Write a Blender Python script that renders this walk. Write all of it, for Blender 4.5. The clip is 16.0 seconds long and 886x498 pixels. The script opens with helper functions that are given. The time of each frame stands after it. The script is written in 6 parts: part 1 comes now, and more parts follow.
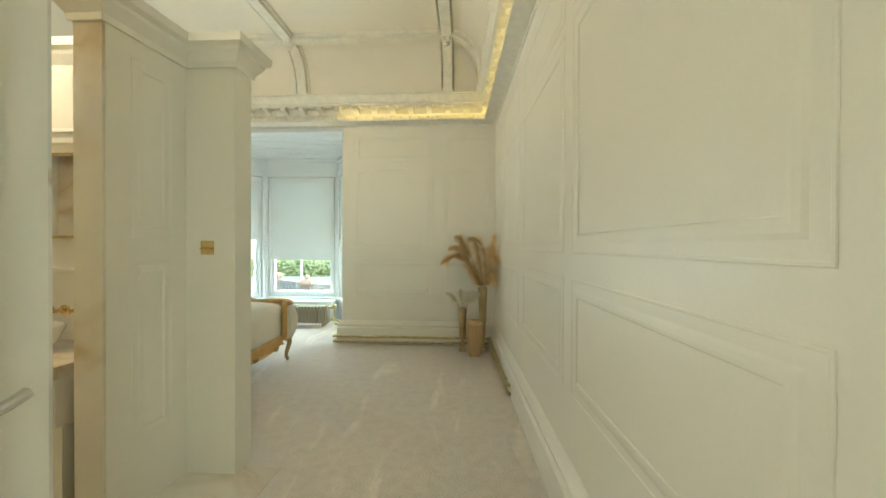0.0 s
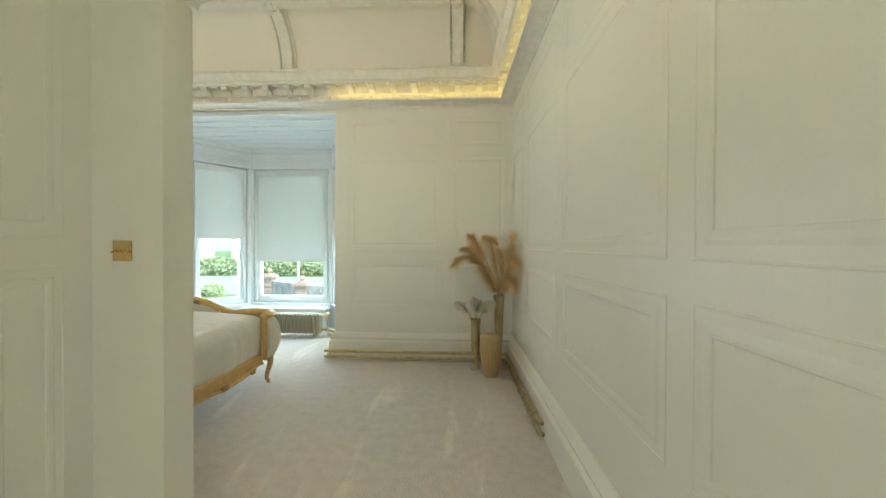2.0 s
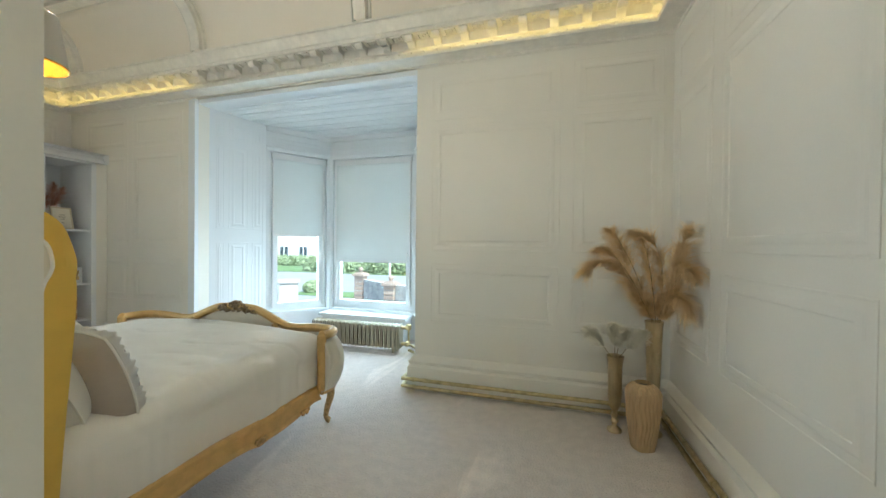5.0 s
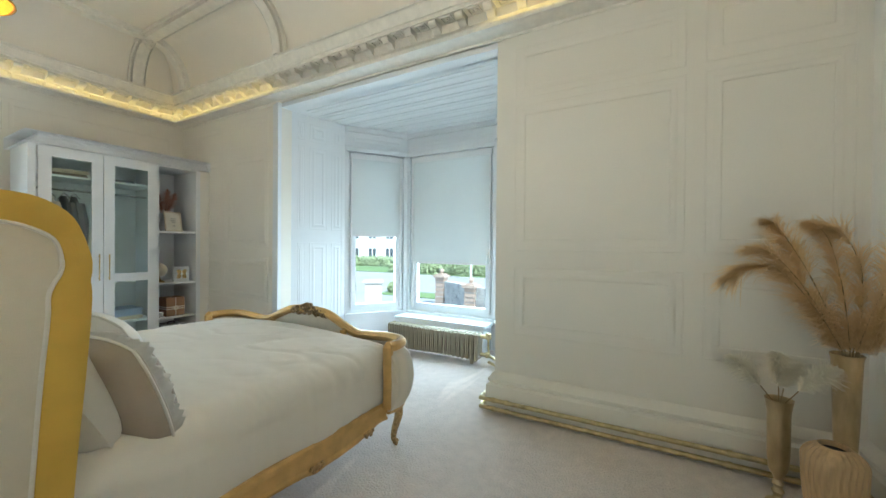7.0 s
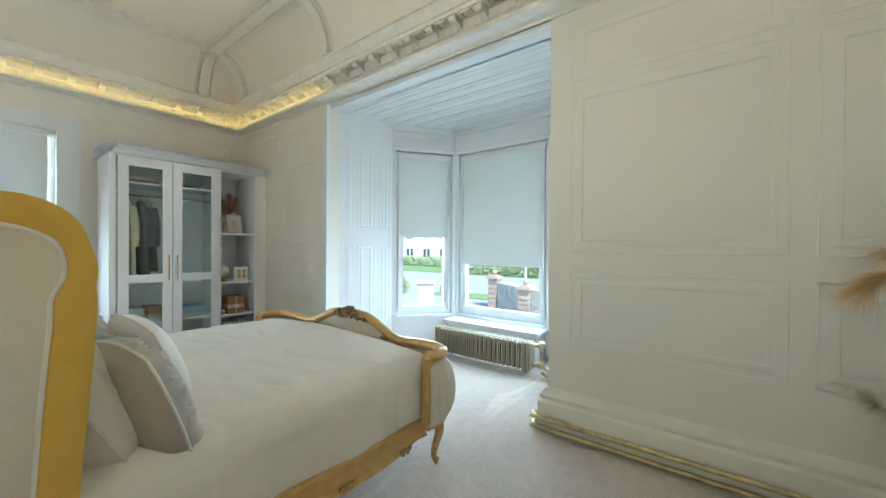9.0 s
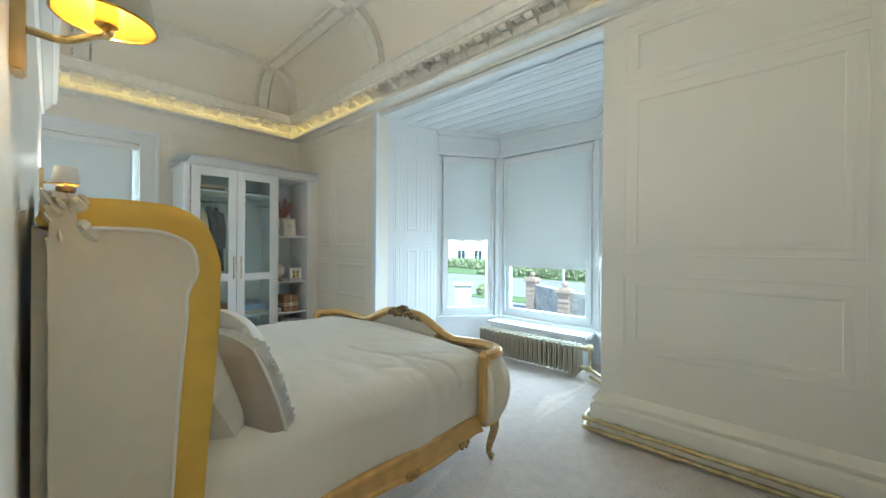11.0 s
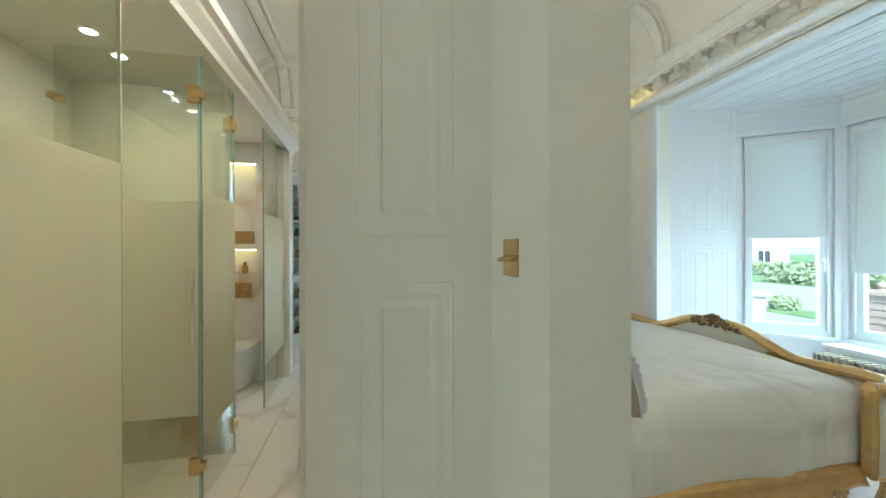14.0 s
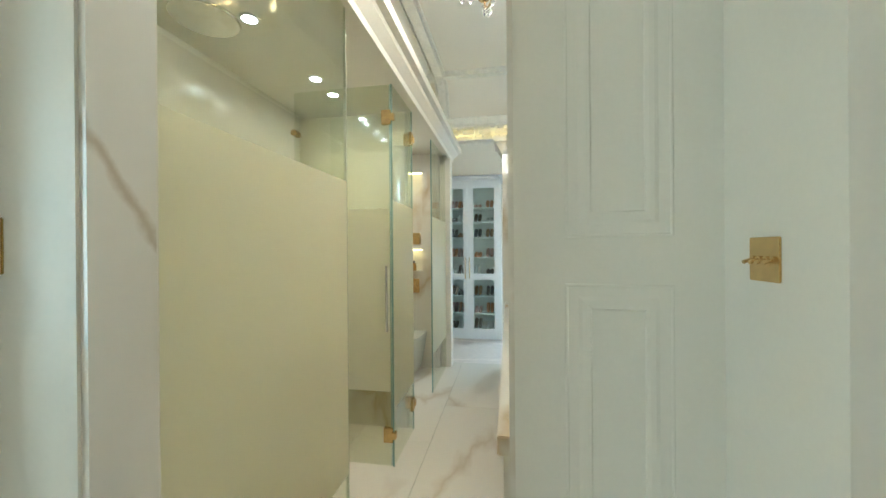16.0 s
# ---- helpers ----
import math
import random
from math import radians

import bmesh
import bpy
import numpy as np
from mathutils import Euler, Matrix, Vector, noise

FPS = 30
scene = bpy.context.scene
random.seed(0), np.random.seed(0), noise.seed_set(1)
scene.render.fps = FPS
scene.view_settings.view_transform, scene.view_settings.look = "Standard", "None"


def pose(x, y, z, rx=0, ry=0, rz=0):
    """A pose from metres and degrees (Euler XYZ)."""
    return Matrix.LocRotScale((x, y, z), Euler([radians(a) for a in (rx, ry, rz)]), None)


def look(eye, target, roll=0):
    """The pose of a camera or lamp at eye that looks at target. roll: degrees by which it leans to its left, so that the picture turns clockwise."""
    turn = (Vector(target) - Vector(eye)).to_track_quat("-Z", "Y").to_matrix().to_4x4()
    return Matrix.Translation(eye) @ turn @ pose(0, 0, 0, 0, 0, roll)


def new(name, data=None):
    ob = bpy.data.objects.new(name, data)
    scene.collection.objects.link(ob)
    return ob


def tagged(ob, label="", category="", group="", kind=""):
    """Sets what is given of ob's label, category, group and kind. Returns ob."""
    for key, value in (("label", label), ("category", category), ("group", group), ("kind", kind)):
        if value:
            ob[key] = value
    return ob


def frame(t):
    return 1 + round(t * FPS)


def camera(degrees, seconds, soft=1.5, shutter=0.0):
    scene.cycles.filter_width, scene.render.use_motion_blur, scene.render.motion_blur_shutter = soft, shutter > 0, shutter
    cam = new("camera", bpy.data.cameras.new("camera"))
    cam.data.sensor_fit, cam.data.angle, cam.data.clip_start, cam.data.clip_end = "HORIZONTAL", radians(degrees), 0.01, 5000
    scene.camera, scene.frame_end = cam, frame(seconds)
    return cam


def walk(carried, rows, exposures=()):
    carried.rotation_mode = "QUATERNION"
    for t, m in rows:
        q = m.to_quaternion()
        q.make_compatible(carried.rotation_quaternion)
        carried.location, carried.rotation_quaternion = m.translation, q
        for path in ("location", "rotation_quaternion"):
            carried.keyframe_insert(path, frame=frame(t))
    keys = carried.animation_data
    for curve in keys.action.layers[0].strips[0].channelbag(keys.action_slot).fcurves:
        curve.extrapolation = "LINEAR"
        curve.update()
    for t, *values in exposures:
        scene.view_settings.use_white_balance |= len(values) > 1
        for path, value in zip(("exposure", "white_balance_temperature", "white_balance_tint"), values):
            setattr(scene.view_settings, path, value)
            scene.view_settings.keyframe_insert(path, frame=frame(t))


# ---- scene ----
# seconds, stops, white balance
EXPOSURES = [(0.0, 2.02, 6250, 0), (1.5, 2.02, 6000, 2), (3.0, 1.90, 5650, 5), (5.5, 1.90, 5450, 8), (9.0, 1.87, 5400, 8), (11.5, 1.82, 5300, 7), (13.0, 1.87, 5250, 4), (14.5, 2.10, 5150, 3), (16.0, 2.32, 5050, 2)]
cam = camera(100.64, 16.0)
# seconds, x, y, z, yaw, pitch, roll
ROWS = [
    (0.0, 0.062, 0.056, 1.341, 3.33, -0.43, -0.23),
    (0.5, 0.024, 0.208, 1.342, 3.06, -0.40, -0.18),
    (1.0, -0.012, 0.347, 1.342, 2.94, -0.41, -0.17),
    (1.5, -0.059, 0.540, 1.346, 2.81, -0.50, -0.27),
    (2.0, -0.094, 0.740, 1.351, 3.15, -0.51, -0.19),
    (2.5, -0.123, 0.942, 1.347, 4.32, -0.52, -0.26),
    (3.0, -0.195, 1.185, 1.348, 6.31, -0.58, -0.27),
    (5.5, -0.439, 1.978, 1.335, 19.86, -0.55, -0.61),
    (6.0, -0.489, 2.096, 1.332, 23.09, -0.52, -0.55),
    (6.5, -0.521, 2.188, 1.323, 26.29, -0.40, -0.48),
    (7.0, -0.541, 2.272, 1.321, 29.43, -0.42, -0.46),
    (7.5, -0.564, 2.358, 1.322, 32.18, -0.42, -0.42),
    (8.0, -0.571, 2.416, 1.326, 34.33, -0.44, -0.44),
    (8.5, -0.583, 2.461, 1.331, 36.19, -0.47, -0.42),
    (9.0, -0.600, 2.492, 1.330, 37.85, -0.43, -0.42),
    (11.5, -0.648, 2.260, 1.336, 45.94, -0.17, -0.43),
    (12.0, -0.648, 2.175, 1.345, 50.02, -0.20, -0.40),
    (12.5, -0.667, 2.073, 1.349, 55.45, -0.29, -0.49),
    (13.0, -0.681, 1.983, 1.349, 62.67, -0.34, -0.31),
    (13.5, -0.673, 1.889, 1.349, 70.90, -0.25, -0.03),
    (14.0, -0.690, 1.817, 1.347, 78.48, -0.08, 0.18),
    (14.5, -0.694, 1.764, 1.349, 85.32, -0.20, 0.30),
    (15.0, -0.672, 1.713, 1.347, 91.56, -0.05, 0.18),
    (15.5, -0.682, 1.688, 1.351, 96.44, -0.14, 0.44),
    (16.0, -0.675, 1.659, 1.351, 100.11, -0.07, 0.44),
]
walk(cam, [(t, pose(x, y, z, 90 + pitch, roll, yaw)) for t, x, y, z, yaw, pitch, roll in ROWS],
     exposures=EXPOSURES)

# ---- world, sun and lamps ----
world = bpy.data.worlds.new("world")
scene.world = world
world.use_nodes = True
_wn = world.node_tree.nodes
_sky = _wn.new("ShaderNodeTexSky")
_sky.sky_type = "NISHITA"
_sky.sun_disc = False
_sky.sun_elevation = radians(48)
_sky.sun_rotation = radians(120)
_wn["Background"].inputs["Strength"].default_value = 0.10
world.node_tree.links.new(_sky.outputs[0], _wn["Background"].inputs["Color"])


def lamp(name, kind, m, energy, color=(1, 1, 1), **settings):
    data = bpy.data.lights.new(name, kind)
    data.energy, data.color = energy, color
    if kind == "AREA":
        data.shape = "RECTANGLE"
        data.size, data.size_y = settings["size"]
    elif kind == "SUN":
        data.angle = radians(settings["angle"])
    else:
        data.shadow_soft_size = settings.get("radius", 0.05)
    ob = new(name, data)
    ob.matrix_world = m
    return ob


WARM = (1.0, 0.74, 0.38)
SOFT = (1.0, 0.86, 0.66)
SKY = (0.88, 0.98, 0.985)
_az = radians(120)
lamp("sun", "SUN", look((0, 0, 20), (-20 * math.sin(_az) / math.tan(radians(48)), -20 * math.cos(_az) / math.tan(radians(48)), 0)), 2.4, (1, 0.95, 0.87), angle=0.5)
# sky light through the three bay windows and the side window
lamp("sky_bay_front", "AREA", look((-2.93, 6.98, 1.5), (-2.93, 4, 1.2)), 31, SKY, size=(1.1, 2.1))
lamp("sky_bay_west", "AREA", look((-4.12, 6.52, 1.5), (-3.0, 5.6, 1.2)), 15, SKY, size=(0.55, 2.1))
lamp("sky_bay_east", "AREA", look((-1.76, 6.52, 1.5), (-2.9, 5.6, 1.2)), 15, SKY, size=(0.55, 2.1))
lamp("sky_side", "AREA", look((-6.95, 2.5, 1.55), (-3, 2.5, 1.3)), 25, SKY, size=(1.1, 2.0))
# two added fill lamps on the unseen landing behind the entrance
lamp("hall_light", "AREA", look((-0.3, -1.2, 2.4), (-0.3, -1.0, 0)), 2, SOFT, size=(0.6, 0.6))
lamp("landing_window", "AREA", look((0.35, -1.5, 1.5), (-1.6, 2.0, 1.4)), 5.9, (0.80, 0.98, 0.92), size=(0.9, 1.7))

# ---- materials ----


def mat(name, color, rough=0.5, metal=0.0, var=0.08, scale=6.0, fine=60.0, bump=0.05, fine_var=None, **more):
    m = bpy.data.materials.new(name)
    m.use_nodes = True
    n, l = m.node_tree.nodes, m.node_tree.links
    b = n["Principled BSDF"]
    tc = n.new("ShaderNodeTexCoord")
    big, small = n.new("ShaderNodeTexNoise"), n.new("ShaderNodeTexNoise")
    big.inputs["Scale"].default_value, small.inputs["Scale"].default_value = scale, fine
    big.inputs["Detail"].default_value, small.inputs["Detail"].default_value = 4, 3
    for t in (big, small):
        l.new(tc.outputs["Object"], t.inputs["Vector"])
    add = n.new("ShaderNodeMath")
    add.operation = "MULTIPLY_ADD"
    l.new(small.outputs[0], add.inputs[0])
    add.inputs[1].default_value = 0.5 if fine_var is None else fine_var
    l.new(big.outputs[0], add.inputs[2])
    ramp = n.new("ShaderNodeValToRGB")
    c = Vector(color[:3])
    ramp.color_ramp.elements[0].position, ramp.color_ramp.elements[1].position = 0.45, 1.05
    ramp.color_ramp.elements[0].color = (*(c * (1 - var)), 1)
    ramp.color_ramp.elements[1].color = (*[min(0.95, v * (1 + var)) for v in c], 1)
    l.new(add.outputs[0], ramp.inputs[0])
    l.new(ramp.outputs[0], b.inputs["Base Color"])
    b.inputs["Roughness"].default_value, b.inputs["Metallic"].default_value = rough, metal
    if bump:
        bp = n.new("ShaderNodeBump")
        bp.inputs["Strength"].default_value, bp.inputs["Distance"].default_value = bump, more.get("deep", 0.01)
        l.new(small.outputs[0], bp.inputs["Height"])
        l.new(bp.outputs[0], b.inputs["Normal"])
    if "sheen" in more:
        b.inputs["Sheen Weight"].default_value = more["sheen"]
    if "glow" in more:
        b.inputs["Emission Color"].default_value = (*more["glow"][:3], 1)
        b.inputs["Emission Strength"].default_value = more["glow"][3]
    if "through" in more:
        b.inputs["Transmission Weight"].default_value = more["through"]
    return m


def glass_mat(name, tint=(0.95, 1.0, 0.97)):
    """Thin pane: clear with a glossy coat that grows at grazing angles."""
    m = bpy.data.materials.new(name)
    m.use_nodes = True
    n, l = m.node_tree.nodes, m.node_tree.links
    n.remove(n["Principled BSDF"])
    clear, gloss, mix, fr, pw = n.new("ShaderNodeBsdfTransparent"), n.new("ShaderNodeBsdfGlossy"), n.new("ShaderNodeMixShader"), n.new("ShaderNodeLayerWeight"), n.new("ShaderNodeMath")
    clear.inputs[0].default_value = (*tint, 1)
    gloss.inputs["Roughness"].default_value = 0.01
    fr.inputs[0].default_value = 0.5
    pw.operation = "POWER"
    pw.inputs[1].default_value = 4.0
    add = n.new("ShaderNodeMath")
    add.operation = "MULTIPLY_ADD"
    add.inputs[1].default_value, add.inputs[2].default_value = 0.45, 0.04
    l.new(fr.outputs["Facing"], pw.inputs[0])
    l.new(pw.outputs[0], add.inputs[0])
    l.new(add.outputs[0], mix.inputs[0])
    l.new(clear.outputs[0], mix.inputs[1])
    l.new(gloss.outputs[0], mix.inputs[2])
    l.new(mix.outputs[0], n["Material Output"].inputs[0])
    return m


def frost_mat(name, color, passes=0.6):
    """Etched film: scatters light both ways."""
    m = bpy.data.materials.new(name)
    m.use_nodes = True
    n, l = m.node_tree.nodes, m.node_tree.links
    n.remove(n["Principled BSDF"])
    d, tr, mix, gl, mix2 = n.new("ShaderNodeBsdfDiffuse"), n.new("ShaderNodeBsdfTranslucent"), n.new("ShaderNodeMixShader"), n.new("ShaderNodeBsdfGlossy"), n.new("ShaderNodeMixShader")
    tc, no, ramp = n.new("ShaderNodeTexCoord"), n.new("ShaderNodeTexNoise"), n.new("ShaderNodeValToRGB")
    l.new(tc.outputs["Object"], no.inputs["Vector"])
    no.inputs["Scale"].default_value = 3
    ramp.color_ramp.elements[0].color = (*[c * 0.96 for c in color], 1)
    ramp.color_ramp.elements[1].color = (*color, 1)
    l.new(no.outputs[0], ramp.inputs[0])
    l.new(ramp.outputs[0], d.inputs[0])
    l.new(ramp.outputs[0], tr.inputs[0])
    gl.inputs["Roughness"].default_value = 0.38
    mix.inputs[0].default_value = passes
    l.new(d.outputs[0], mix.inputs[1])
    l.new(tr.outputs[0], mix.inputs[2])
    mix2.inputs[0].default_value = 0.05
    l.new(mix.outputs[0], mix2.inputs[1])
    l.new(gl.outputs[0], mix2.inputs[2])
    l.new(mix2.outputs[0], n["Material Output"].inputs[0])
    return m


def marble_mat(name, base, vein, scale=1.1, rough=0.12):
    m = bpy.data.materials.new(name)
    m.use_nodes = True
    n, l = m.node_tree.nodes, m.node_tree.links
    b = n["Principled BSDF"]
    tc, oi, off = n.new("ShaderNodeTexCoord"), n.new("ShaderNodeObjectInfo"), n.new("ShaderNodeVectorMath")
    off.operation = "MULTIPLY_ADD"
    sh = n.new("ShaderNodeCombineXYZ")
    for k in range(3):
        l.new(oi.outputs["Random"], sh.inputs[k])
    off.inputs[1].default_value = (23, 41, 17)
    l.new(sh.outputs[0], off.inputs[0])
    l.new(tc.outputs["Object"], off.inputs[2])
    warp, vec = n.new("ShaderNodeTexNoise"), n.new("ShaderNodeVectorMath")
    warp.inputs["Scale"].default_value, warp.inputs["Detail"].default_value = scale * 1.3, 6
    l.new(off.outputs[0], warp.inputs["Vector"])
    vec.operation = "MULTIPLY_ADD"
    vec.inputs[1].default_value = (0.9, 0.9, 0.9)
    l.new(warp.outputs["Color"], vec.inputs[0])
    l.new(off.outputs[0], vec.inputs[2])
    wave = n.new("ShaderNodeTexNoise")
    wave.inputs["Scale"].default_value, wave.inputs["Detail"].default_value = scale, 5
    st = n.new("ShaderNodeMapping")
    st.inputs["Scale"].default_value = (0.5, 1.5, 0.6)
    st.inputs["Rotation"].default_value = (0.3, 0.2, 0.5)
    l.new(vec.outputs[0], st.inputs[0])
    l.new(st.outputs[0], wave.inputs["Vector"])
    sub, ab, ramp = n.new("ShaderNodeMath"), n.new("ShaderNodeMath"), n.new("ShaderNodeValToRGB")
    sub.operation, ab.operation = "SUBTRACT", "ABSOLUTE"
    sub.inputs[1].default_value = 0.5
    l.new(wave.outputs[0], sub.inputs[0])
    l.new(sub.outputs[0], ab.inputs[0])
    l.new(ab.outputs[0], ramp.inputs[0])
    e = ramp.color_ramp.elements
    e[0].position, e[0].color = 0.0, (*vein, 1)
    e[1].position, e[1].color = 0.035, (*base, 1)
    mid = e.new(0.012)
    mid.color = (*[(a + c) / 2 for a, c in zip(base, vein)], 1)
    l.new(ramp.outputs[0], b.inputs["Base Color"])
    b.inputs["Roughness"].default_value = rough
    return m


def slab_mat(name, base, vein, at, slope):
    """Polished slab with one broad wandering vein: at is a point (x, z) on it, slope its rise."""
    m = marble_mat(name, base, [0.7 * a + 0.3 * b for a, b in zip(base, vein)], 0.5, 0.16)
    n, l = m.node_tree.nodes, m.node_tree.links
    b = n["Principled BSDF"]
    under = b.inputs["Base Color"].links[0].from_socket
    tc, sep, no = n.new("ShaderNodeTexCoord"), n.new("ShaderNodeSeparateXYZ"), n.new("ShaderNodeTexNoise")
    no.inputs["Scale"].default_value, no.inputs["Detail"].default_value = 14, 6
    l.new(tc.outputs["Object"], sep.inputs[0])
    l.new(tc.outputs["Object"], no.inputs["Vector"])
    rise, off, wob, ab = (n.new("ShaderNodeMath") for _ in range(4))
    rise.operation = wob.operation = "MULTIPLY_ADD"
    off.operation, ab.operation = "SUBTRACT", "ABSOLUTE"
    l.new(sep.outputs["X"], rise.inputs[0])
    rise.inputs[1].default_value, rise.inputs[2].default_value = slope, at[1] - slope * at[0] - 0.05
    l.new(sep.outputs["Z"], off.inputs[0])
    l.new(rise.outputs[0], off.inputs[1])
    l.new(no.outputs[0], wob.inputs[0])
    wob.inputs[1].default_value = -0.10
    l.new(off.outputs[0], wob.inputs[2])
    l.new(wob.outputs[0], ab.inputs[0])
    ramp, mix = n.new("ShaderNodeValToRGB"), n.new("ShaderNodeMixRGB")
    e = ramp.color_ramp.elements
    e[0].position, e[0].color = 0.004, (0.75, 0.75, 0.75, 1)
    e[1].position, e[1].color = 0.028, (0, 0, 0, 1)
    l.new(ab.outputs[0], ramp.inputs[0])
    l.new(ramp.outputs[0], mix.inputs[0])
    l.new(under, mix.inputs[1])
    mix.inputs[2].default_value = (*vein, 1)
    l.new(mix.outputs[0], b.inputs["Base Color"])
    return m


def lit_mat(name, color, strength):
    m = bpy.data.materials.new(name)
    m.use_nodes = True
    n, l = m.node_tree.nodes, m.node_tree.links
    n.remove(n["Principled BSDF"])
    e = n.new("ShaderNodeEmission")
    e.inputs[0].default_value, e.inputs[1].default_value = (*color, 1), strength
    l.new(e.outputs[0], n["Material Output"].inputs[0])
    return m


def gold_mat(name, color, rough=0.3, grain=(2, 2, 40), dark=0.5):
    """Gilded wood or brass with a streaky patina."""
    m = bpy.data.materials.new(name)
    m.use_nodes = True
    n, l = m.node_tree.nodes, m.node_tree.links
    b = n["Principled BSDF"]
    tc, mp, no, ramp = n.new("ShaderNodeTexCoord"), n.new("ShaderNodeMapping"), n.new("ShaderNodeTexNoise"), n.new("ShaderNodeValToRGB")
    mp.inputs["Scale"].default_value = grain
    l.new(tc.outputs["Object"], mp.inputs[0])
    l.new(mp.outputs[0], no.inputs["Vector"])
    no.inputs["Scale"].default_value, no.inputs["Detail"].default_value = 3, 6
    l.new(no.outputs[0], ramp.inputs[0])
    e = ramp.color_ramp.elements
    e[0].position, e[1].position = 0.3, 0.65
    e[0].color, e[1].color = (*[c * dark for c in color], 1), (*color, 1)
    l.new(ramp.outputs[0], b.inputs["Base Color"])
    b.inputs["Metallic"].default_value = 0.85
    b.inputs["Roughness"].default_value = rough
    bp = n.new("ShaderNodeBump")
    bp.inputs["Strength"].default_value, bp.inputs["Distance"].default_value = 0.15, 0.004
    l.new(no.outputs[0], bp.inputs["Height"])
    l.new(bp.outputs[0], b.inputs["Normal"])
    return m


PAINT = mat("wall_paint", (0.83, 0.79, 0.70), 0.42, var=0.025, scale=1.5, fine=90, bump=0.03)
CEIL = mat("ceiling_paint", (0.84, 0.775, 0.66), 0.6, var=0.03, scale=1.2, fine=80, bump=0.03)
PLASTER = mat("plaster_relief", (0.82, 0.78, 0.69), 0.55, var=0.08, scale=14, fine=120, bump=0.08)
BAYPAINT = mat("bay_paint", (0.80, 0.82, 0.83), 0.4, var=0.02, scale=2, fine=90, bump=0.03)
GLOSSW = mat("white_lacquer", (0.80, 0.80, 0.79), 0.3, var=0.02, scale=2, fine=80, bump=0.02)
CARPET = mat("carpet", (0.66, 0.59, 0.53), 0.95, var=0.10, scale=14.0, fine=75, bump=1.0, deep=0.012, sheen=0.3, fine_var=0.7)


def brush_marks(m, light=1.2):
    """Paler strokes where the pile lies the other way."""
    n, l = m.node_tree.nodes, m.node_tree.links
    b = n["Principled BSDF"]
    base = b.inputs["Base Color"].links[0].from_socket
    tc, mp, no, ramp, mix = n.new("ShaderNodeTexCoord"), n.new("ShaderNodeMapping"), n.new("ShaderNodeTexNoise"), n.new("ShaderNodeValToRGB"), n.new("ShaderNodeMixRGB")
    mp.inputs["Scale"].default_value = (4.5, 1.1, 1.0)
    mp.inputs["Rotation"].default_value = (0, 0, 0.25)
    l.new(tc.outputs["Object"], mp.inputs[0])
    l.new(mp.outputs[0], no.inputs["Vector"])
    no.inputs["Scale"].default_value, no.inputs["Detail"].default_value, no.inputs["Distortion"].default_value = 1.0, 5, 0.6
    ramp.color_ramp.elements[0].position, ramp.color_ramp.elements[1].position = 0.58, 0.68
    ramp.color_ramp.elements[0].color, ramp.color_ramp.elements[1].color = (1, 1, 1, 1), (light, light, light, 1)
    mix.blend_type = "MULTIPLY"
    mix.inputs[0].default_value = 1.0
    l.new(no.outputs[0], ramp.inputs[0])
    l.new(base, mix.inputs[1])
    l.new(ramp.outputs[0], mix.inputs[2])
    l.new(mix.outputs[0], b.inputs["Base Color"])


brush_marks(CARPET)
MARBLE = marble_mat("floor_marble", (0.83, 0.77, 0.68), (0.68, 0.58, 0.46), 0.6, 0.14)
MARBLEW = marble_mat("wall_marble", (0.80, 0.75, 0.66), (0.60, 0.47, 0.30), 0.6, 0.18)
ENDSLAB = slab_mat("veined_slab", (0.80, 0.76, 0.69), (0.52, 0.42, 0.30), (-1.178, 1.44), 1.65)
GOLD = gold_mat("gilded_wood", (0.80, 0.54, 0.10), 0.45, (2, 2, 3), 0.9)
GOLD.node_tree.nodes["Principled BSDF"].inputs["Metallic"].default_value = 0.45
ANTIQUE = gold_mat("antique_gilt", (0.64, 0.43, 0.19), 0.42, (22, 22, 22), 0.5)
WARMGILT = gold_mat("warm_gilt", (0.72, 0.47, 0.17), 0.36, (5, 5, 5), 0.82)
WARMGILT.node_tree.nodes["Principled BSDF"].inputs["Metallic"].default_value = 0.4
BRASS = gold_mat("brass", (0.72, 0.52, 0.22), 0.22, (8, 8, 8), 0.75)
PIPE = gold_mat("brass_pipe", (0.66, 0.55, 0.30), 0.33, (6, 6, 6), 0.6)
STEEL = mat("satin_steel", (0.62, 0.62, 0.60), 0.25, 1.0, bump=0)
LINEN = mat("linen", (0.77, 0.71, 0.58), 0.9, var=0.03, scale=20, fine=500, bump=0.5, deep=0.003, sheen=0.2)
DUVET = mat("duvet_cotton", (0.88, 0.85, 0.78), 0.85, var=0.03, scale=3, fine=260, bump=0.15, deep=0.004, sheen=0.15)
GLASS = glass_mat("clear_glass")
GREENGLASS = glass_mat("shower_glass", (0.945, 0.965, 0.895))
FROST = frost_mat("etched_film", (0.93, 0.905, 0.76), 0.68)
BLIND = frost_mat("blind_cloth", (0.74, 0.77, 0.76), 0.10)
LED = lit_mat("led_strip", (1.0, 0.70, 0.17), 1.65)
SPOT = lit_mat("downlight_lens", (1.0, 0.93, 0.80), 14.0)
DARK = mat("dark_gap", (0.05, 0.045, 0.04), 0.7, bump=0)

# ---- mesh helpers ----


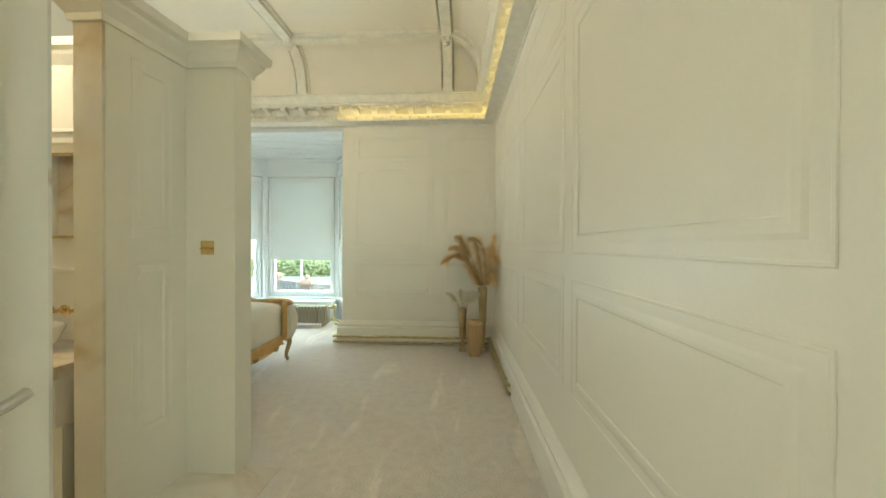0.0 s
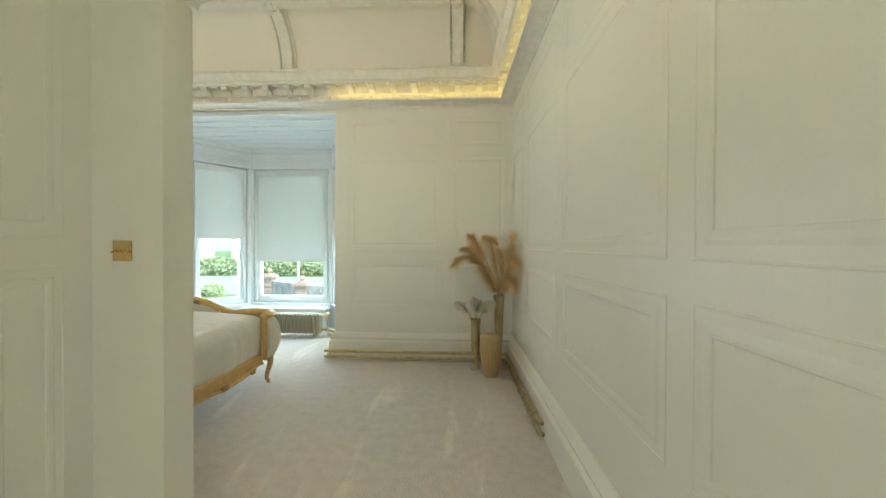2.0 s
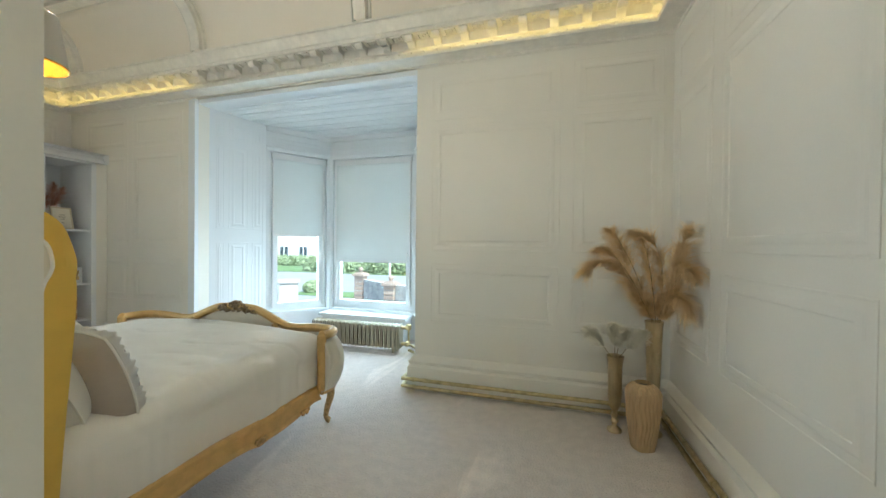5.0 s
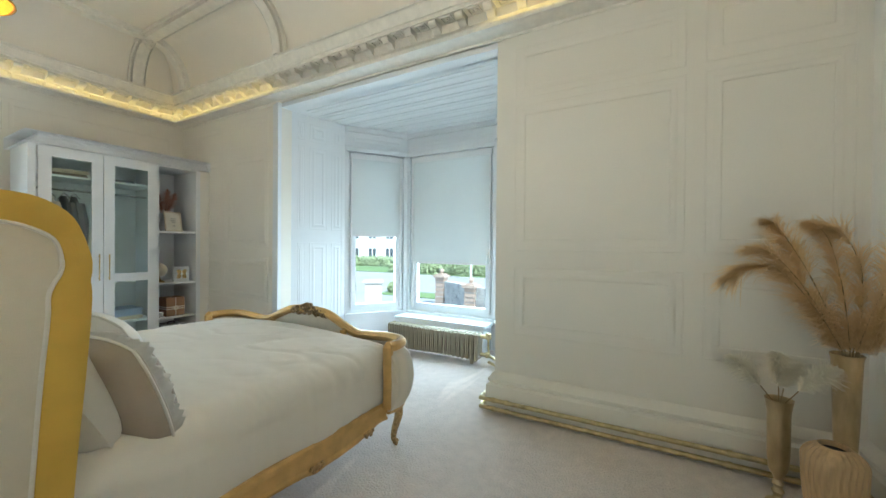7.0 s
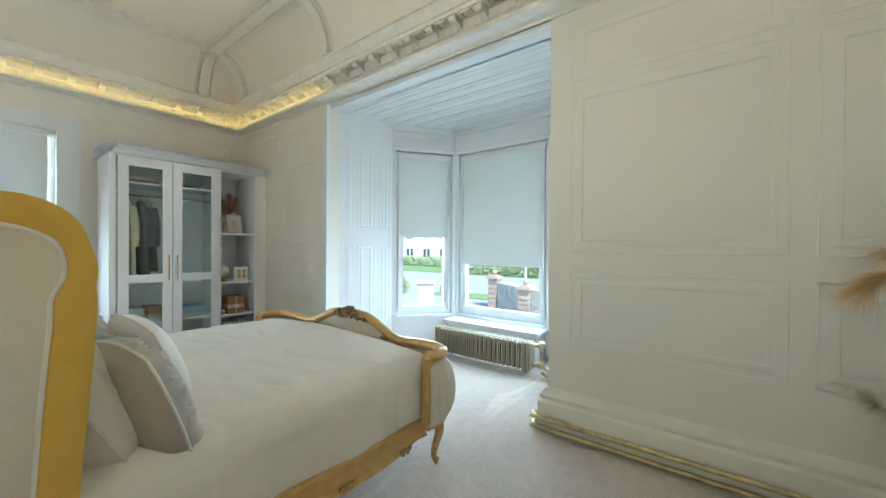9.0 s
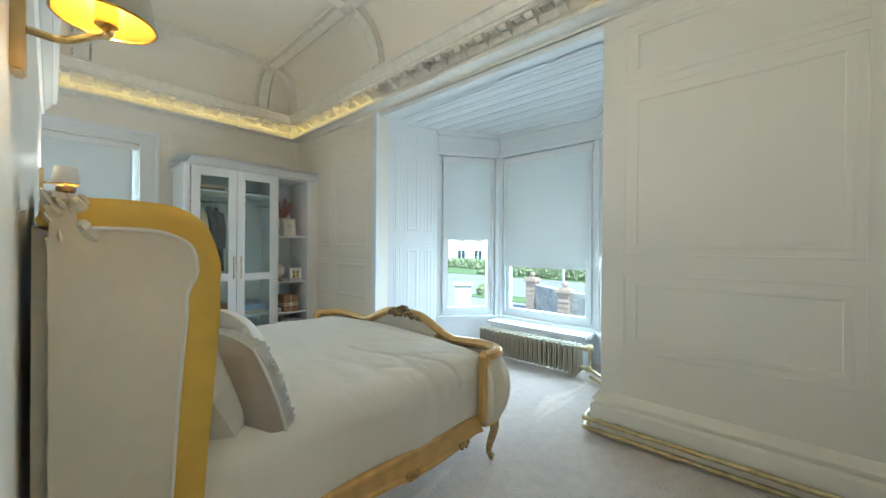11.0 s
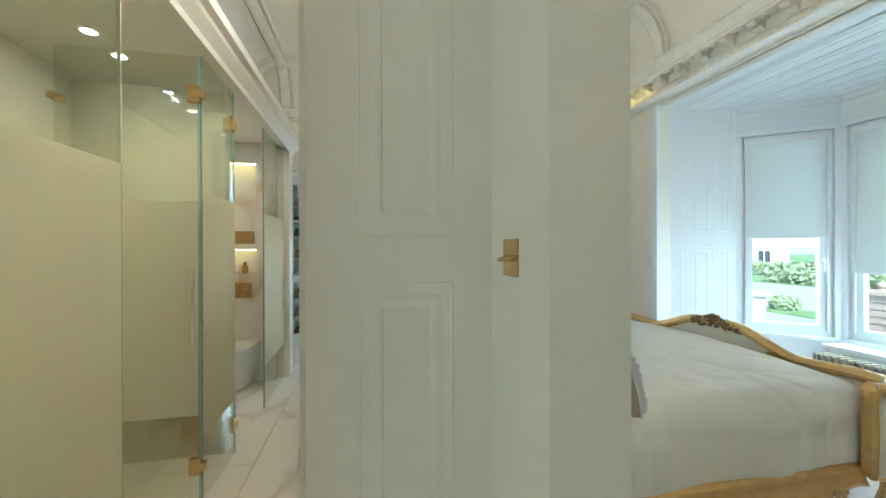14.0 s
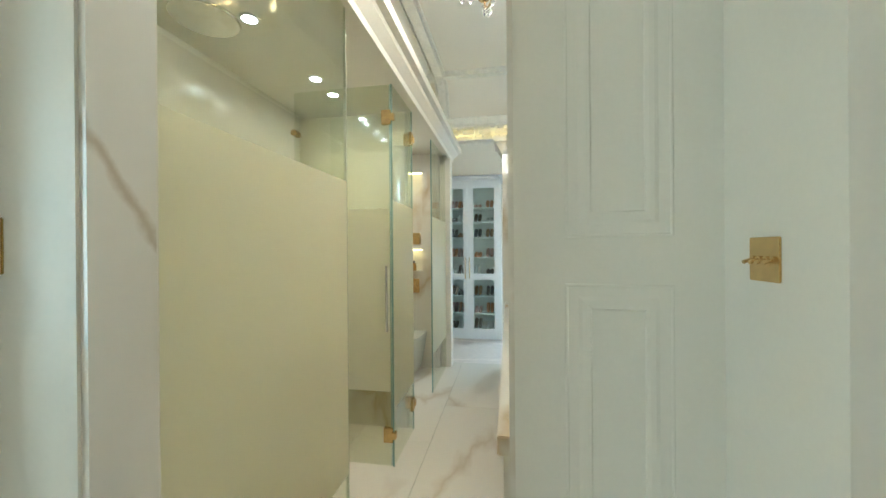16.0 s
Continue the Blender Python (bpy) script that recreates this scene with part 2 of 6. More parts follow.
def smooth_by_angle(me, limit=0.6):
    """Smooth faces, with sharp edges where the faces meet at more than the limit."""
    b = bmesh.new()
    b.from_mesh(me)
    for f in b.faces:
        f.smooth = True
    for e in b.edges:
        e.smooth = len(e.link_faces) == 2 and e.calc_face_angle(3.0) < limit
    b.to_mesh(me)
    b.free()


def part(name, bm, material, parent=None, label="", kind="", smooth=True):
    me = bpy.data.meshes.new(name)
    bmesh.ops.recalc_face_normals(bm, faces=bm.faces)
    bm.to_mesh(me)
    bm.free()
    me.materials.append(material)
    if smooth:
        smooth_by_angle(me)
    ob = new(name, me)
    ob.parent = parent
    if label:
        ob["label"] = label
    if kind:
        ob["kind"] = kind
    return ob


def box(bm, x0, y0, z0, x1, y1, z1, bevel=0.0):
    vs = [bm.verts.new((x, y, z)) for z in (z0, z1) for y in (y0, y1) for x in (x0, x1)]
    fs = [bm.faces.new([vs[i] for i in q]) for q in ((0, 2, 3, 1), (4, 5, 7, 6), (0, 1, 5, 4), (2, 6, 7, 3), (0, 4, 6, 2), (1, 3, 7, 5))]
    if bevel:
        bmesh.ops.recalc_face_normals(bm, faces=fs)
        es = list({e for f in fs for e in f.edges})
        bmesh.ops.bevel(bm, geom=es, offset=bevel, segments=2, affect="EDGES")
    return bm


def boxes(*many, bevel=0.0):
    bm = bmesh.new()
    for b in many:
        box(bm, *b, bevel=bevel)
    return bm


def sweep(bm, path, profile, closed=False):
    """Carries a profile of (distance to the path's left, height) along a flat path, with mitred corners."""
    n = len(path)
    rings = []
    for i, p in enumerate(path):
        p = Vector(p)
        a = Vector(path[i - 1]) if (i or closed) else None
        b = Vector(path[(i + 1) % n]) if (i < n - 1 or closed) else None
        d1 = (p - a).normalized() if a is not None else (b - p).normalized()
        d2 = (b - p).normalized() if b is not None else d1
        n1, n2 = Vector((-d1.y, d1.x)), Vector((-d2.y, d2.x))
        m = (n1 + n2).normalized()
        m = m / max(0.3, m.dot(n1))
        rings.append([bm.verts.new((p.x + m.x * d, p.y + m.y * d, z)) for d, z in profile])
    for i in range(n if closed else n - 1):
        r, s = rings[i], rings[(i + 1) % n]
        for k in range(len(profile) - 1):
            bm.faces.new((r[k], s[k], s[k + 1], r[k + 1]))
    if not closed:
        for r in (rings[0], rings[-1]):
            if len(r) > 2:
                bm.faces.new(r)
    return bm


def tube(bm, pts, radius, seg=8, caps=True):
    """A round bar along points; radius is a number or one per point."""
    pts = [Vector(p) for p in pts]
    rad = [radius] * len(pts) if isinstance(radius, (int, float)) else radius
    rings, up = [], None
    for i, p in enumerate(pts):
        d = (pts[min(i + 1, len(pts) - 1)] - pts[max(i - 1, 0)]).normalized()
        if up is None:
            up = d.orthogonal().normalized()
        up = (up - d * up.dot(d)).normalized()
        side = d.cross(up)
        rings.append([bm.verts.new(p + (up * math.cos(a) + side * math.sin(a)) * rad[i]) for a in (2 * math.pi * k / seg for k in range(seg))])
    for r, s in zip(rings, rings[1:]):
        for k in range(seg):
            bm.faces.new((r[k], r[(k + 1) % seg], s[(k + 1) % seg], s[k]))
    if caps:
        bm.faces.new(rings[0][::-1])
        bm.faces.new(rings[-1])
    return bm


def lathe(bm, profile, at=(0, 0, 0), seg=24, m=None):
    """Turns a profile of (radius, height) round the z axis."""
    rings = []
    for r, z in profile:
        ring = [Vector((r * math.cos(2 * math.pi * k / seg), r * math.sin(2 * math.pi * k / seg), z)) for k in range(seg)]
        rings.append([bm.verts.new((m @ v if m else v) + Vector(at)) for v in ring])
    for r, s in zip(rings, rings[1:]):
        for k in range(seg):
            bm.faces.new((r[k], r[(k + 1) % seg], s[(k + 1) % seg], s[k]))
    if profile[0][0] > 1e-4:
        bm.faces.new(rings[0][::-1])
    if profile[-1][0] > 1e-4:
        bm.faces.new(rings[-1])
    return bm


def blob(bm, at, size, m=None, seg=8, rings=5):
    """An ellipsoid."""
    prof = [(math.sin(math.pi * i / rings), -math.cos(math.pi * i / rings)) for i in range(rings + 1)]
    prof[0], prof[-1] = (0.02, -1), (0.02, 1)
    s = Matrix.Diagonal((*size, 1))
    return lathe(bm, prof, at, seg, (m @ s if m else s))


def prism(bm, pts, z0, z1):
    """A flat outline raised from z0 to z1."""
    a = [bm.verts.new((x, y, z0)) for x, y in pts]
    b = [bm.verts.new((x, y, z1)) for x, y in pts]
    bm.faces.new(a)
    bm.faces.new(b)
    for k in range(len(a)):
        bm.faces.new((a[k], a[(k + 1) % len(a)], b[(k + 1) % len(a)], b[k]))
    return bm


def smoothline(pts, steps=6, closed=False):
    """Catmull-Rom points through the given ones."""
    P = [Vector(p) for p in pts]
    n, out = len(P), []
    for i in range(n if closed else n - 1):
        a = P[(i - 1) % n] if closed or i else P[0]
        b, c = P[i], P[(i + 1) % n]
        d = P[(i + 2) % n] if closed or i + 2 < n else P[-1]
        for k in range(steps):
            t = k / steps
            out.append(0.5 * (2 * b + (c - a) * t + (2 * a - 5 * b + 4 * c - d) * t * t + (3 * b - a - 3 * c + d) * t ** 3))
    if not closed:
        out.append(P[-1])
    return out


def thing(name, label, category, at=(0, 0, 0), rz=0.0, group="", kind=""):
    ob = new(name)
    ob.empty_display_size = 0.1
    ob.matrix_world = pose(*at, 0, 0, rz)
    return tagged(ob, label, category, group, kind)


def structure(name, bm, material, label="", category="", smooth=True):
    ob = part(name, bm, material, smooth=smooth)
    return tagged(ob, label, category, kind="structure")


# a moulded frame on a wall: u runs along the wall, w up, the relief stands off the face
FRAME = ((0.0, 0.0), (0.002, 0.008), (0.008, 0.008), (0.011, 0.002), (0.044, 0.003), (0.056, 0.012), (0.072, 0.016), (0.084, 0.013), (0.088, 0.0))


def panel_frame(name, parent, material, origin, along, out, u0, u1, w0, w1, wide=1.0):
    o, a, t = Vector(origin), Vector(along), Vector(out)
    bm = bmesh.new()
    rings = []
    for inset, proud in FRAME:
        i = inset * wide
        c = ((u0 + i, w0 + i), (u1 - i, w0 + i), (u1 - i, w1 - i), (u0 + i, w1 - i))
        rings.append([bm.verts.new(o + a * u + Vector((0, 0, w)) + t * (proud * 0.3 * wide + 0.0005)) for u, w in c])
    for r, s in zip(rings, rings[1:]):
        for k in range(4):
            bm.faces.new((r[k], r[(k + 1) % 4], s[(k + 1) % 4], s[k]))
    return part(name, bm, material, parent, smooth=False)


# ---- the room's plan ----
WEST, NORTH, SOUTH, TOP = -6.50, 5.09, 0.03, 3.87
EAST, EAST_S = 0.48, 0.632          # the east wall stands slightly out of square
B0, B1, BTOP = -4.31, -1.635, 2.976  # the bay's opening
POD = 2.50                           # height of the low partitions
CG = 0.95                            # line of the bathroom glass

# floor
floor = structure("floor", boxes((WEST - 0.2, -1.6, -0.12, -1.03, SOUTH - 0.31, -0.004), (-1.035, -1.6, -0.12, 0.9, 2.2, 0.0),
                                 (WEST - 0.2, 2.2, -0.12, 0.9, NORTH, 0.0), (WEST - 0.2, SOUTH - 0.3, -0.12, -4.98, 2.2, 0.0)), CARPET,
                  "beige cut-pile carpet with brush marks", "carpet")
_bm = prism(bmesh.new(), [(B0 - 0.25, NORTH), (-4.3, 5.9), (-3.7, 6.8), (-2.2, 6.8), (-1.6, 5.9), (B1 + 0.25, NORTH)], -0.12, 0.0)
structure("floor_bay", _bm, CARPET, "beige carpet running into the bay window", "carpet")

# walls
wall_north = structure("wall_north", boxes((WEST - 0.25, NORTH, 0, B0, NORTH + 0.14, 4.2), (B1, NORTH, 0, 0.9, NORTH + 0.14, 4.2),
                                           (B0, NORTH, BTOP, B1, NORTH + 0.14, 4.2)), PAINT, "cream painted panelled wall round the bay", "wall", False)
_bm = boxes((0, -5.6, 0, 0.2, 0.0, 4.2))
wall_east = structure("wall_east", _bm, PAINT, "cream painted panelled wall", "wall", False)
wall_east.matrix_world = pose(EAST, NORTH, 0, 0, 0, math.degrees(math.atan((EAST_S - EAST) / (NORTH - SOUTH))))
W0, W1, WZ0, WZ1 = 1.98, 3.08, 0.48, 2.58   # side window
wall_west = structure("wall_west", boxes((WEST - 0.25, -0.3, 0, WEST, W0, 4.2), (WEST - 0.25, W1, 0, WEST, NORTH, 4.2),
                                         (WEST - 0.25, W0, 0, WEST, W1, WZ0), (WEST - 0.25, W0, WZ1, WEST, W1, 4.2)), PAINT, "cream painted wall with a window", "wall", False)
D0, D1, DZ = -1.0, 0.47, 2.25
wall_south = structure("wall_south", boxes((WEST - 0.25, SOUTH - 0.3, 0, D0, SOUTH, 4.2), (D1, SOUTH - 0.3, 0, 0.9, SOUTH, 4.2), (D0, SOUTH - 0.3, DZ, D1, SOUTH, 4.2)),
                       PAINT, "cream painted wall with the entrance", "wall", False)
# unseen box added to close off the space behind the entrance
structure("hall_walls", boxes((-1.5, -1.6, 0, -1.4, SOUTH - 0.3, 2.6), (0.9, -1.6, 0, 1.0, SOUTH - 0.3, 2.6), (-1.5, -1.7, 0, 1.0, -1.6, 2.6), (-1.5, -1.7, 2.6, 1.0, SOUTH - 0.3, 2.7)), PAINT,
          "plain cream box closing the unseen landing", "wall", False)

# wall panelling
ROWSZ = ((0.625, 1.165), (1.29, 2.435), (2.485, 2.885))
for u0, u1 in ((-1.485, -0.35), (-0.25, 0.42), (-6.2, -5.45), (-5.37, -4.55)):
    for w0, w1 in ROWSZ:
        panel_frame("panel_moulding", wall_north, PAINT, (0, NORTH, 0), (1, 0, 0), (0, -1, 0), u0, u1, w0, w1)
for u0, u1 in ((-5.0, -4.57), (-4.46, -3.24), (-3.11, -1.96), (-1.82, -0.81), (-0.68, -0.07)):
    for w0, w1 in ((0.63, 1.19), (1.31, 2.43), (2.49, 2.88)):
        panel_frame("panel_moulding", wall_east, PAINT, (0, 0, 0), (0, 1, 0), (-1, 0, 0), u0, u1, w0, w1)
for u0, u1 in ((0.3, 0.66), (1.56, 1.8), (3.36, 4.98)):
    panel_frame("panel_moulding", wall_west, PAINT, (WEST, 0, 0), (0, 1, 0), (1, 0, 0), u0, u1, 2.48, 2.87)

# skirting
SKIRT = ((0.0, 0.0), (0.055, 0.0), (0.055, 0.205), (0.05, 0.212), (0.032, 0.225), (0.045, 0.245), (0.045, 0.258), (0.028, 0.275), (0.014, 0.30), (0.0, 0.31))
_bm = bmesh.new()
_e = lambda y: EAST + (NORTH - y) * (EAST_S - EAST) / (NORTH - SOUTH)
sweep(_bm, [(_e(0.05), 0.05), (_e(NORTH), NORTH), (B1 - 0.0, NORTH), (B1, NORTH + 0.12)], SKIRT)
sweep(_bm, [(B0, NORTH + 0.12), (B0, NORTH), (WEST, NORTH), (WEST, SOUTH), (-4.96, SOUTH)], SKIRT)
structure("baseboard", _bm, PAINT, "tall moulded cream baseboard", "baseboard")

# cornice
LOOP = [(EAST, NORTH), (WEST, NORTH), (WEST, SOUTH), (EAST_S, SOUTH)]
CORN = ((0.0, 2.985), (0.012, 2.985), (0.014, 3.005), (0.03, 3.012), (0.163, 3.014), (0.166, 3.038), (0.160, 3.038), (0.160, 3.024), (0.036, 3.024), (0.036, 3.058), (0.05, 3.06), (0.07, 3.115), (0.09, 3.125), (0.09, 3.20), (0.10, 3.205), (0.21, 3.205),
        (0.21, 3.235), (0.225, 3.24), (0.235, 3.265), (0.262, 3.295), (0.268, 3.32), (0.285, 3.325), (0.285, 3.345), (0.24, 3.35), (0.0, 3.352))
_bm = sweep(bmesh.new(), LOOP, CORN, True)
cornice = structure("cornice", _bm, PLASTER, "ornate cream plaster cornice with brackets", "cornice")


def modillion_mesh():
    """A scrolled bracket, front at +y, hung under the corona."""
    bm = bmesh.new()
    prof = smoothline(((0.0, 0.0), (0.105, 0.0), (0.112, -0.028), (0.085, -0.052), (0.055, -0.044), (0.035, -0.062), (0.012, -0.078), (0.0, -0.075)), 2)
    a = [bm.verts.new((-0.034, p[0], p[1])) for p in prof]
    b = [bm.verts.new((0.034, p[0], p[1])) for p in prof]
    bm.faces.new(a)
    bm.faces.new(b[::-1])
    for k in range(len(a)):
        bm.faces.new((a[k], b[k], b[(k + 1) % len(a)], a[(k + 1) % len(a)]))
    me = bpy.data.meshes.new("modillion")
    bmesh.ops.recalc_face_normals(bm, faces=bm.faces)
    bm.to_mesh(me)
    bm.free()
    me.materials.append(PLASTER)
    return me


def rosette_mesh():
    """A square coffer rim with a flower, facing down."""
    bm = bmesh.new()
    for x0, y0, x1, y1 in ((-0.05, 0.012, 0.05, 0.02), (-0.05, 0.092, 0.05, 0.10), (-0.05, 0.02, -0.042, 0.092), (0.042, 0.02, 0.05, 0.092)):
        box(bm, x0, y0, -0.014, x1, y1, 0.0)
    for k in range(6):
        a = k * math.pi / 3
        blob(bm, (0.016 * math.cos(a), 0.056 + 0.016 * math.sin(a), -0.006), (0.011, 0.011, 0.01), seg=6, rings=3)
    me = bpy.data.meshes.new("rosette")
    bmesh.ops.recalc_face_normals(bm, faces=bm.faces)
    bm.to_mesh(me)
    bm.free()
    me.materials.append(PLASTER)
    return me


MOD, ROS = modillion_mesh(), rosette_mesh()
_eggs = bmesh.new()
for (x0, y0), (x1, y1) in zip(LOOP, LOOP[1:] + LOOP[:1]):
    d = Vector((x1 - x0, y1 - y0))
    n = round((d.length - 0.3) / 0.25)
    d.normalize()
    q = Vector((-d.y, d.x))
    turn = math.degrees(math.atan2(d.y, d.x))
    for k in range(n + 1):
        s = 0.15 + k * ((Vector((x1 - x0, y1 - y0)).length - 0.3) / n)
        for me, ss, off, z in ((MOD, s, 0.09, 3.204), (ROS, s + 0.125, 0.095, 3.204)):
            if me is ROS and k == n:
                continue
            ob = new(me.name, me)
            ob.parent = cornice
            ob.matrix_world = pose(x0 + d.x * ss + q.x * off, y0 + d.y * ss + q.y * off, z, 0, 0, turn)
        for h in (0, 1):
            for dx, w in ((0.03, 0.02), (0.0925, 0.006)):
                c = Vector((x0, y0)) + d * (s + h * 0.125 + dx) + q * 0.062
                blob(_eggs, (c.x, c.y, 3.088), (w, w, 0.03), seg=6, rings=4)
part("egg_and_dart", _eggs, PLASTER, cornice, kind="stuff")

# light strips tucked behind the cornice's lower lip
LEDP = ((0.134, 3.0245), (0.157, 3.0245), (0.157, 3.030), (0.134, 3.030))
for k, path in enumerate(([(_e(0.1), 0.1), (_e(NORTH), NORTH), (B1, NORTH)], [(B0, NORTH), (WEST, NORTH), (WEST, SOUTH), (-1.2, SOUTH)])):
    bm = sweep(bmesh.new(), path, LEDP)
    ob = part("led_strip", bm, LED)
    tagged(ob, "warm yellow light strip along the cornice", "light strip", group="cornice light strips")

# ceiling: cove and flat
COVE = [(0.24 + (0.64 - 0.24) * (1 - math.cos(a)), 3.35 + (TOP - 3.35) * math.sin(a)) for a in (math.pi / 2 * k / 10 for k in range(11))]
COVE = [(0.22, 3.34)] + COVE
_bm = sweep(bmesh.new(), LOOP, COVE, True)
box(_bm, WEST + 0.55, SOUTH + 0.55, TOP - 0.001, EAST_S - 0.5, NORTH - 0.55, TOP + 0.1)
box(_bm, WEST - 0.3, SOUTH - 0.4, TOP + 0.12, EAST_S + 0.4, NORTH + 0.3, TOP + 0.3)
ceiling = structure("ceiling", _bm, CEIL, "cream coved plaster ceiling", "ceiling")

# ribs with beaded edges and bosses
RX, RY = (-5.92, -4.0, -2.08, -0.16), (4.43, 2.55, 0.69)
_bm, _bd = bmesh.new(), bmesh.new()


def rib(path, side):
    """A flat-faced rib along a path, with a bead along each edge. side: the unit vector across it."""
    side = Vector(side)
    pts = [Vector(p) for p in path]
    rings = []
    for i, p in enumerate(pts):
        d = (pts[min(i + 1, len(pts) - 1)] - pts[max(i - 1, 0)]).normalized()
        up = side.cross(d)
        if up.z > 0.001 or (abs(up.z) < 0.02 and up.dot(Vector((-3, 2.5, 0)) - p) < 0):
            up = -up
        rings.append((p, up))
    prof = ((-0.094, -0.02), (-0.094, 0.040), (-0.084, 0.042), (-0.082, 0.012), (-0.061, 0.012), (-0.058, 0.06), (0.058, 0.06), (0.061, 0.012), (0.082, 0.012), (0.084, 0.042), (0.094, 0.040), (0.094, -0.02))
    vs = [[_bm.verts.new(p + side * a + up * b) for a, b in prof] for p, up in rings]
    for r, s in zip(vs, vs[1:]):
        for k in range(len(prof) - 1):
            _bm.faces.new((r[k], s[k], s[k + 1], r[k + 1]))
    left = 0.0
    for (p, up), (p2, up2) in zip(rings, rings[1:]):
        seg, n = (p2 - p), (p2 - p).length
        while left < n:
            c = p + seg * (left / n)
            for sgn in (-1, 1):
                o = c + side * (0.0715 * sgn) + up * 0.012
                for a in (0.045,):
                    e = seg.normalized() * 0.016
                    q = side * 0.0095
                    w = up * 0.034
                    v = [_bd.verts.new(o + e * sx + q * sy + w * sz) for sx, sy, sz in ((-1, -1, 0), (1, -1, 0), (1, 1, 0), (-1, 1, 0), (-0.6, 0, 1), (0.6, 0, 1))]
                    for f in ((0, 1, 5, 4), (2, 3, 4, 5), (1, 2, 5), (3, 0, 4)):
                        _bd.faces.new([v[i] for i in f])
            left += 0.048
        left -= n


_arc = COVE[1:]
for x in RX:
    rib([(x, NORTH - d, z) for d, z in _arc] + [(x, SOUTH + d, z) for d, z in _arc[::-1]], (1, 0, 0))
for y in RY:
    rib([(EAST + 0.03 - d, y, z) for d, z in _arc] + [(WEST + d, y, z) for d, z in _arc[::-1]], (0, 1, 0))
for x in RX:
    for y in RY:
        lathe(_bm, ((0.02, -0.15), (0.035, -0.135), (0.03, -0.12), (0.05, -0.10), (0.06, -0.075), (0.085, -0.06), (0.095, -0.03), (0.095, 0.0)), (x, y, TOP), 12)
        for k in range(6):
            a = k * math.pi / 3
            blob(_bd, (x + 0.055 * math.cos(a), y + 0.055 * math.sin(a), TOP - 0.085), (0.02, 0.02, 0.03), seg=6, rings=3)
ribs = structure("ceiling_ribs", _bm, PLASTER, "cream plaster ceiling ribs with pendant bosses", "ceiling ribs")
part("bead_moulding", _bd, PLASTER, ribs, kind="stuff", smooth=False)

# ---- the bay ----
# plan of the inner face, west to east
BAY = [(B0, NORTH + 0.14), (-4.13, 5.93), (-3.62, 6.66), (-2.24, 6.66), (-1.75, 5.93), (B1, NORTH + 0.14)]
BCEIL = 2.93
HEAD, SILL = 2.60, 0.36
bay = thing("bay_window", "white painted bay with three tall windows and roller blinds", "bay window", kind="structure")


def along(a, b):
    a, b = Vector((*a, 0)), Vector((*b, 0))
    d = (b - a)
    return a, d.normalized(), d.length, Vector((-d.normalized().y, d.normalized().x, 0))


def wall_box(bm, o, d, q, u0, u1, t0, t1, z0, z1):
    vs = [bm.verts.new(o + d * u + q * t + Vector((0, 0, z))) for z in (z0, z1) for t in (t0, t1) for u in (u0, u1)]
    for f in ((0, 2, 3, 1), (4, 5, 7, 6), (0, 1, 5, 4), (2, 6, 7, 3), (0, 4, 6, 2), (1, 3, 7, 5)):
        bm.faces.new([vs[i] for i in f])


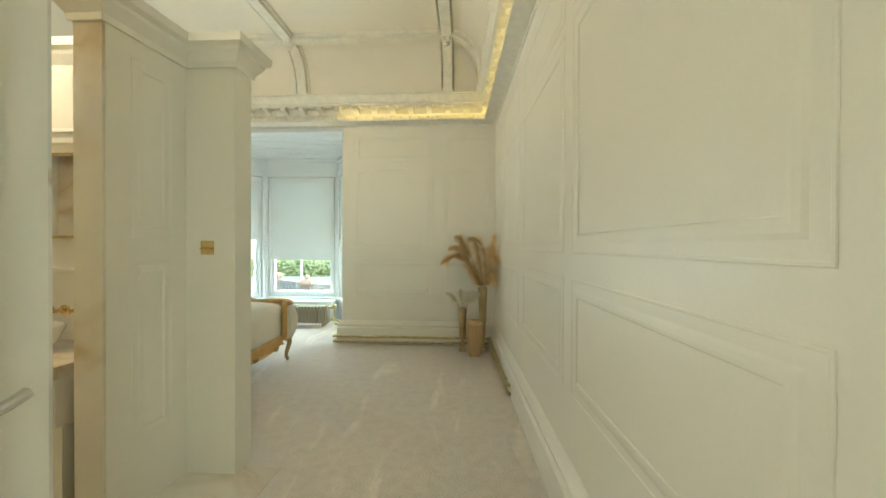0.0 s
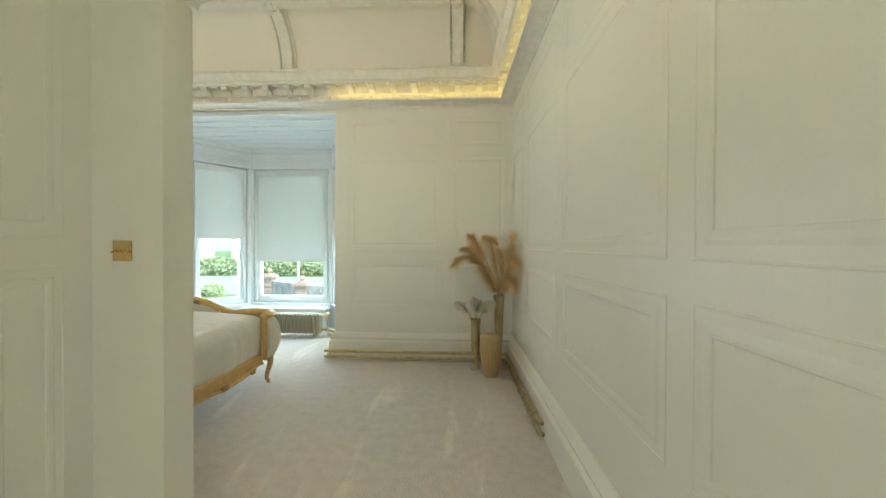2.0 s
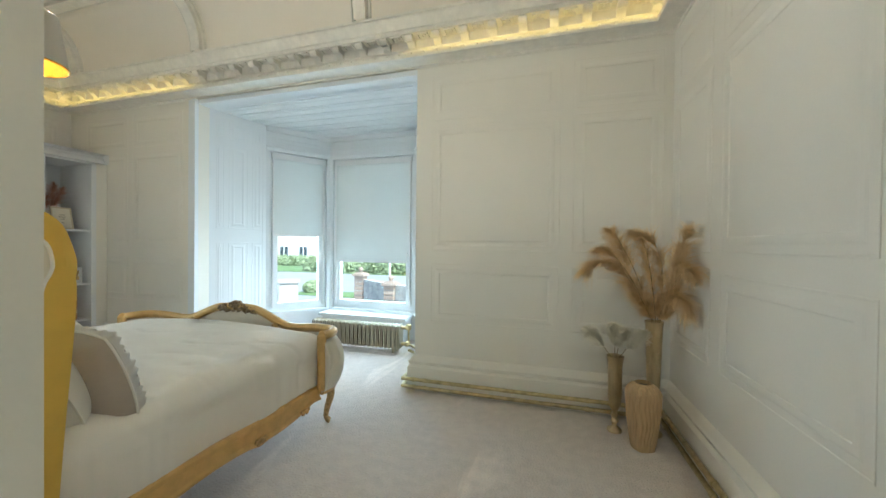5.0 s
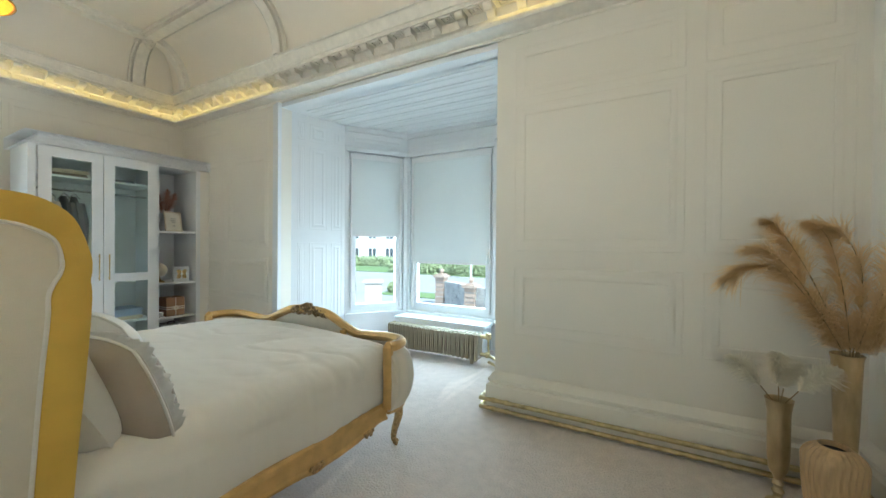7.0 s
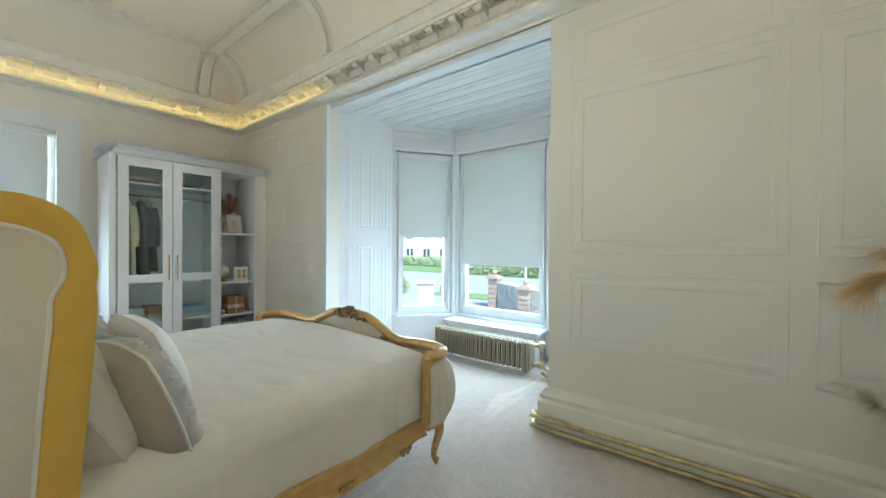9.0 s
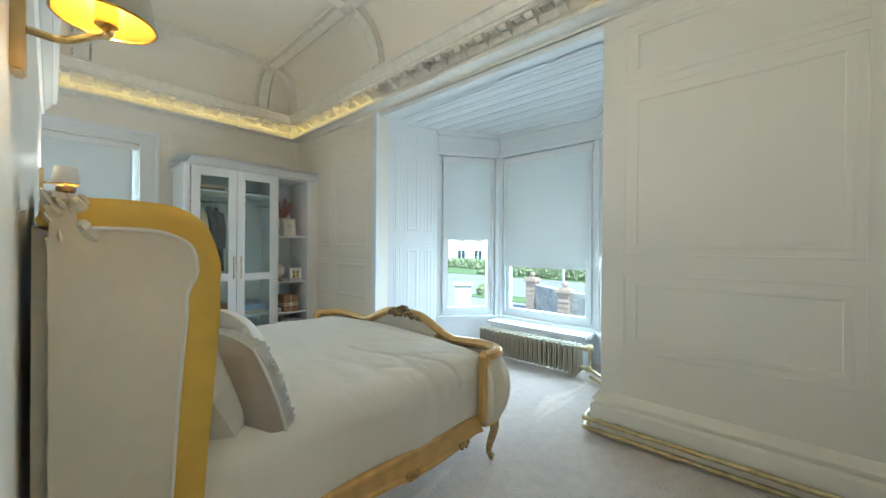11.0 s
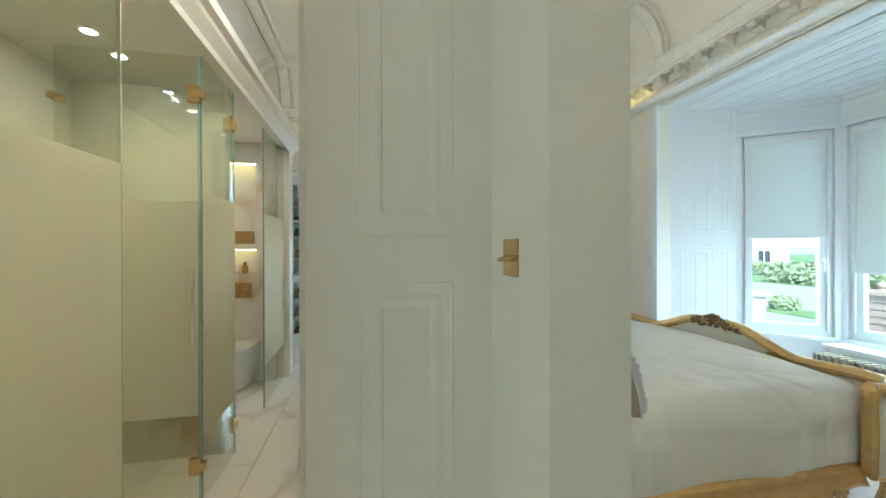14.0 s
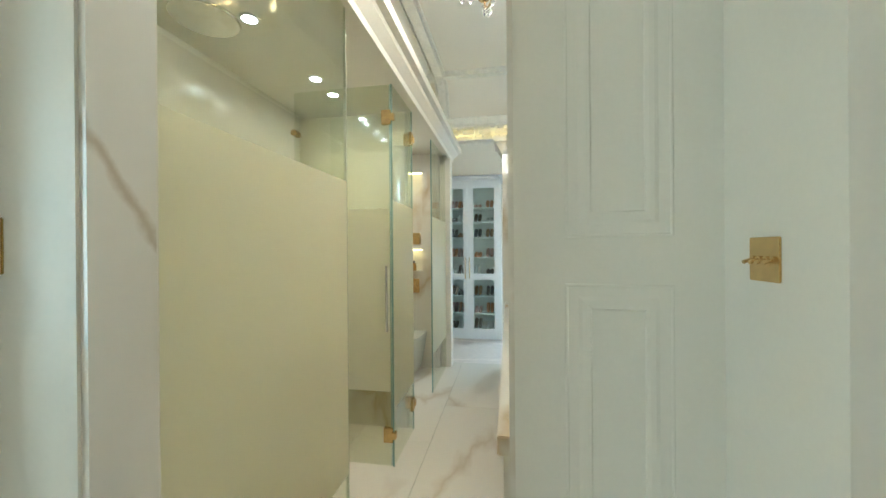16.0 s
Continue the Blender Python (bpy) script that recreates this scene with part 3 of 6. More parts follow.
def bay_window(a, b, drop, opening_side):
    o, d, L, q = along(a, b)
    out = q
    bm = bmesh.new()
    wall_box(bm, o, d, out, -0.02, L + 0.02, 0.0, 0.34, 0.0, SILL)
    wall_box(bm, o, d, out, -0.02, L + 0.02, 0.0, 0.34, HEAD, 3.2)
    part("window_surround", bm, BAYPAINT, bay, smooth=False)
    bm = bmesh.new()
    wall_box(bm, o, d, out, 0.0, L, -0.03, 0.10, SILL, SILL + 0.035)
    part("window_sill", bm, BAYPAINT, bay, smooth=False)
    # head moulding
    bm = bmesh.new()
    for z0, z1, p in ((HEAD, HEAD + 0.05, 0.02), (HEAD + 0.05, HEAD + 0.07, 0.035), (HEAD + 0.26, HEAD + 0.33, 0.03)):
        wall_box(bm, o, d, out, 0.0, L, -p, 0.0, z0, z1)
    part("head_moulding", bm, BAYPAINT, bay, smooth=False)
    panel_frame("panel_moulding", bay, BAYPAINT, o, d, -out, 0.08, L - 0.08, HEAD + 0.09, HEAD + 0.24, 0.7)
    f = part("window_frame", bmesh.new(), BAYPAINT, bay)
    bm = bmesh.new()
    s = 0.055
    for u0, u1, z0, z1 in ((0.045, 0.045 + s, SILL + 0.03, HEAD), (L - 0.045 - s, L - 0.045, SILL + 0.03, HEAD), (0.045 + s, L - 0.045 - s, SILL + 0.03, SILL + 0.03 + s), (0.045 + s, L - 0.045 - s, HEAD - s, HEAD)):
        wall_box(bm, o, d, out, u0, u1, 0.045, 0.11, z0, z1)
    # opening sash
    for u0, u1, z0, z1 in ((0.1, 0.16, SILL + 0.085, HEAD - s), (L - 0.16, L - 0.1, SILL + 0.085, HEAD - s), (0.16, L - 0.16, SILL + 0.085, SILL + 0.15), (0.16, L - 0.16, HEAD - s - 0.06, HEAD - s)):
        wall_box(bm, o, d, out, u0, u1, 0.035, 0.095, z0, z1)
    for u0, u1 in ((0.0, 0.045), (L - 0.045, L)):
        wall_box(bm, o, d, out, u0, u1, 0.02, 0.15, SILL + 0.03, HEAD)
    bmesh.ops.recalc_face_normals(bm, faces=bm.faces)
    bm.to_mesh(f.data)
    bm.free()
    bm = bmesh.new()
    wall_box(bm, o, d, out, 0.155, L - 0.155, 0.060, 0.066, SILL + 0.145, HEAD - s - 0.055)
    g = part("pane", bm, GLASS, f, smooth=False)
    g.visible_shadow = False
    # handle
    bm = bmesh.new()
    u = L - 0.13 if opening_side > 0 else 0.13
    p = o + d * u - out * 0.0 + Vector((0, 0, 1.22))
    tube(bm, [p + out * 0.035, p - out * 0.012, p - out * 0.016 + Vector((0, 0, -0.02)), p - out * 0.018 + Vector((0, 0, -0.12))], 0.009, 6)
    part("window_handle", bm, GLOSSW, f)
    # roller blind
    b = thing("roller_blind", "pale grey roller blind half drawn down a window", "roller blind", group="bay blinds")
    bm = bmesh.new()
    wall_box(bm, o, d, out, 0.092, L - 0.092, 0.016, 0.018, drop, HEAD - 0.05)
    c = part("cloth", bm, BLIND, b, smooth=False)
    bm = bmesh.new()
    wall_box(bm, o, d, out, 0.11, L - 0.11, 0.004, 0.018, drop - 0.022, drop)
    part("bottom_bar", bm, GLOSSW, b)
    bm = bmesh.new()
    wall_box(bm, o, d, out, 0.075, L - 0.075, 0.008, 0.044, HEAD - 0.092, HEAD - 0.022)
    part("cassette", bm, GLOSSW, b)
    for u in (0.085, L - 0.105):
        bm = bmesh.new()
        wall_box(bm, o, d, out, u, u + 0.02, 0.005, 0.03, SILL + 0.09, HEAD - 0.075)
        part("guide_rail", bm, GLOSSW, b)


bay_window(BAY[1], BAY[2], 1.47, 1)
bay_window(BAY[2], BAY[3], 1.10, 1)
bay_window(BAY[3], BAY[4], 1.45, -1)
# posts between the windows
for a, p, b in zip(BAY, BAY[1:], BAY[2:]):
    _, d1, _, q1 = along(a, p)
    _, d2, _, q2 = along(p, b)
    c = Vector((*p, 0))
    pts = [c - d1 * 0.05 - q1 * 0.004, c - (q1 + q2).normalized() * 0.004, c + d2 * 0.05 - q2 * 0.004, c + d2 * 0.05 + q2 * 0.2, c + (q1 + q2) * 0.14, c - d1 * 0.05 + q1 * 0.2]
    part("corner_post", prism(bmesh.new(), [(v.x, v.y) for v in pts], 0.0, BCEIL), BAYPAINT, bay, smooth=False)
# reveals with panelled shutters
for a, b in ((BAY[0], BAY[1]), (BAY[4], BAY[5])):
    o, d, L, q = along(a, b)
    bm = bmesh.new()
    wall_box(bm, o, d, q, -0.02, L + 0.02, 0.0, 0.3, 0.0, 3.2)
    part("reveal", bm, BAYPAINT, bay, smooth=False)
    n = 3
    us = [0.05, 0.20, 0.50, 0.76] if a == BAY[0] else [L - 0.76, L - 0.50, L - 0.20, L - 0.05]
    for (u0, u1) in zip(us, us[1:]):
        u0, u1 = u0 + 0.03, min(u1 - 0.03, L - 0.03)
        for w0, w1 in ((0.30, 1.35), (1.52, 2.55), (2.62, 2.84)):
            panel_frame("panel_moulding", bay, BAYPAINT, o, d, -q, u0, u1, w0, w1, 0.8)
# opening's architrave
for x, s in ((B0, 1), (B1, -1)):
    bm = bmesh.new()
    for k, (w, t) in enumerate(((0.0, 0.045), (0.045, 0.03), (0.085, 0.018))):
        x0, x1 = sorted((x - s * w, x - s * (w + 0.045)))
        if s < 0 and k:
            continue
        box(bm, x0, NORTH - t, 0.0, x1, NORTH, BTOP)
    if s > 0:
        part("architrave", bm, BAYPAINT, bay, smooth=False)
    else:
        bm.free()
# boarded ceiling of the bay
bm = prism(bmesh.new(), [(BAY[0][0] - 0.02, NORTH + 0.13), (-4.2, 5.95), (-3.66, 6.74), (-2.2, 6.74), (-1.68, 5.95), (BAY[5][0] + 0.02, NORTH + 0.13)], BCEIL, BCEIL + 0.2)
part("bay_ceiling", bm, BAYPAINT, bay, smooth=False)
bm = bmesh.new()
box(bm, B0, NORTH, BCEIL, B1, NORTH + 0.15, BTOP + 0.02)
part("opening_head", bm, BAYPAINT, bay, smooth=False)
for k in range(7):
    y = 5.34 + k * 0.20
    x0 = -4.2 if y < 5.93 else -4.13 + (y - 5.93) * 0.70
    x1 = -1.7 if y < 5.93 else -1.75 - (y - 5.93) * 0.67
    bm = bmesh.new()
    for dy, w, h in ((-0.025, 0.05, 0.005), (-0.040, 0.012, 0.009), (0.028, 0.012, 0.009)):
        box(bm, x0 + 0.06, y + dy, BCEIL - h, x1 - 0.06, y + dy + w, BCEIL + 0.001)
    part("ceiling_moulding", bm, BAYPAINT, bay, smooth=False)

# ---- side window in the west wall ----
win = thing("window_side", "white sash window with a pale blind, in a white architrave", "window", kind="structure")
bm = boxes((WEST - 0.16, W0, WZ0, WEST - 0.08, W0 + 0.06, WZ1), (WEST - 0.16, W1 - 0.06, WZ0, WEST - 0.08, W1, WZ1), (WEST - 0.16, W0 + 0.06, WZ0, WEST - 0.08, W1 - 0.06, WZ0 + 0.07), (WEST - 0.16, W0 + 0.06, WZ1 - 0.06, WEST - 0.08, W1 - 0.06, WZ1))
wf = part("window_frame", bm, BAYPAINT, win, smooth=False)
g = part("pane", boxes((WEST - 0.13, W0 + 0.06, WZ0 + 0.07, WEST - 0.124, W1 - 0.06, WZ1 - 0.06)), GLASS, wf, smooth=False)
g.visible_shadow = False
part("window_sill", boxes((WEST - 0.16, W0, WZ0 - 0.03, WEST + 0.05, W1, WZ0), bevel=0.006), BAYPAINT, win)
part("architrave", boxes((WEST, W1, 0, WEST + 0.03, W1 + 0.19, WZ1 + 0.16), (WEST, W0 - 0.19, 0, WEST + 0.03, W0, WZ1 + 0.16), (WEST, W0, WZ1, WEST + 0.03, W1, WZ1 + 0.16), (WEST + 0.03, W1 + 0.15, 0, WEST + 0.05, W1 + 0.19, WZ1 + 0.16), (WEST + 0.03, W0, WZ1 + 0.12, WEST + 0.05, W1 + 0.15, WZ1 + 0.16)), BAYPAINT, win, smooth=False)
b = thing("roller_blind", "pale grey roller blind half drawn down the side window", "roller blind", group="side blind")
part("cloth", boxes((WEST - 0.05, W0 + 0.062, 1.45, WEST - 0.048, W1 - 0.062, WZ1 - 0.05)), BLIND, b, smooth=False)
part("cassette", boxes((WEST - 0.08, W0 + 0.02, WZ1 - 0.07, WEST - 0.02, W1 - 0.02, WZ1 - 0.002), bevel=0.005), GLOSSW, b)
part("bottom_bar", boxes((WEST - 0.056, W0 + 0.08, 1.425, WEST - 0.042, W1 - 0.08, 1.45)), GLOSSW, b)
for y in (W1 - 0.08, W0 + 0.06):
    part("guide_rail", boxes((WEST - 0.06, y, WZ0 + 0.07, WEST - 0.03, y + 0.02, WZ1 - 0.07)), GLOSSW, b)

# ---- low partitions of the bathroom ----
part_n = structure("partition_north", boxes((-4.95, 2.12, 0, -1.27, 2.28, POD - 0.1), (-1.74, 2.0, 0, -1.575, 2.12, POD - 0.1)), PAINT, "cream painted low partition with panels", "partition", False)
_bm = prism(bmesh.new(), [(-1.745, 1.672), (-1.602, 1.672), (-1.565, 2.12), (-1.745, 2.12)], 0, POD - 0.1)
pillar = structure("partition_return", _bm, PAINT, "cream painted return of the partition with panels", "partition", False)
PCORN = ((0.0, POD - 0.13), (0.014, POD - 0.13), (0.02, POD - 0.10), (0.055, POD - 0.05), (0.06, POD - 0.03), (0.085, POD - 0.015), (0.09, POD + 0.03), (-0.06, POD + 0.03))
_bm = sweep(bmesh.new(), [(-4.95, 2.28), (-4.95, 1.6), (-4.7, 1.6), (-4.7, 2.12), (-1.74, 2.12), (-1.745, 1.658), (-1.603, 1.658), (-1.565, 2.12), (-1.27, 2.12), (-1.27, 2.28)][::-1], PCORN, True)
structure("partition_cornice", _bm, PAINT, "cream moulded cornice on the partition", "cornice", False)
for w0, w1 in ((0.35, 1.265), (1.375, 2.28)):
    panel_frame("panel_moulding", pillar, PAINT, (-1.602, 1.672, 0), (0.0823, 0.9966, 0), (0.9966, -0.0823, 0), 0.12, 0.352, w0, w1, 0.68)
structure("partition_end_cladding", boxes((-1.747, 1.658, 0.0, -1.604, 1.672, POD - 0.12)), MARBLEW, "cream veined marble end of the partition", "wall cladding")
structure("column_west", boxes((-4.95, 1.6, 0, -4.7, 2.12, POD - 0.1)), MARBLEW, "cream marble end wall of the vanity", "wall")
structure("vanity_wall", boxes((-4.7, 2.106, 0, -1.74, 2.12, POD - 0.12)), MARBLEW, "cream veined marble wall over the vanity", "wall cladding")

part_s = structure("pod_walls", boxes((-1.23, SOUTH, 0, -1.114, 1.03, POD - 0.1), (-4.95, CG - 0.06, 0, -4.80, CG + 0.06, POD - 0.1), (-4.95, SOUTH, 0, -4.85, CG - 0.06, POD - 0.1)), PAINT, "cream painted bathroom end walls", "wall", False)
structure("pod_end_cladding", boxes((-1.228, 1.03, 0, -1.119, 1.044, POD - 0.12)), ENDSLAB, "cream marble with a brown vein on the wall's end", "wall cladding")
structure("pod_back_cladding", boxes((-4.85, SOUTH, 0, -1.23, SOUTH + 0.015, POD - 0.12), (-1.245, SOUTH + 0.015, 0, -1.23, CG + 0.08, POD - 0.12), (-3.42, SOUTH + 0.015, 0, -3.34, CG - 0.05, POD - 0.12), (-4.85, SOUTH + 0.015, 0, -4.835, CG - 0.06, POD - 0.12)), MARBLEW, "cream veined marble bathroom walls", "wall cladding")
structure("pod_ceiling", boxes((-4.95, SOUTH, 2.42, -1.114, CG + 0.05, 2.52)), PAINT, "cream bathroom ceiling with downlights", "ceiling", False)
_bm = sweep(bmesh.new(), [(-1.114, SOUTH), (-1.114, 1.03), (-1.23, 1.03), (-1.23, CG + 0.05), (-4.95, CG + 0.05), (-4.95, SOUTH)], [(-d * 1.25, z) for d, z in PCORN])
structure("pod_cornice", _bm, PAINT, "cream moulded cornice above the shower glass", "cornice", False)

# marble floor tiles, laid in a running bond
marble_floor = thing("marble_floor", "large cream veined marble floor tiles", "tiles", kind="structure")
_tiles = {}
for r in range(4):
    y0, y1 = 0.03 + r * 0.5425 + 0.0015, 0.03 + (r + 1) * 0.5425 - 0.0015
    xs = [-4.98] + [x for x in (-4.98 + 1.2 * k + (0.6 if r % 2 else 0.0) for k in range(1, 4)) if x < -1.2] + [-1.037]
    for a, b in zip(xs, xs[1:]):
        if b - a < 0.05:
            continue
        w = round(b - a, 3)
        if w not in _tiles:
            m0 = boxes((0.0015, 0, -0.02, w - 0.0015, y1 - y0, 0.004))
            me = bpy.data.meshes.new("tile")
            bmesh.ops.recalc_face_normals(m0, faces=m0.faces)
            m0.to_mesh(me)
            m0.free()
            me.materials.append(MARBLE)
            _tiles[w] = me
        ob = new("tile", _tiles[w])
        ob.parent = marble_floor
        ob.location = (a, y0, 0)
structure("tile_bed", boxes((-4.98, 0.03, -0.1, -1.036, 2.2, -0.002)), mat("grout", (0.6, 0.55, 0.47), 0.9), "cream grout bed under the tiles", "floor")

# ---- the bed ----
BX, BHALF = -2.99, 0.97      # middle and half width
bed = thing("bed", "gilded French upholstered bed with a white duvet", "bed", (BX, 0, 0))


def foot_path(n=60):
    """Plan of the footboard: short wings, round corners, a slight bow."""
    w = BHALF + 0.045
    pts = smoothline(((w, 4.12), (w + 0.012, 4.20), (w - 0.02, 4.29), (w - 0.14, 4.335), (0.5, 4.36), (0, 4.375), (-0.5, 4.36), (-w + 0.14, 4.335), (-w + 0.02, 4.29), (-w - 0.012, 4.20), (-w, 4.12)), 8)
    return [(p[0], p[1]) for p in pts]


def foot_top(x):
    u = abs(x) / BHALF
    w = min(1.0, max(0.0, (0.60 - u) / 0.46))
    return 0.66 + 0.125 * w * w * (3 - 2 * w) + 0.02 * max(0, 0.3 - u) + 0.02 * min(1, max(0, u - 0.6) * 4)


fp = foot_path()
bm = bmesh.new()
rows = []
for k, (x, y) in enumerate(fp):
    a, b = Vector(fp[max(k - 1, 0)]), Vector(fp[min(k + 1, len(fp) - 1)])
    d = (b - a).normalized()
    q = Vector((d.y, -d.x))
    if q.y < 0 and abs(x) < BHALF - 0.1 or q.x * x < 0 and abs(x) >= BHALF - 0.1:
        q = -q
    ring = []
    for j in range(17):
        w = j / 16 * 2 * math.pi
        z = 0.5 - 0.5 * math.cos(w)
        h = 0.27 + (foot_top(x) - 0.03 - 0.27) * z
        tuft = 0.012 * math.sin(k * 0.9) * math.sin(z * math.pi)
        off = (0.075 + tuft) * math.sin(w) if math.sin(w) > 0 else 0.018 * math.sin(w)
        ring.append(bm.verts.new((x + q.x * off, y + q.y * off, h)))
    rows.append(ring)
for r, s in zip(rows, rows[1:]):
    for j in range(16):
        bm.faces.new((r[j], s[j], s[j + 1], r[j + 1]))
bm.faces.new(rows[0][:16])
bm.faces.new(rows[-1][:16])
foot = part("footboard", bm, LINEN, bed, "cream linen padded footboard")
bm = bmesh.new()
top = [(x, y, foot_top(x)) for x, y in fp]
ends = [(fp[0][0], fp[0][1], 0.30), (fp[0][0] + 0.004, fp[0][1], 0.45), (fp[0][0], fp[0][1], 0.60)]
ende = [(-x, y, z) for x, y, z in ends[::-1]]
full = ends + top + ende
tube(bm, smoothline(full, 2), 0.033, 10)
part("foot_rail", bm, WARMGILT, foot, "carved gilded rail")
bm = bmesh.new()
tube(bm, smoothline([(x, y - 0.016, z - 0.004) for x, y, z in top], 1), 0.016, 6)
part("rail_bead", bm, WARMGILT, foot)
bm = bmesh.new()
tube(bm, [(x, y, 0.285) for x, y in fp], 0.03, 8)
part("lower_rail", bm, WARMGILT, foot)
for sgn in (1, -1):
    x = 0.44 * sgn
    bm = bmesh.new()
    tube(bm, smoothline([(x + 0.03 * sgn, 4.325, 0.30), (x + 0.01 * sgn, 4.32, 0.52), (x, 4.325, 0.60), (x - 0.02 * sgn, 4.335, foot_top(x) - 0.01)], 4), [0.016] * 9 + [0.018, 0.022, 0.026, 0.03], 8)
    part("divider", bm, WARMGILT, foot)
CARVED = gold_mat("dark_carved_gilt", (0.36, 0.25, 0.13), 0.5, (60, 60, 60), 0.35)
# carved crest: shells, leaves and a flower
bm = bmesh.new()
_r = random.Random(4)
zc = foot_top(0)
for k in range(90):
    u = _r.uniform(-1, 1)
    h = (1 - abs(u)) * 0.055
    a = _r.uniform(-0.9, 0.9)
    blob(bm, (u * 0.2, 4.36 + _r.uniform(-0.026, 0.02), foot_top(u * 0.2) + _r.uniform(-0.03, h)), (_r.uniform(0.012, 0.03), 0.012, _r.uniform(0.007, 0.014)), pose(0, 0, 0, 0, math.degrees(a), 0), 6, 4)
for k in range(7):
    a = k * math.tau / 7
    blob(bm, (0.03 * math.cos(a), 4.345, zc + 0.018 + 0.026 * math.sin(a)), (0.02, 0.014, 0.013), pose(0, 0, 0, 0, -math.degrees(a), 0), 6, 4)
blob(bm, (0, 4.338, zc + 0.018), (0.013, 0.014, 0.013), None, 6, 4)
part("carved_crest", bm, CARVED, foot, "carved antique gilt flower crest")
# side rails with a shaped lower edge
for sgn in (1, -1):
    bm = bmesh.new()
    rings = []
    for k in range(81):
        t = k / 80
        y = 2.42 + (4.14 - 2.42) * t
        c = abs(t - 0.5) * 2
        low = 0.188 + 0.014 * math.cos(c * math.pi * 2) - 0.012 * math.exp(-((c - 0.33) / 0.05) ** 2) + 0.018 * math.exp(-((c - 0.9) / 0.1) ** 2)
        prof = ((-0.02, 0.315), (0.012, 0.318), (0.026, 0.308), (0.028, 0.288), (0.016, 0.28), (0.022, 0.262), (0.024, low + 0.03), (0.034, low + 0.018), (0.034, low + 0.004), (0.022, low), (-0.02, low))
        rings.append([bm.verts.new((sgn * (BHALF - 0.005 + dx), y, z)) for dx, z in prof])
    for r, s in zip(rings, rings[1:]):
        for j in range(len(r)):
            bm.faces.new((r[j], s[j], s[(j + 1) % len(r)], r[(j + 1) % len(r)]))
    bm.faces.new(rings[0])
    bm.faces.new(rings[-1])
    rail = part("side_rail", bm, WARMGILT, bed)
    for yy in (2.98, 3.57, 3.96):
        bm = bmesh.new()
        for dy in (-0.04, 0.04):
            tube(bm, [(sgn * (BHALF + 0.03), yy + dy * (1 - a / 9), 0.20 + 0.018 * math.sin(a)) for a in range(8)], 0.008, 6)
        blob(bm, (sgn * (BHALF + 0.03), yy, 0.205), (0.01, 0.03, 0.016))
        part("carved_scroll", bm, ANTIQUE, rail)
# cabriole legs
for sx, y, sy in ((1, 4.24, 1), (-1, 4.24, 1), (1, 2.45, -1), (-1, 2.45, -1)):
    bm = bmesh.new()
    x = sx * (BHALF + (0.015 if sy > 0 else 0.0))
    pts = smoothline([(x - 0.005 * sx, y, 0.31), (x + 0.014 * sx, y + 0.014 * sy, 0.25), (x + 0.014 * sx, y + 0.016 * sy, 0.19), (x - 0.004 * sx, y + 0.002 * sy, 0.11), (x - 0.010 * sx, y - 0.004 * sy, 0.05), (x + 0.000 * sx, y + 0.004 * sy, 0.025), (x + 0.010 * sx, y + 0.012 * sy, 0.012)], 4)
    rad = [0.036 - 0.018 * min(1, k / 16) + (0.004 if k > 19 else 0) for k in range(len(pts))]
    tube(bm, [(p.x, p.y, max(p.z, rad[k] * 0.6)) for k, p in enumerate(pts)], rad, 10)
    for k in range(8):
        blob(bm, (x + 0.03 * sx + 0.008 * math.cos(k), y + 0.024 * math.sin(k * 2.2), 0.285 - k * 0.011), (0.013, 0.012, 0.012), seg=6, rings=4)
    part("leg", bm, ANTIQUE, bed)

# headboard with wings
WING = [(2.33, 0.30), (2.33, 1.0), (2.33, 1.38), (2.345, 1.443), (2.42, 1.457), (2.52, 1.457), (2.60, 1.445), (2.668, 1.395), (2.704, 1.295), (2.709, 1.245), (2.705, 1.212), (2.708, 1.185), (2.707, 1.12), (2.696, 0.95), (2.678, 0.72), (2.66, 0.45), (2.655, 0.30)]

WING_IN = [(2.333, 0.30), (2.333, 1.0), (2.333, 1.325), (2.350, 1.367), (2.42, 1.377), (2.51, 1.377), (2.57, 1.367), (2.628, 1.332), (2.645, 1.27), (2.641, 1.235), (2.627, 1.205), (2.618, 1.172), (2.617, 1.11), (2.604, 0.95), (2.59, 0.72), (2.575, 0.45), (2.57, 0.30)]


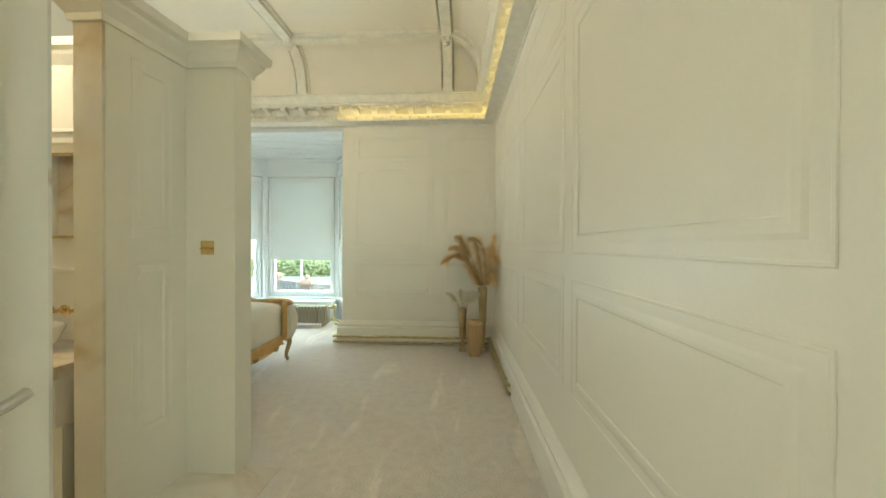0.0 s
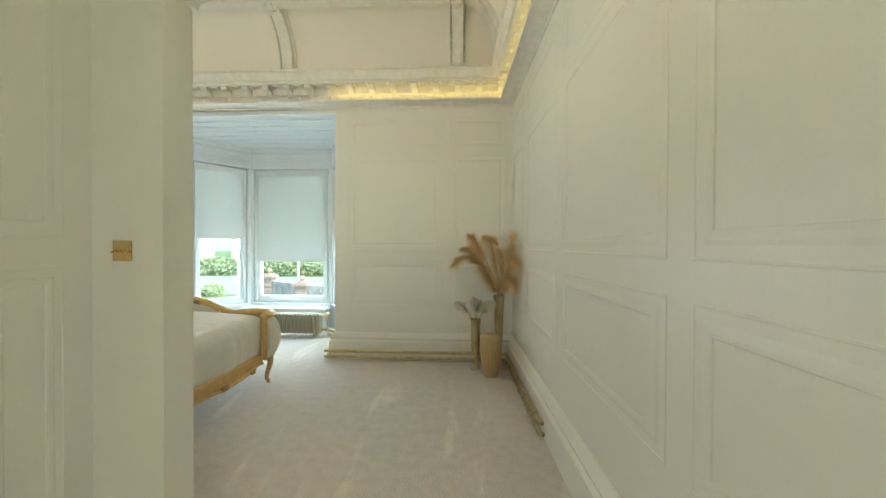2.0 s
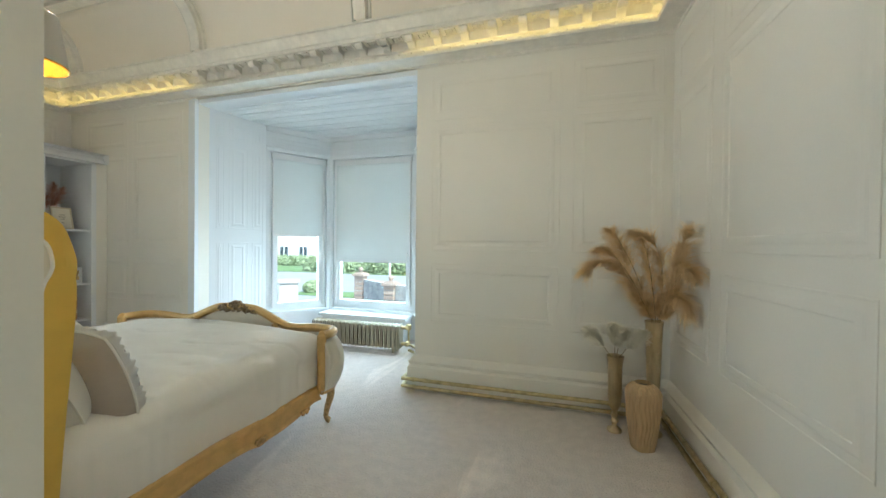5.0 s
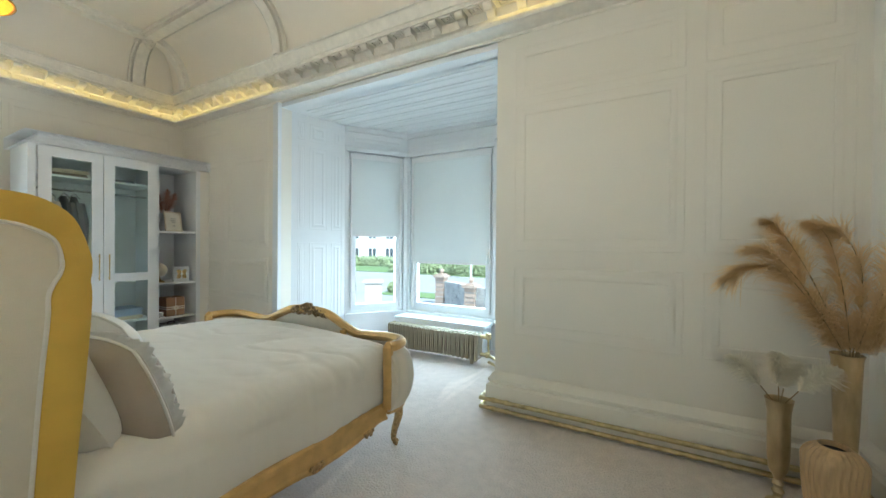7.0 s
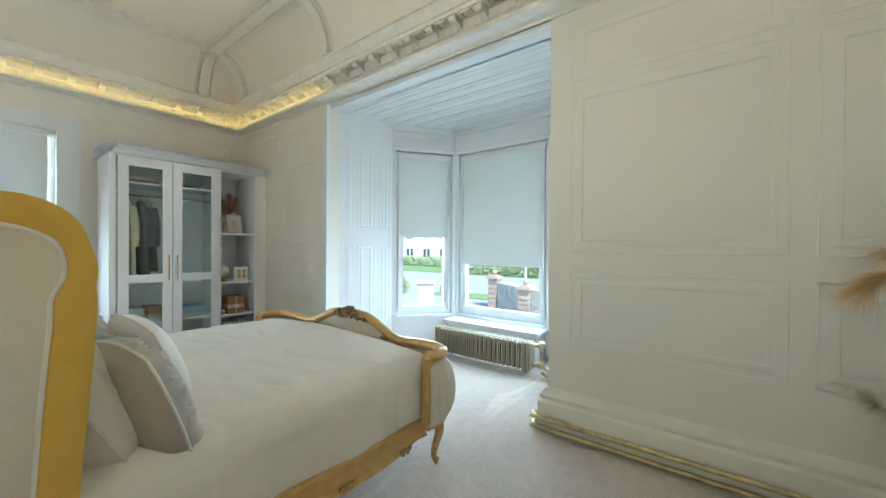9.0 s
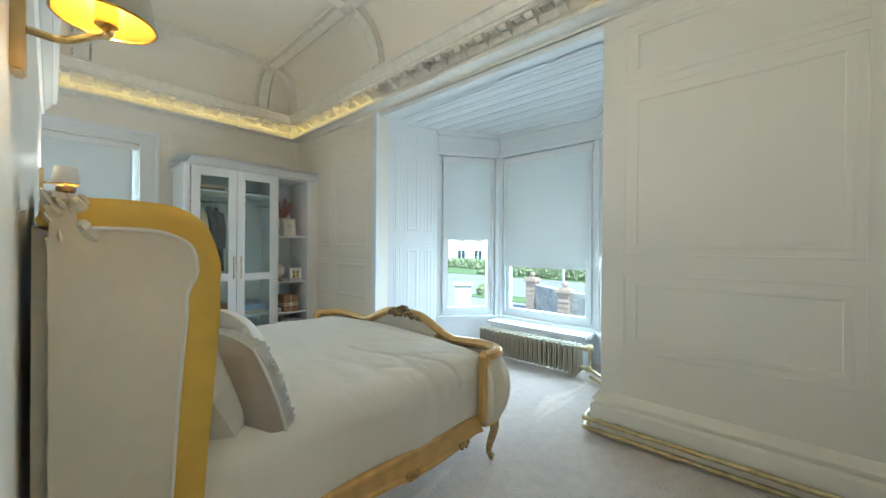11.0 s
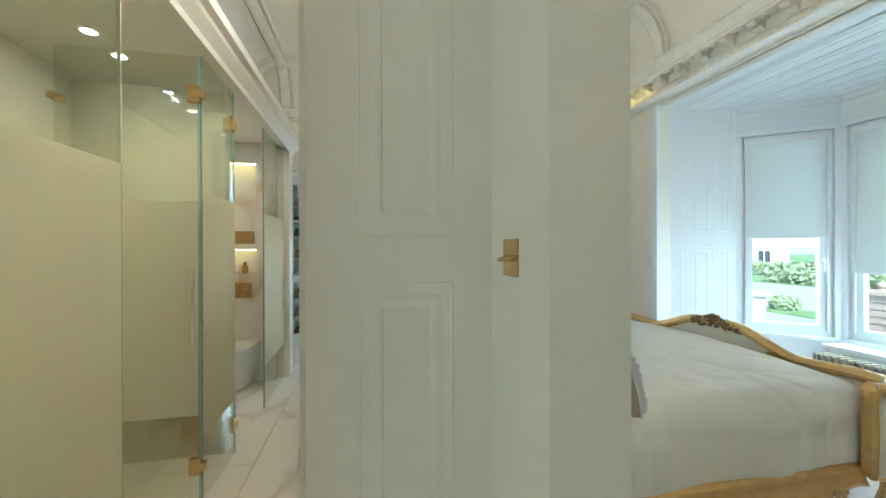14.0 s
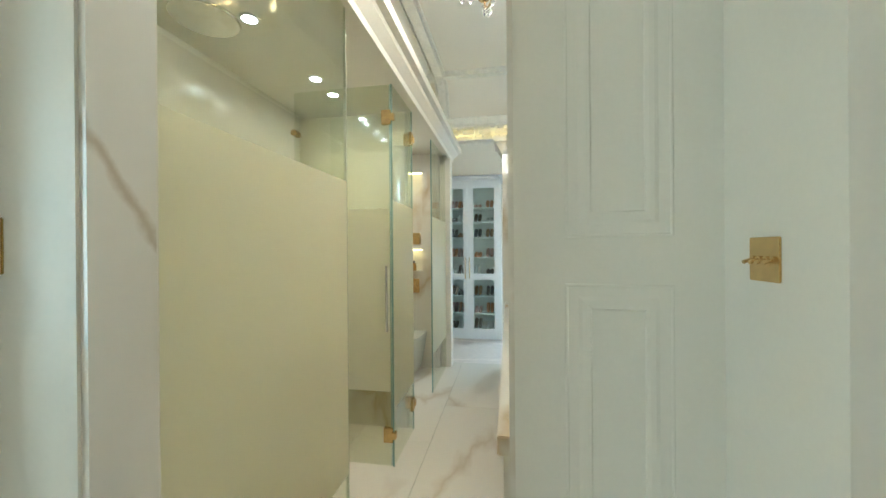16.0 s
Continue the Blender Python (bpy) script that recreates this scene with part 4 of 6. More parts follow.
def wing(sgn):
    x = sgn * (BHALF + 0.015)
    line = [(p.x, p.y) for p in (smoothline([(a, b, 0) for a, b in WING], 4))]
    n = len(line)
    inner = [(p.x, p.y) for p in smoothline([(a, b, 0) for a, b in WING_IN], 4)]
    bm = bmesh.new()
    ring = []
    mid = [((a[0] + c[0]) / 2, (a[1] + c[1]) / 2) for a, c in zip(line, inner)]
    for k in range(n):
        a, b, c = line[k], mid[k], inner[k]
        ring.append([bm.verts.new((x + dx, *p)) for p, dx in ((c, 0.022), (b, 0.036), (a, 0.030), (a, -0.030), (b, -0.036), (c, -0.022))])
    bm.faces.new(ring[14])
    bm.faces.new(ring[-1])
    for r, s in zip(ring[14:], ring[15:]):
        for j in range(6):
            bm.faces.new((r[j], s[j], s[(j + 1) % 6], r[(j + 1) % 6]))
    bmesh.ops.delete(bm, geom=[v for v in bm.verts if not v.link_faces], context="VERTS")
    fr = part("wing_frame", bm, GOLD, bed, "brushed gold wing frame")
    bm = bmesh.new()
    cloth = line[:15] + inner[15:]
    a = [bm.verts.new((x + 0.024, *p)) for p in cloth]
    b = [bm.verts.new((x - 0.024, *p)) for p in cloth]
    bm.faces.new(a)
    bm.faces.new(b)
    for k in range(n):
        bm.faces.new((a[k], a[(k + 1) % n], b[(k + 1) % n], b[k]))
    part("wing_panel", bm, LINEN, bed, "cream linen wing panel")
    bm = bmesh.new()
    tube(bm, [(x + 0.026 * sgn, *p) for p in inner[14:]], 0.006, 6)
    part("piping", bm, DUVET, fr)


wing(1)
wing(-1)
bm = bmesh.new()
cols = []
for k in range(33):
    u = -1 + k / 16
    zt = 1.38 + 0.14 * (0.5 + 0.5 * math.cos(min(1, abs(u) / 0.6) * math.pi))
    cols.append([bm.verts.new((u * (BHALF - 0.02), y, z)) for y, z in ((2.30, 0.3), (2.30, zt), (2.36, zt), (2.39, zt - 0.1), (2.40, 0.9), (2.38, 0.3))])
for r, s in zip(cols, cols[1:]):
    for j in range(6):
        bm.faces.new((r[j], s[j], s[(j + 1) % 6], r[(j + 1) % 6]))
bm.faces.new(cols[0])
bm.faces.new(cols[-1])
hb = part("headboard", bm, LINEN, bed, "cream linen padded headboard")
bm = bmesh.new()
tube(bm, [(-0.95 + 1.9 * k / 32, 2.335, 1.395 + 0.14 * (0.5 + 0.5 * math.cos(min(1, abs(-1 + k / 16) / 0.6) * math.pi))) for k in range(33)], 0.03, 8)
part("top_rail", bm, GOLD, hb)
for sgn in (1, -1):
    bm = bmesh.new()
    for k in range(46):
        blob(bm, (sgn * (BHALF + 0.015) + _r.uniform(-0.036, 0.036), 2.362 + _r.uniform(-0.04, 0.045), 1.45 - _r.random() ** 2 * 0.13), (_r.uniform(0.010, 0.020), _r.uniform(0.008, 0.018), _r.uniform(0.014, 0.028)), pose(0, 0, 0, 40 * _r.random(), 40 * _r.random(), 0), 6, 4)
    part("carved_corner", bm, LINEN, hb, "pale carved leaf at the corner")
    bm = bmesh.new()
    for k in range(6):
        w = math.tau * k / 6
        blob(bm, (sgn * (BHALF + 0.02) + 0.012 * math.cos(w), 2.36 + 0.012 * math.sin(w), 1.475), (0.011, 0.011, 0.009), seg=6, rings=3)
    blob(bm, (sgn * (BHALF + 0.02), 2.36, 1.479), (0.008, 0.008, 0.009), seg=6, rings=3)
    part("gilt_flower", bm, ANTIQUE, hb, "small gilded flower")

# duvet
bm = bmesh.new()
NX, NY = 110, 110
grid = []
for j in range(NY + 1):
    t = j / NY
    y = 2.40 + t * (4.285 - 2.40)
    row = []
    for i in range(NX + 1):
        s = -1 + 2 * i / NX
        arc = s * 1.36
        flat = 0.84
        r = 0.13
        a = abs(arc)
        if a < flat:
            x, z = a, 0.665
        elif a < flat + r * math.pi / 2:
            w = (a - flat) / r
            x, z = flat + r * math.sin(w), 0.665 - r * (1 - math.cos(w))
        else:
            x, z = flat + r + 0.012 * math.sin(y * 9), 0.665 - r - (a - flat - r * math.pi / 2)
        x *= math.copysign(1, arc)
        puff = 0.05 * math.cos(x / 0.97 * math.pi / 2) if a < flat + 0.1 else 0.0
        edge = min(1, (4.285 - y) / 0.14)
        n = Vector((x * 1.7 + 3, y * 4.2, z * 2))
        fold = abs(noise.noise(Vector((x * 1.6 + y * 0.9, y * 4.4 - x * 2.4, 4))))
        near = max(0.0, min(1.0, (t - 0.35) * 2.2))
        cr = noise.noise(n * 0.5) * 0.012 - max(0.0, 0.09 - fold) * 0.10 * near + noise.noise(n * 2.2) * 0.003 - max(0.0, 0.07 - abs(noise.noise(Vector((x * 7 - y * 1.5, y * 4 + x * 5, 9))))) * 0.05 * (0.3 + 0.7 * min(1.0, a / 0.8))
        z2 = z + puff * (0.4 + 0.6 * t) + (cr if a < flat + 0.1 else cr * 0.35) - (1 - edge) ** 2 * 0.045
        x2 = x + (cr * 1.0 * math.copysign(1, x) if a > flat else 0)
        row.append(bm.verts.new((x2, y, max(z2, 0.30))))
    grid.append(row)
for r, s in zip(grid, grid[1:]):
    for i in range(NX):
        bm.faces.new((r[i], r[i + 1], s[i + 1], s[i]))
duvet = thing("duvet", "white cotton duvet spread over the bed, slightly creased", "duvet", (BX, 0, 0))
hems = [[v.co.copy() for v in (r[0] for r in grid)], [v.co.copy() for v in (r[-1] for r in grid)]]
part("cover", bm, DUVET, duvet)
for h in hems:
    bm = bmesh.new()
    tube(bm, h, 0.008, 6)
    part("hem", bm, DUVET, duvet)
bm = boxes((-BHALF + 0.06, 2.42, 0.30, BHALF - 0.06, 4.24, 0.58), bevel=0.04)
part("mattress", bm, DUVET, bed)


def pillow(name, label, at, size, rot, material, ruffle=None, group="pillows"):
    """A stuffed pillow with pinched corners and a piped seam."""
    root = thing(name, label, "pillow", group=group)
    root.matrix_world = pose(*at, *rot)
    w, h, d = size
    bm = bmesh.new()
    N = 24
    sides = []
    for sg in (1, -1):
        rows = []
        for j in range(N + 1):
            row = []
            for i in range(N + 1):
                u, v = -1 + 2 * i / N, -1 + 2 * j / N
                pinch = math.sqrt(1 - 0.26 * u * u * abs(v))
                pinch2 = math.sqrt(1 - 0.26 * v * v * abs(u))
                t = max(0, (1 - u * u) * (1 - v * v)) ** 0.42
                wr = noise.noise(Vector((u * 2.2, v * 2.2, at[0] * 5 + sg))) * 0.05 * t
                row.append(bm.verts.new((u * w / 2 * pinch2, v * h / 2 * pinch, sg * d / 2 * (t * 1.05 + wr))))
            rows.append(row)
        for r, s in zip(rows, rows[1:]):
            for i in range(N):
                bm.faces.new((r[i], r[i + 1], s[i + 1], s[i]))
    bmesh.ops.remove_doubles(bm, verts=bm.verts[:], dist=0.0008)
    part("cushion", bm, material, root)
    rim = []
    for k in range(64):
        a = k / 64 * 4
        e, f = int(a), a - int(a)
        u, v = ((-1 + 2 * f, -1), (1, -1 + 2 * f), (1 - 2 * f, 1), (-1, 1 - 2 * f))[e]
        rim.append((u * w / 2 * math.sqrt(1 - 0.26 * v * v * abs(u)), v * h / 2 * math.sqrt(1 - 0.26 * u * u * abs(v)), 0))
    bm = bmesh.new()
    tube(bm, rim + rim[:1], 0.006, 6, False)
    part("piping", bm, DUVET, root, "white piped edge")
    if ruffle:
        bm = bmesh.new()
        prev = None
        for k in range(257):
            f = k / 256 * 64
            a, b = Vector(rim[int(f) % 64]), Vector(rim[(int(f) + 1) % 64])
            p = a.lerp(b, f - int(f))
            q = p.normalized()
            wv = 0.004 * math.sin(k * 0.95) + 0.004 * math.sin(k * 0.23)
            cur = [bm.verts.new((p.x * 0.985, p.y * 0.985, -0.006)), bm.verts.new((p.x * 0.965, p.y * 0.965, -0.040 + wv)), bm.verts.new((p.x * 0.92, p.y * 0.92, -0.055 + wv * 1.6))]
            if prev:
                for a in (0, 1):
                    bm.faces.new((prev[a], cur[a], cur[a + 1], prev[a + 1]))
            prev = cur
        bmesh.ops.solidify(bm, geom=bm.faces[:], thickness=0.003)
        part("ruffle", bm, ruffle, root, "gathered white ruffle")
    return root


BEIGE = mat("taupe_cotton", (0.50, 0.43, 0.35), 0.9, var=0.06, scale=8, fine=320, bump=0.3, deep=0.003, sheen=0.2)
pillow("pillow", "white cotton pillow leaning on the headboard", (-2.37, 2.70, 0.82), (0.64, 0.48, 0.28), (118, 0, 0), DUVET)
pillow("pillow", "white cotton pillow leaning on the headboard", (-3.0, 2.70, 0.84), (0.68, 0.44, 0.17), (112, 0, 2), DUVET)
pillow("pillow", "white cotton pillow leaning on the headboard", (-3.68, 2.72, 0.83), (0.66, 0.42, 0.17), (112, 0, -3), DUVET)
pillow("scatter_cushion", "taupe square cushion with white piping and a ruffle", (-2.25, 2.865, 0.778), (0.46, 0.46, 0.21), (110, 0, 10), BEIGE, DUVET, "scatter cushions")
pillow("scatter_cushion", "white square cushion among the pillows", (-2.66, 2.99, 0.80), (0.46, 0.46, 0.17), (112, 4, 8), DUVET, None, "scatter cushions")
pillow("scatter_cushion", "taupe square cushion with white piping and a ruffle", (-2.70, 2.80, 0.86), (0.50, 0.50, 0.18), (112, 0, 4), BEIGE, DUVET, "scatter cushions")
pillow("scatter_cushion", "white square cushion among the pillows", (-3.62, 2.88, 0.84), (0.44, 0.44, 0.14), (112, 0, -8), DUVET, None, "scatter cushions")

# ---- swing-arm wall lamps beside the bed ----
SHADE = frost_mat("lamp_shade", (0.80, 0.77, 0.70), 0.3)
SHADEIN = gold_mat("gold_lining", (0.80, 0.50, 0.08), 0.25, (4, 4, 4), 0.85)
BULB = lit_mat("bulb", (1.0, 0.72, 0.30), 4)
for x, sgn in ((-1.62, 1), (-4.36, -1)):
    s = thing("wall_lamp", "brass swing-arm wall lamp with a white gold-lined shade", "lamp", (x, 2.28, 1.748), group="bedside wall lamps")
    bm = bmesh.new()
    box(bm, -0.03 - 0.1 * sgn, 0.0, -0.09, 0.03 - 0.1 * sgn, 0.02, 0.09, bevel=0.004)
    part("back_plate", bm, BRASS, s)
    bm = bmesh.new()
    tube(bm, smoothline([(-0.1 * sgn, 0.02, 0.0), (-0.1 * sgn, 0.07, 0.0), (-0.05 * sgn, 0.11, 0.006), (0.0, 0.13, -0.002), (0.02 * sgn, 0.125, 0.0)], 6), 0.008, 8)
    part("arm", bm, BRASS, s)
    bm = bmesh.new()
    lathe(bm, ((0.012, 0.0), (0.018, 0.004), (0.018, 0.05), (0.013, 0.055)), (0.02 * sgn, 0.125, 0.0), 14)
    part("bulb_holder", bm, SHADEIN, s)
    bm = bmesh.new()
    blob(bm, (0.02 * sgn, 0.125, 0.085), (0.018, 0.018, 0.028))
    part("bulb", bm, BULB, s)
    lamp("wall_lamp_light", "POINT", pose(x + 0.02 * sgn, 2.28 + 0.125, 1.876), 2.2, SOFT, radius=0.03)
    bm = bmesh.new()
    lathe(bm, ((0.076, 0.012), (0.058, 0.135)), (0.02 * sgn, 0.125, 0), 32)
    for f in [f for f in bm.faces if len(f.verts) > 4]:
        bm.faces.remove(f)
    sh = part("shade", bm, SHADE, s, "white cloth shade")
    bm = bmesh.new()
    lathe(bm, ((0.0748, 0.0125), (0.0568, 0.1345)), (0.02 * sgn, 0.125, 0), 32)
    for f in [f for f in bm.faces if len(f.verts) > 4]:
        bm.faces.remove(f)
    part("lining", bm, SHADEIN, sh, "bright gold foil lining")
    bm = bmesh.new()
    tube(bm, [(0.02 * sgn + 0.076 * math.cos(a), 0.125 + 0.076 * math.sin(a), 0.012) for a in (math.tau * k / 32 for k in range(33))], 0.0025, 5, False)
    part("rim", bm, SHADEIN, sh)

# ---- wardrobe ----
WF, WY0, WY1 = -5.80, 3.40, 4.965
ward = thing("wardrobe", "white wardrobe with glass doors and open end shelves", "wardrobe", (WF, 0, 0))
WB = -0.58
shelf_z = (0.04, 0.40, 0.835, 1.485, 2.28)
for nm, bx in (("side_panel", (WB, WY0, 0, -0.02, WY0 + 0.06, 2.285)), ("divider", (WB, 4.475, 0, -0.02, 4.50, 2.285)), ("side_panel", (WB, WY1 - 0.05, 0, 0.0, WY1, 2.285)), ("back_panel", (WB - 0.02, WY0, 0.0, WB, WY1, 2.285)), ("top_panel", (WB - 0.02, WY0, 2.285, -0.02, WY1, 2.31))):
    part(nm, boxes(bx), GLOSSW, ward, smooth=False)
part("plinth", boxes((-0.06, WY0, 0, -0.03, WY1, 0.09)), GLOSSW, ward, smooth=False)
part("filler_panel", boxes((-0.03, WY1, 0, -0.01, NORTH - 0.056, 2.30), (-0.03, NORTH - 0.056, 0.32, -0.01, NORTH - 0.006, 2.30)), PAINT, ward, smooth=False)
bm = bmesh.new()
sweep(bm, [(0.0, NORTH - 0.01), (0.0, WY0), (WB - 0.1, WY0)], [(-d, z) for d, z in ((-0.03, 2.305), (0.012, 2.305), (0.02, 2.325), (0.05, 2.36), (0.055, 2.385), (0.085, 2.40), (0.085, 2.425), (-0.03, 2.425))])
part("cornice", bm, GLOSSW, ward, smooth=False)
for z in shelf_z[1:4]:
    part("shelf", boxes((WB + 0.02, 4.50, z - 0.022, -0.03, WY1 - 0.05, z)), GLOSSW, ward, smooth=False)
for y0, y1 in ((WY0 + 0.06, 3.965), (3.968, 4.475)):
    for z in (0.10, 0.42, 2.03):
        part("shelf", boxes((WB + 0.02, y0, z - 0.02, -0.06, y1, z)), GLOSSW, ward, smooth=False)
    bm = bmesh.new()
    tube(bm, [(-0.30, y0, 1.90), (-0.30, y1, 1.90)], 0.012, 8)
    part("hanging_rail", bm, STEEL, ward)
for k, (y0, y1) in enumerate(((3.467, 3.962), (3.968, 4.472))):
    d = part("door", boxes((-0.02, y0, 0.10, 0.0, y0 + 0.095, 2.29), (-0.02, y1 - 0.095, 0.10, 0.0, y1, 2.29), (-0.02, y0 + 0.095, 2.195, 0.0, y1 - 0.095, 2.29), (-0.02, y0 + 0.095, 0.10, 0.0, y1 - 0.095, 0.17), (-0.02, y0 + 0.095, 0.89, 0.0, y1 - 0.095, 0.985)), GLOSSW, ward, smooth=False)
    for z0, z1 in ((0.17, 0.89), (0.985, 2.195)):
        g = part("pane", boxes((-0.013, y0 + 0.09, z0 - 0.005, -0.009, y1 - 0.09, z1 + 0.005)), GLASS, d, smooth=False)
        g.visible_shadow = False
    yh = y1 - 0.04 if k == 0 else y0 + 0.04
    bm = bmesh.new()
    tube(bm, [(0.03, yh, 0.915), (0.03, yh, 1.205)], 0.006, 8)
    for z in (0.94, 1.18):
        tube(bm, [(0.0, yh, z), (0.03, yh, z)], 0.005, 6)
    part("handle", bm, BRASS, d, "slim brass bar handle")


def cloth_mat(name, color):
    return mat(name, color, 0.9, var=0.12, scale=9, fine=200, bump=0.2, deep=0.003, sheen=0.1)


CREAMC, GREYC, BLUEC, RUSTC, DARKC = cloth_mat("cream_wool", (0.62, 0.52, 0.38)), cloth_mat("charcoal_wool", (0.09, 0.09, 0.10)), cloth_mat("blue_cotton", (0.33, 0.42, 0.62)), cloth_mat("rust_cotton", (0.55, 0.27, 0.14)), cloth_mat("brown_felt", (0.16, 0.12, 0.09))


def garment(label, y, w, length, material, lean):
    g = thing("garment", label, "clothes", (WF - 0.28, y, 0), group="hanging clothes")
    bm = bmesh.new()
    rows = []
    for j in range(13):
        t = j / 12
        z = 1.83 - t * length
        half = 0.06 + 0.14 * min(1, t * 6) + 0.02 * t
        row = []
        for i in range(24):
            a = math.tau * i / 24
            fold = 1 + 0.22 * math.sin(a * 5 + t * 2) * t
            row.append(bm.verts.new((half * math.cos(a), w * math.sin(a) * (0.4 + 0.6 * min(1, t * 4)) * fold + lean * t * 0.03, z)))
        rows.append(row)
    for r, s in zip(rows, rows[1:]):
        for i in range(24):
            bm.faces.new((r[i], r[(i + 1) % 24], s[(i + 1) % 24], s[i]))
    bm.faces.new(rows[0])
    part("body", bm, material, g)
    for sg in (1, -1):
        bm = bmesh.new()
        tube(bm, [(sg * 0.17, 0.0, 1.74), (sg * 0.225, 0.01, 1.55), (sg * 0.235, 0.012, 1.30)], [0.045, 0.05, 0.04], 8)
        part("sleeve", bm, material, g)
    bm = bmesh.new()
    tube(bm, smoothline([(0.18, 0, 1.80), (0.0, 0, 1.86), (-0.18, 0, 1.80)], 4), 0.006, 6)
    tube(bm, smoothline([(0, 0, 1.86), (0, 0, 1.89), (0.0, 0.015, 1.925), (-0.015, 0, 1.90)], 4), 0.003, 6)
    part("hanger", bm, STEEL, g)


garment("cream wool coat on a hanger", 3.61, 0.055, 0.92, CREAMC, 0)
garment("dark charcoal dress on a hanger", 3.72, 0.045, 0.86, GREYC, 1)
garment("dark charcoal jacket on a hanger", 3.80, 0.04, 0.82, GREYC, 1)


def folded(label, y, z, n, materials, size=(0.32, 0.24)):
    s = thing("folded_clothes", label, "clothes", (WF - 0.30, y, z), group="folded clothes")
    for k in range(n):
        bm = bmesh.new()
        box(bm, -size[0] / 2, -size[1] / 2, k * 0.042, size[0] / 2, size[1] / 2, k * 0.042 + 0.04, bevel=0.014)
        for v in bm.verts:
            v.co += Vector((noise.noise(v.co * 9 + Vector((y, k, 0))), noise.noise(v.co * 9 + Vector((0, y, k))), noise.noise(v.co * 7) * 0.6)) * 0.015
            v.co.z = max(v.co.z, 0.0)
        part("garment", bm, materials[k % len(materials)], s)


WHITEC = cloth_mat("white_cotton", (0.72, 0.71, 0.70))
folded("stack of folded white and blue clothes", 3.62, 0.42, 4, [BLUEC, BLUEC, WHITEC, WHITEC])
folded("stack of folded rust and white clothes", 3.85, 0.42, 4, [WHITEC, CREAMC, RUSTC, RUSTC], (0.3, 0.18))
folded("stack of folded blue clothes", 4.22, 0.42, 3, [CREAMC, BLUEC, BLUEC], (0.34, 0.34))
folded("folded brown hats and scarves", 3.72, 2.03, 2, [DARKC, CREAMC], (0.3, 0.34))
folded("folded dark grey scarf", 4.22, 2.03, 1, [GREYC], (0.25, 0.2))

# things on the open shelves
YS = 4.70
fr = thing("photo_frame", "cream framed card leaning on the shelf", "picture frame", (WF - 0.14, YS + 0.02, 1.485), group="shelf frames")
bm = boxes((-0.006, -0.105, 0, 0.006, -0.09, 0.26), (-0.006, 0.09, 0, 0.006, 0.105, 0.26), (-0.006, -0.09, 0, 0.006, 0.09, 0.015), (-0.006, -0.09, 0.245, 0.006, 0.09, 0.26))
CARD = mat("cream_card", (0.72, 0.66, 0.54), 0.7, bump=0.02)
f1 = part("frame", bm, mat("pale_oak", (0.56, 0.45, 0.30), 0.5), fr, smooth=False)
part("card", boxes((-0.003, -0.09, 0.015, 0.003, 0.09, 0.245)), CARD, fr)
INK = mat("ink", (0.12, 0.10, 0.09), 0.7, bump=0)
for z, w in ((0.165, 0.03), (0.14, 0.035), (0.115, 0.02), (0.07, 0.018)):
    part("text_line", boxes((0.0035, -w, z, 0.0045, w, z + 0.006)), INK, fr)
fr.rotation_euler = (0, radians(-10), radians(8))


def plume(bm, base, tip, width, strands, seed, hair=0.05, droop=0.03):
    """A feathery seed head: fine drooping hairs round a bent stem."""
    r = random.Random(seed)
    base, tip = Vector(base), Vector(tip)
    ax = tip - base
    side0 = ax.cross(Vector((0, 0, 1))).normalized() if abs(ax.normalized().z) < 0.98 else Vector((1, 0, 0))
    side1 = side0.cross(ax).normalized()
    bend = Vector((ax.x, ax.y, 0)) * 0.25
    for _ in range(strands):
        t = r.random() ** 0.8
        p = base + ax * t + bend * t * t - Vector((0, 0, 1)) * (0.12 * ax.length * t * t * min(1, ax.xy.length / ax.length * 2))
        a = r.uniform(0, math.tau)
        out = side0 * math.cos(a) + side1 * math.sin(a)
        L = hair * (0.35 + math.sin(math.pi * min(1, t * 0.9 + 0.12))) * r.uniform(0.6, 1.3)
        d = (out * width * 4 + ax.normalized() * r.uniform(0.7, 1.1) + Vector((0, 0, -0.25))).normalized()
        q = d.cross(Vector((r.random(), r.random(), r.random()))).normalized() * (0.0011 + 0.0009 * r.random())
        m = p + d * L * 0.55
        e = p + d * L - Vector((0, 0, droop * r.uniform(0.4, 1.2) * L / hair))
        v = [bm.verts.new(w) for w in (p - q, p + q, m + q, m - q, e)]
        bm.faces.new(v[:4])
        bm.faces.new((v[3], v[2], v[4]))


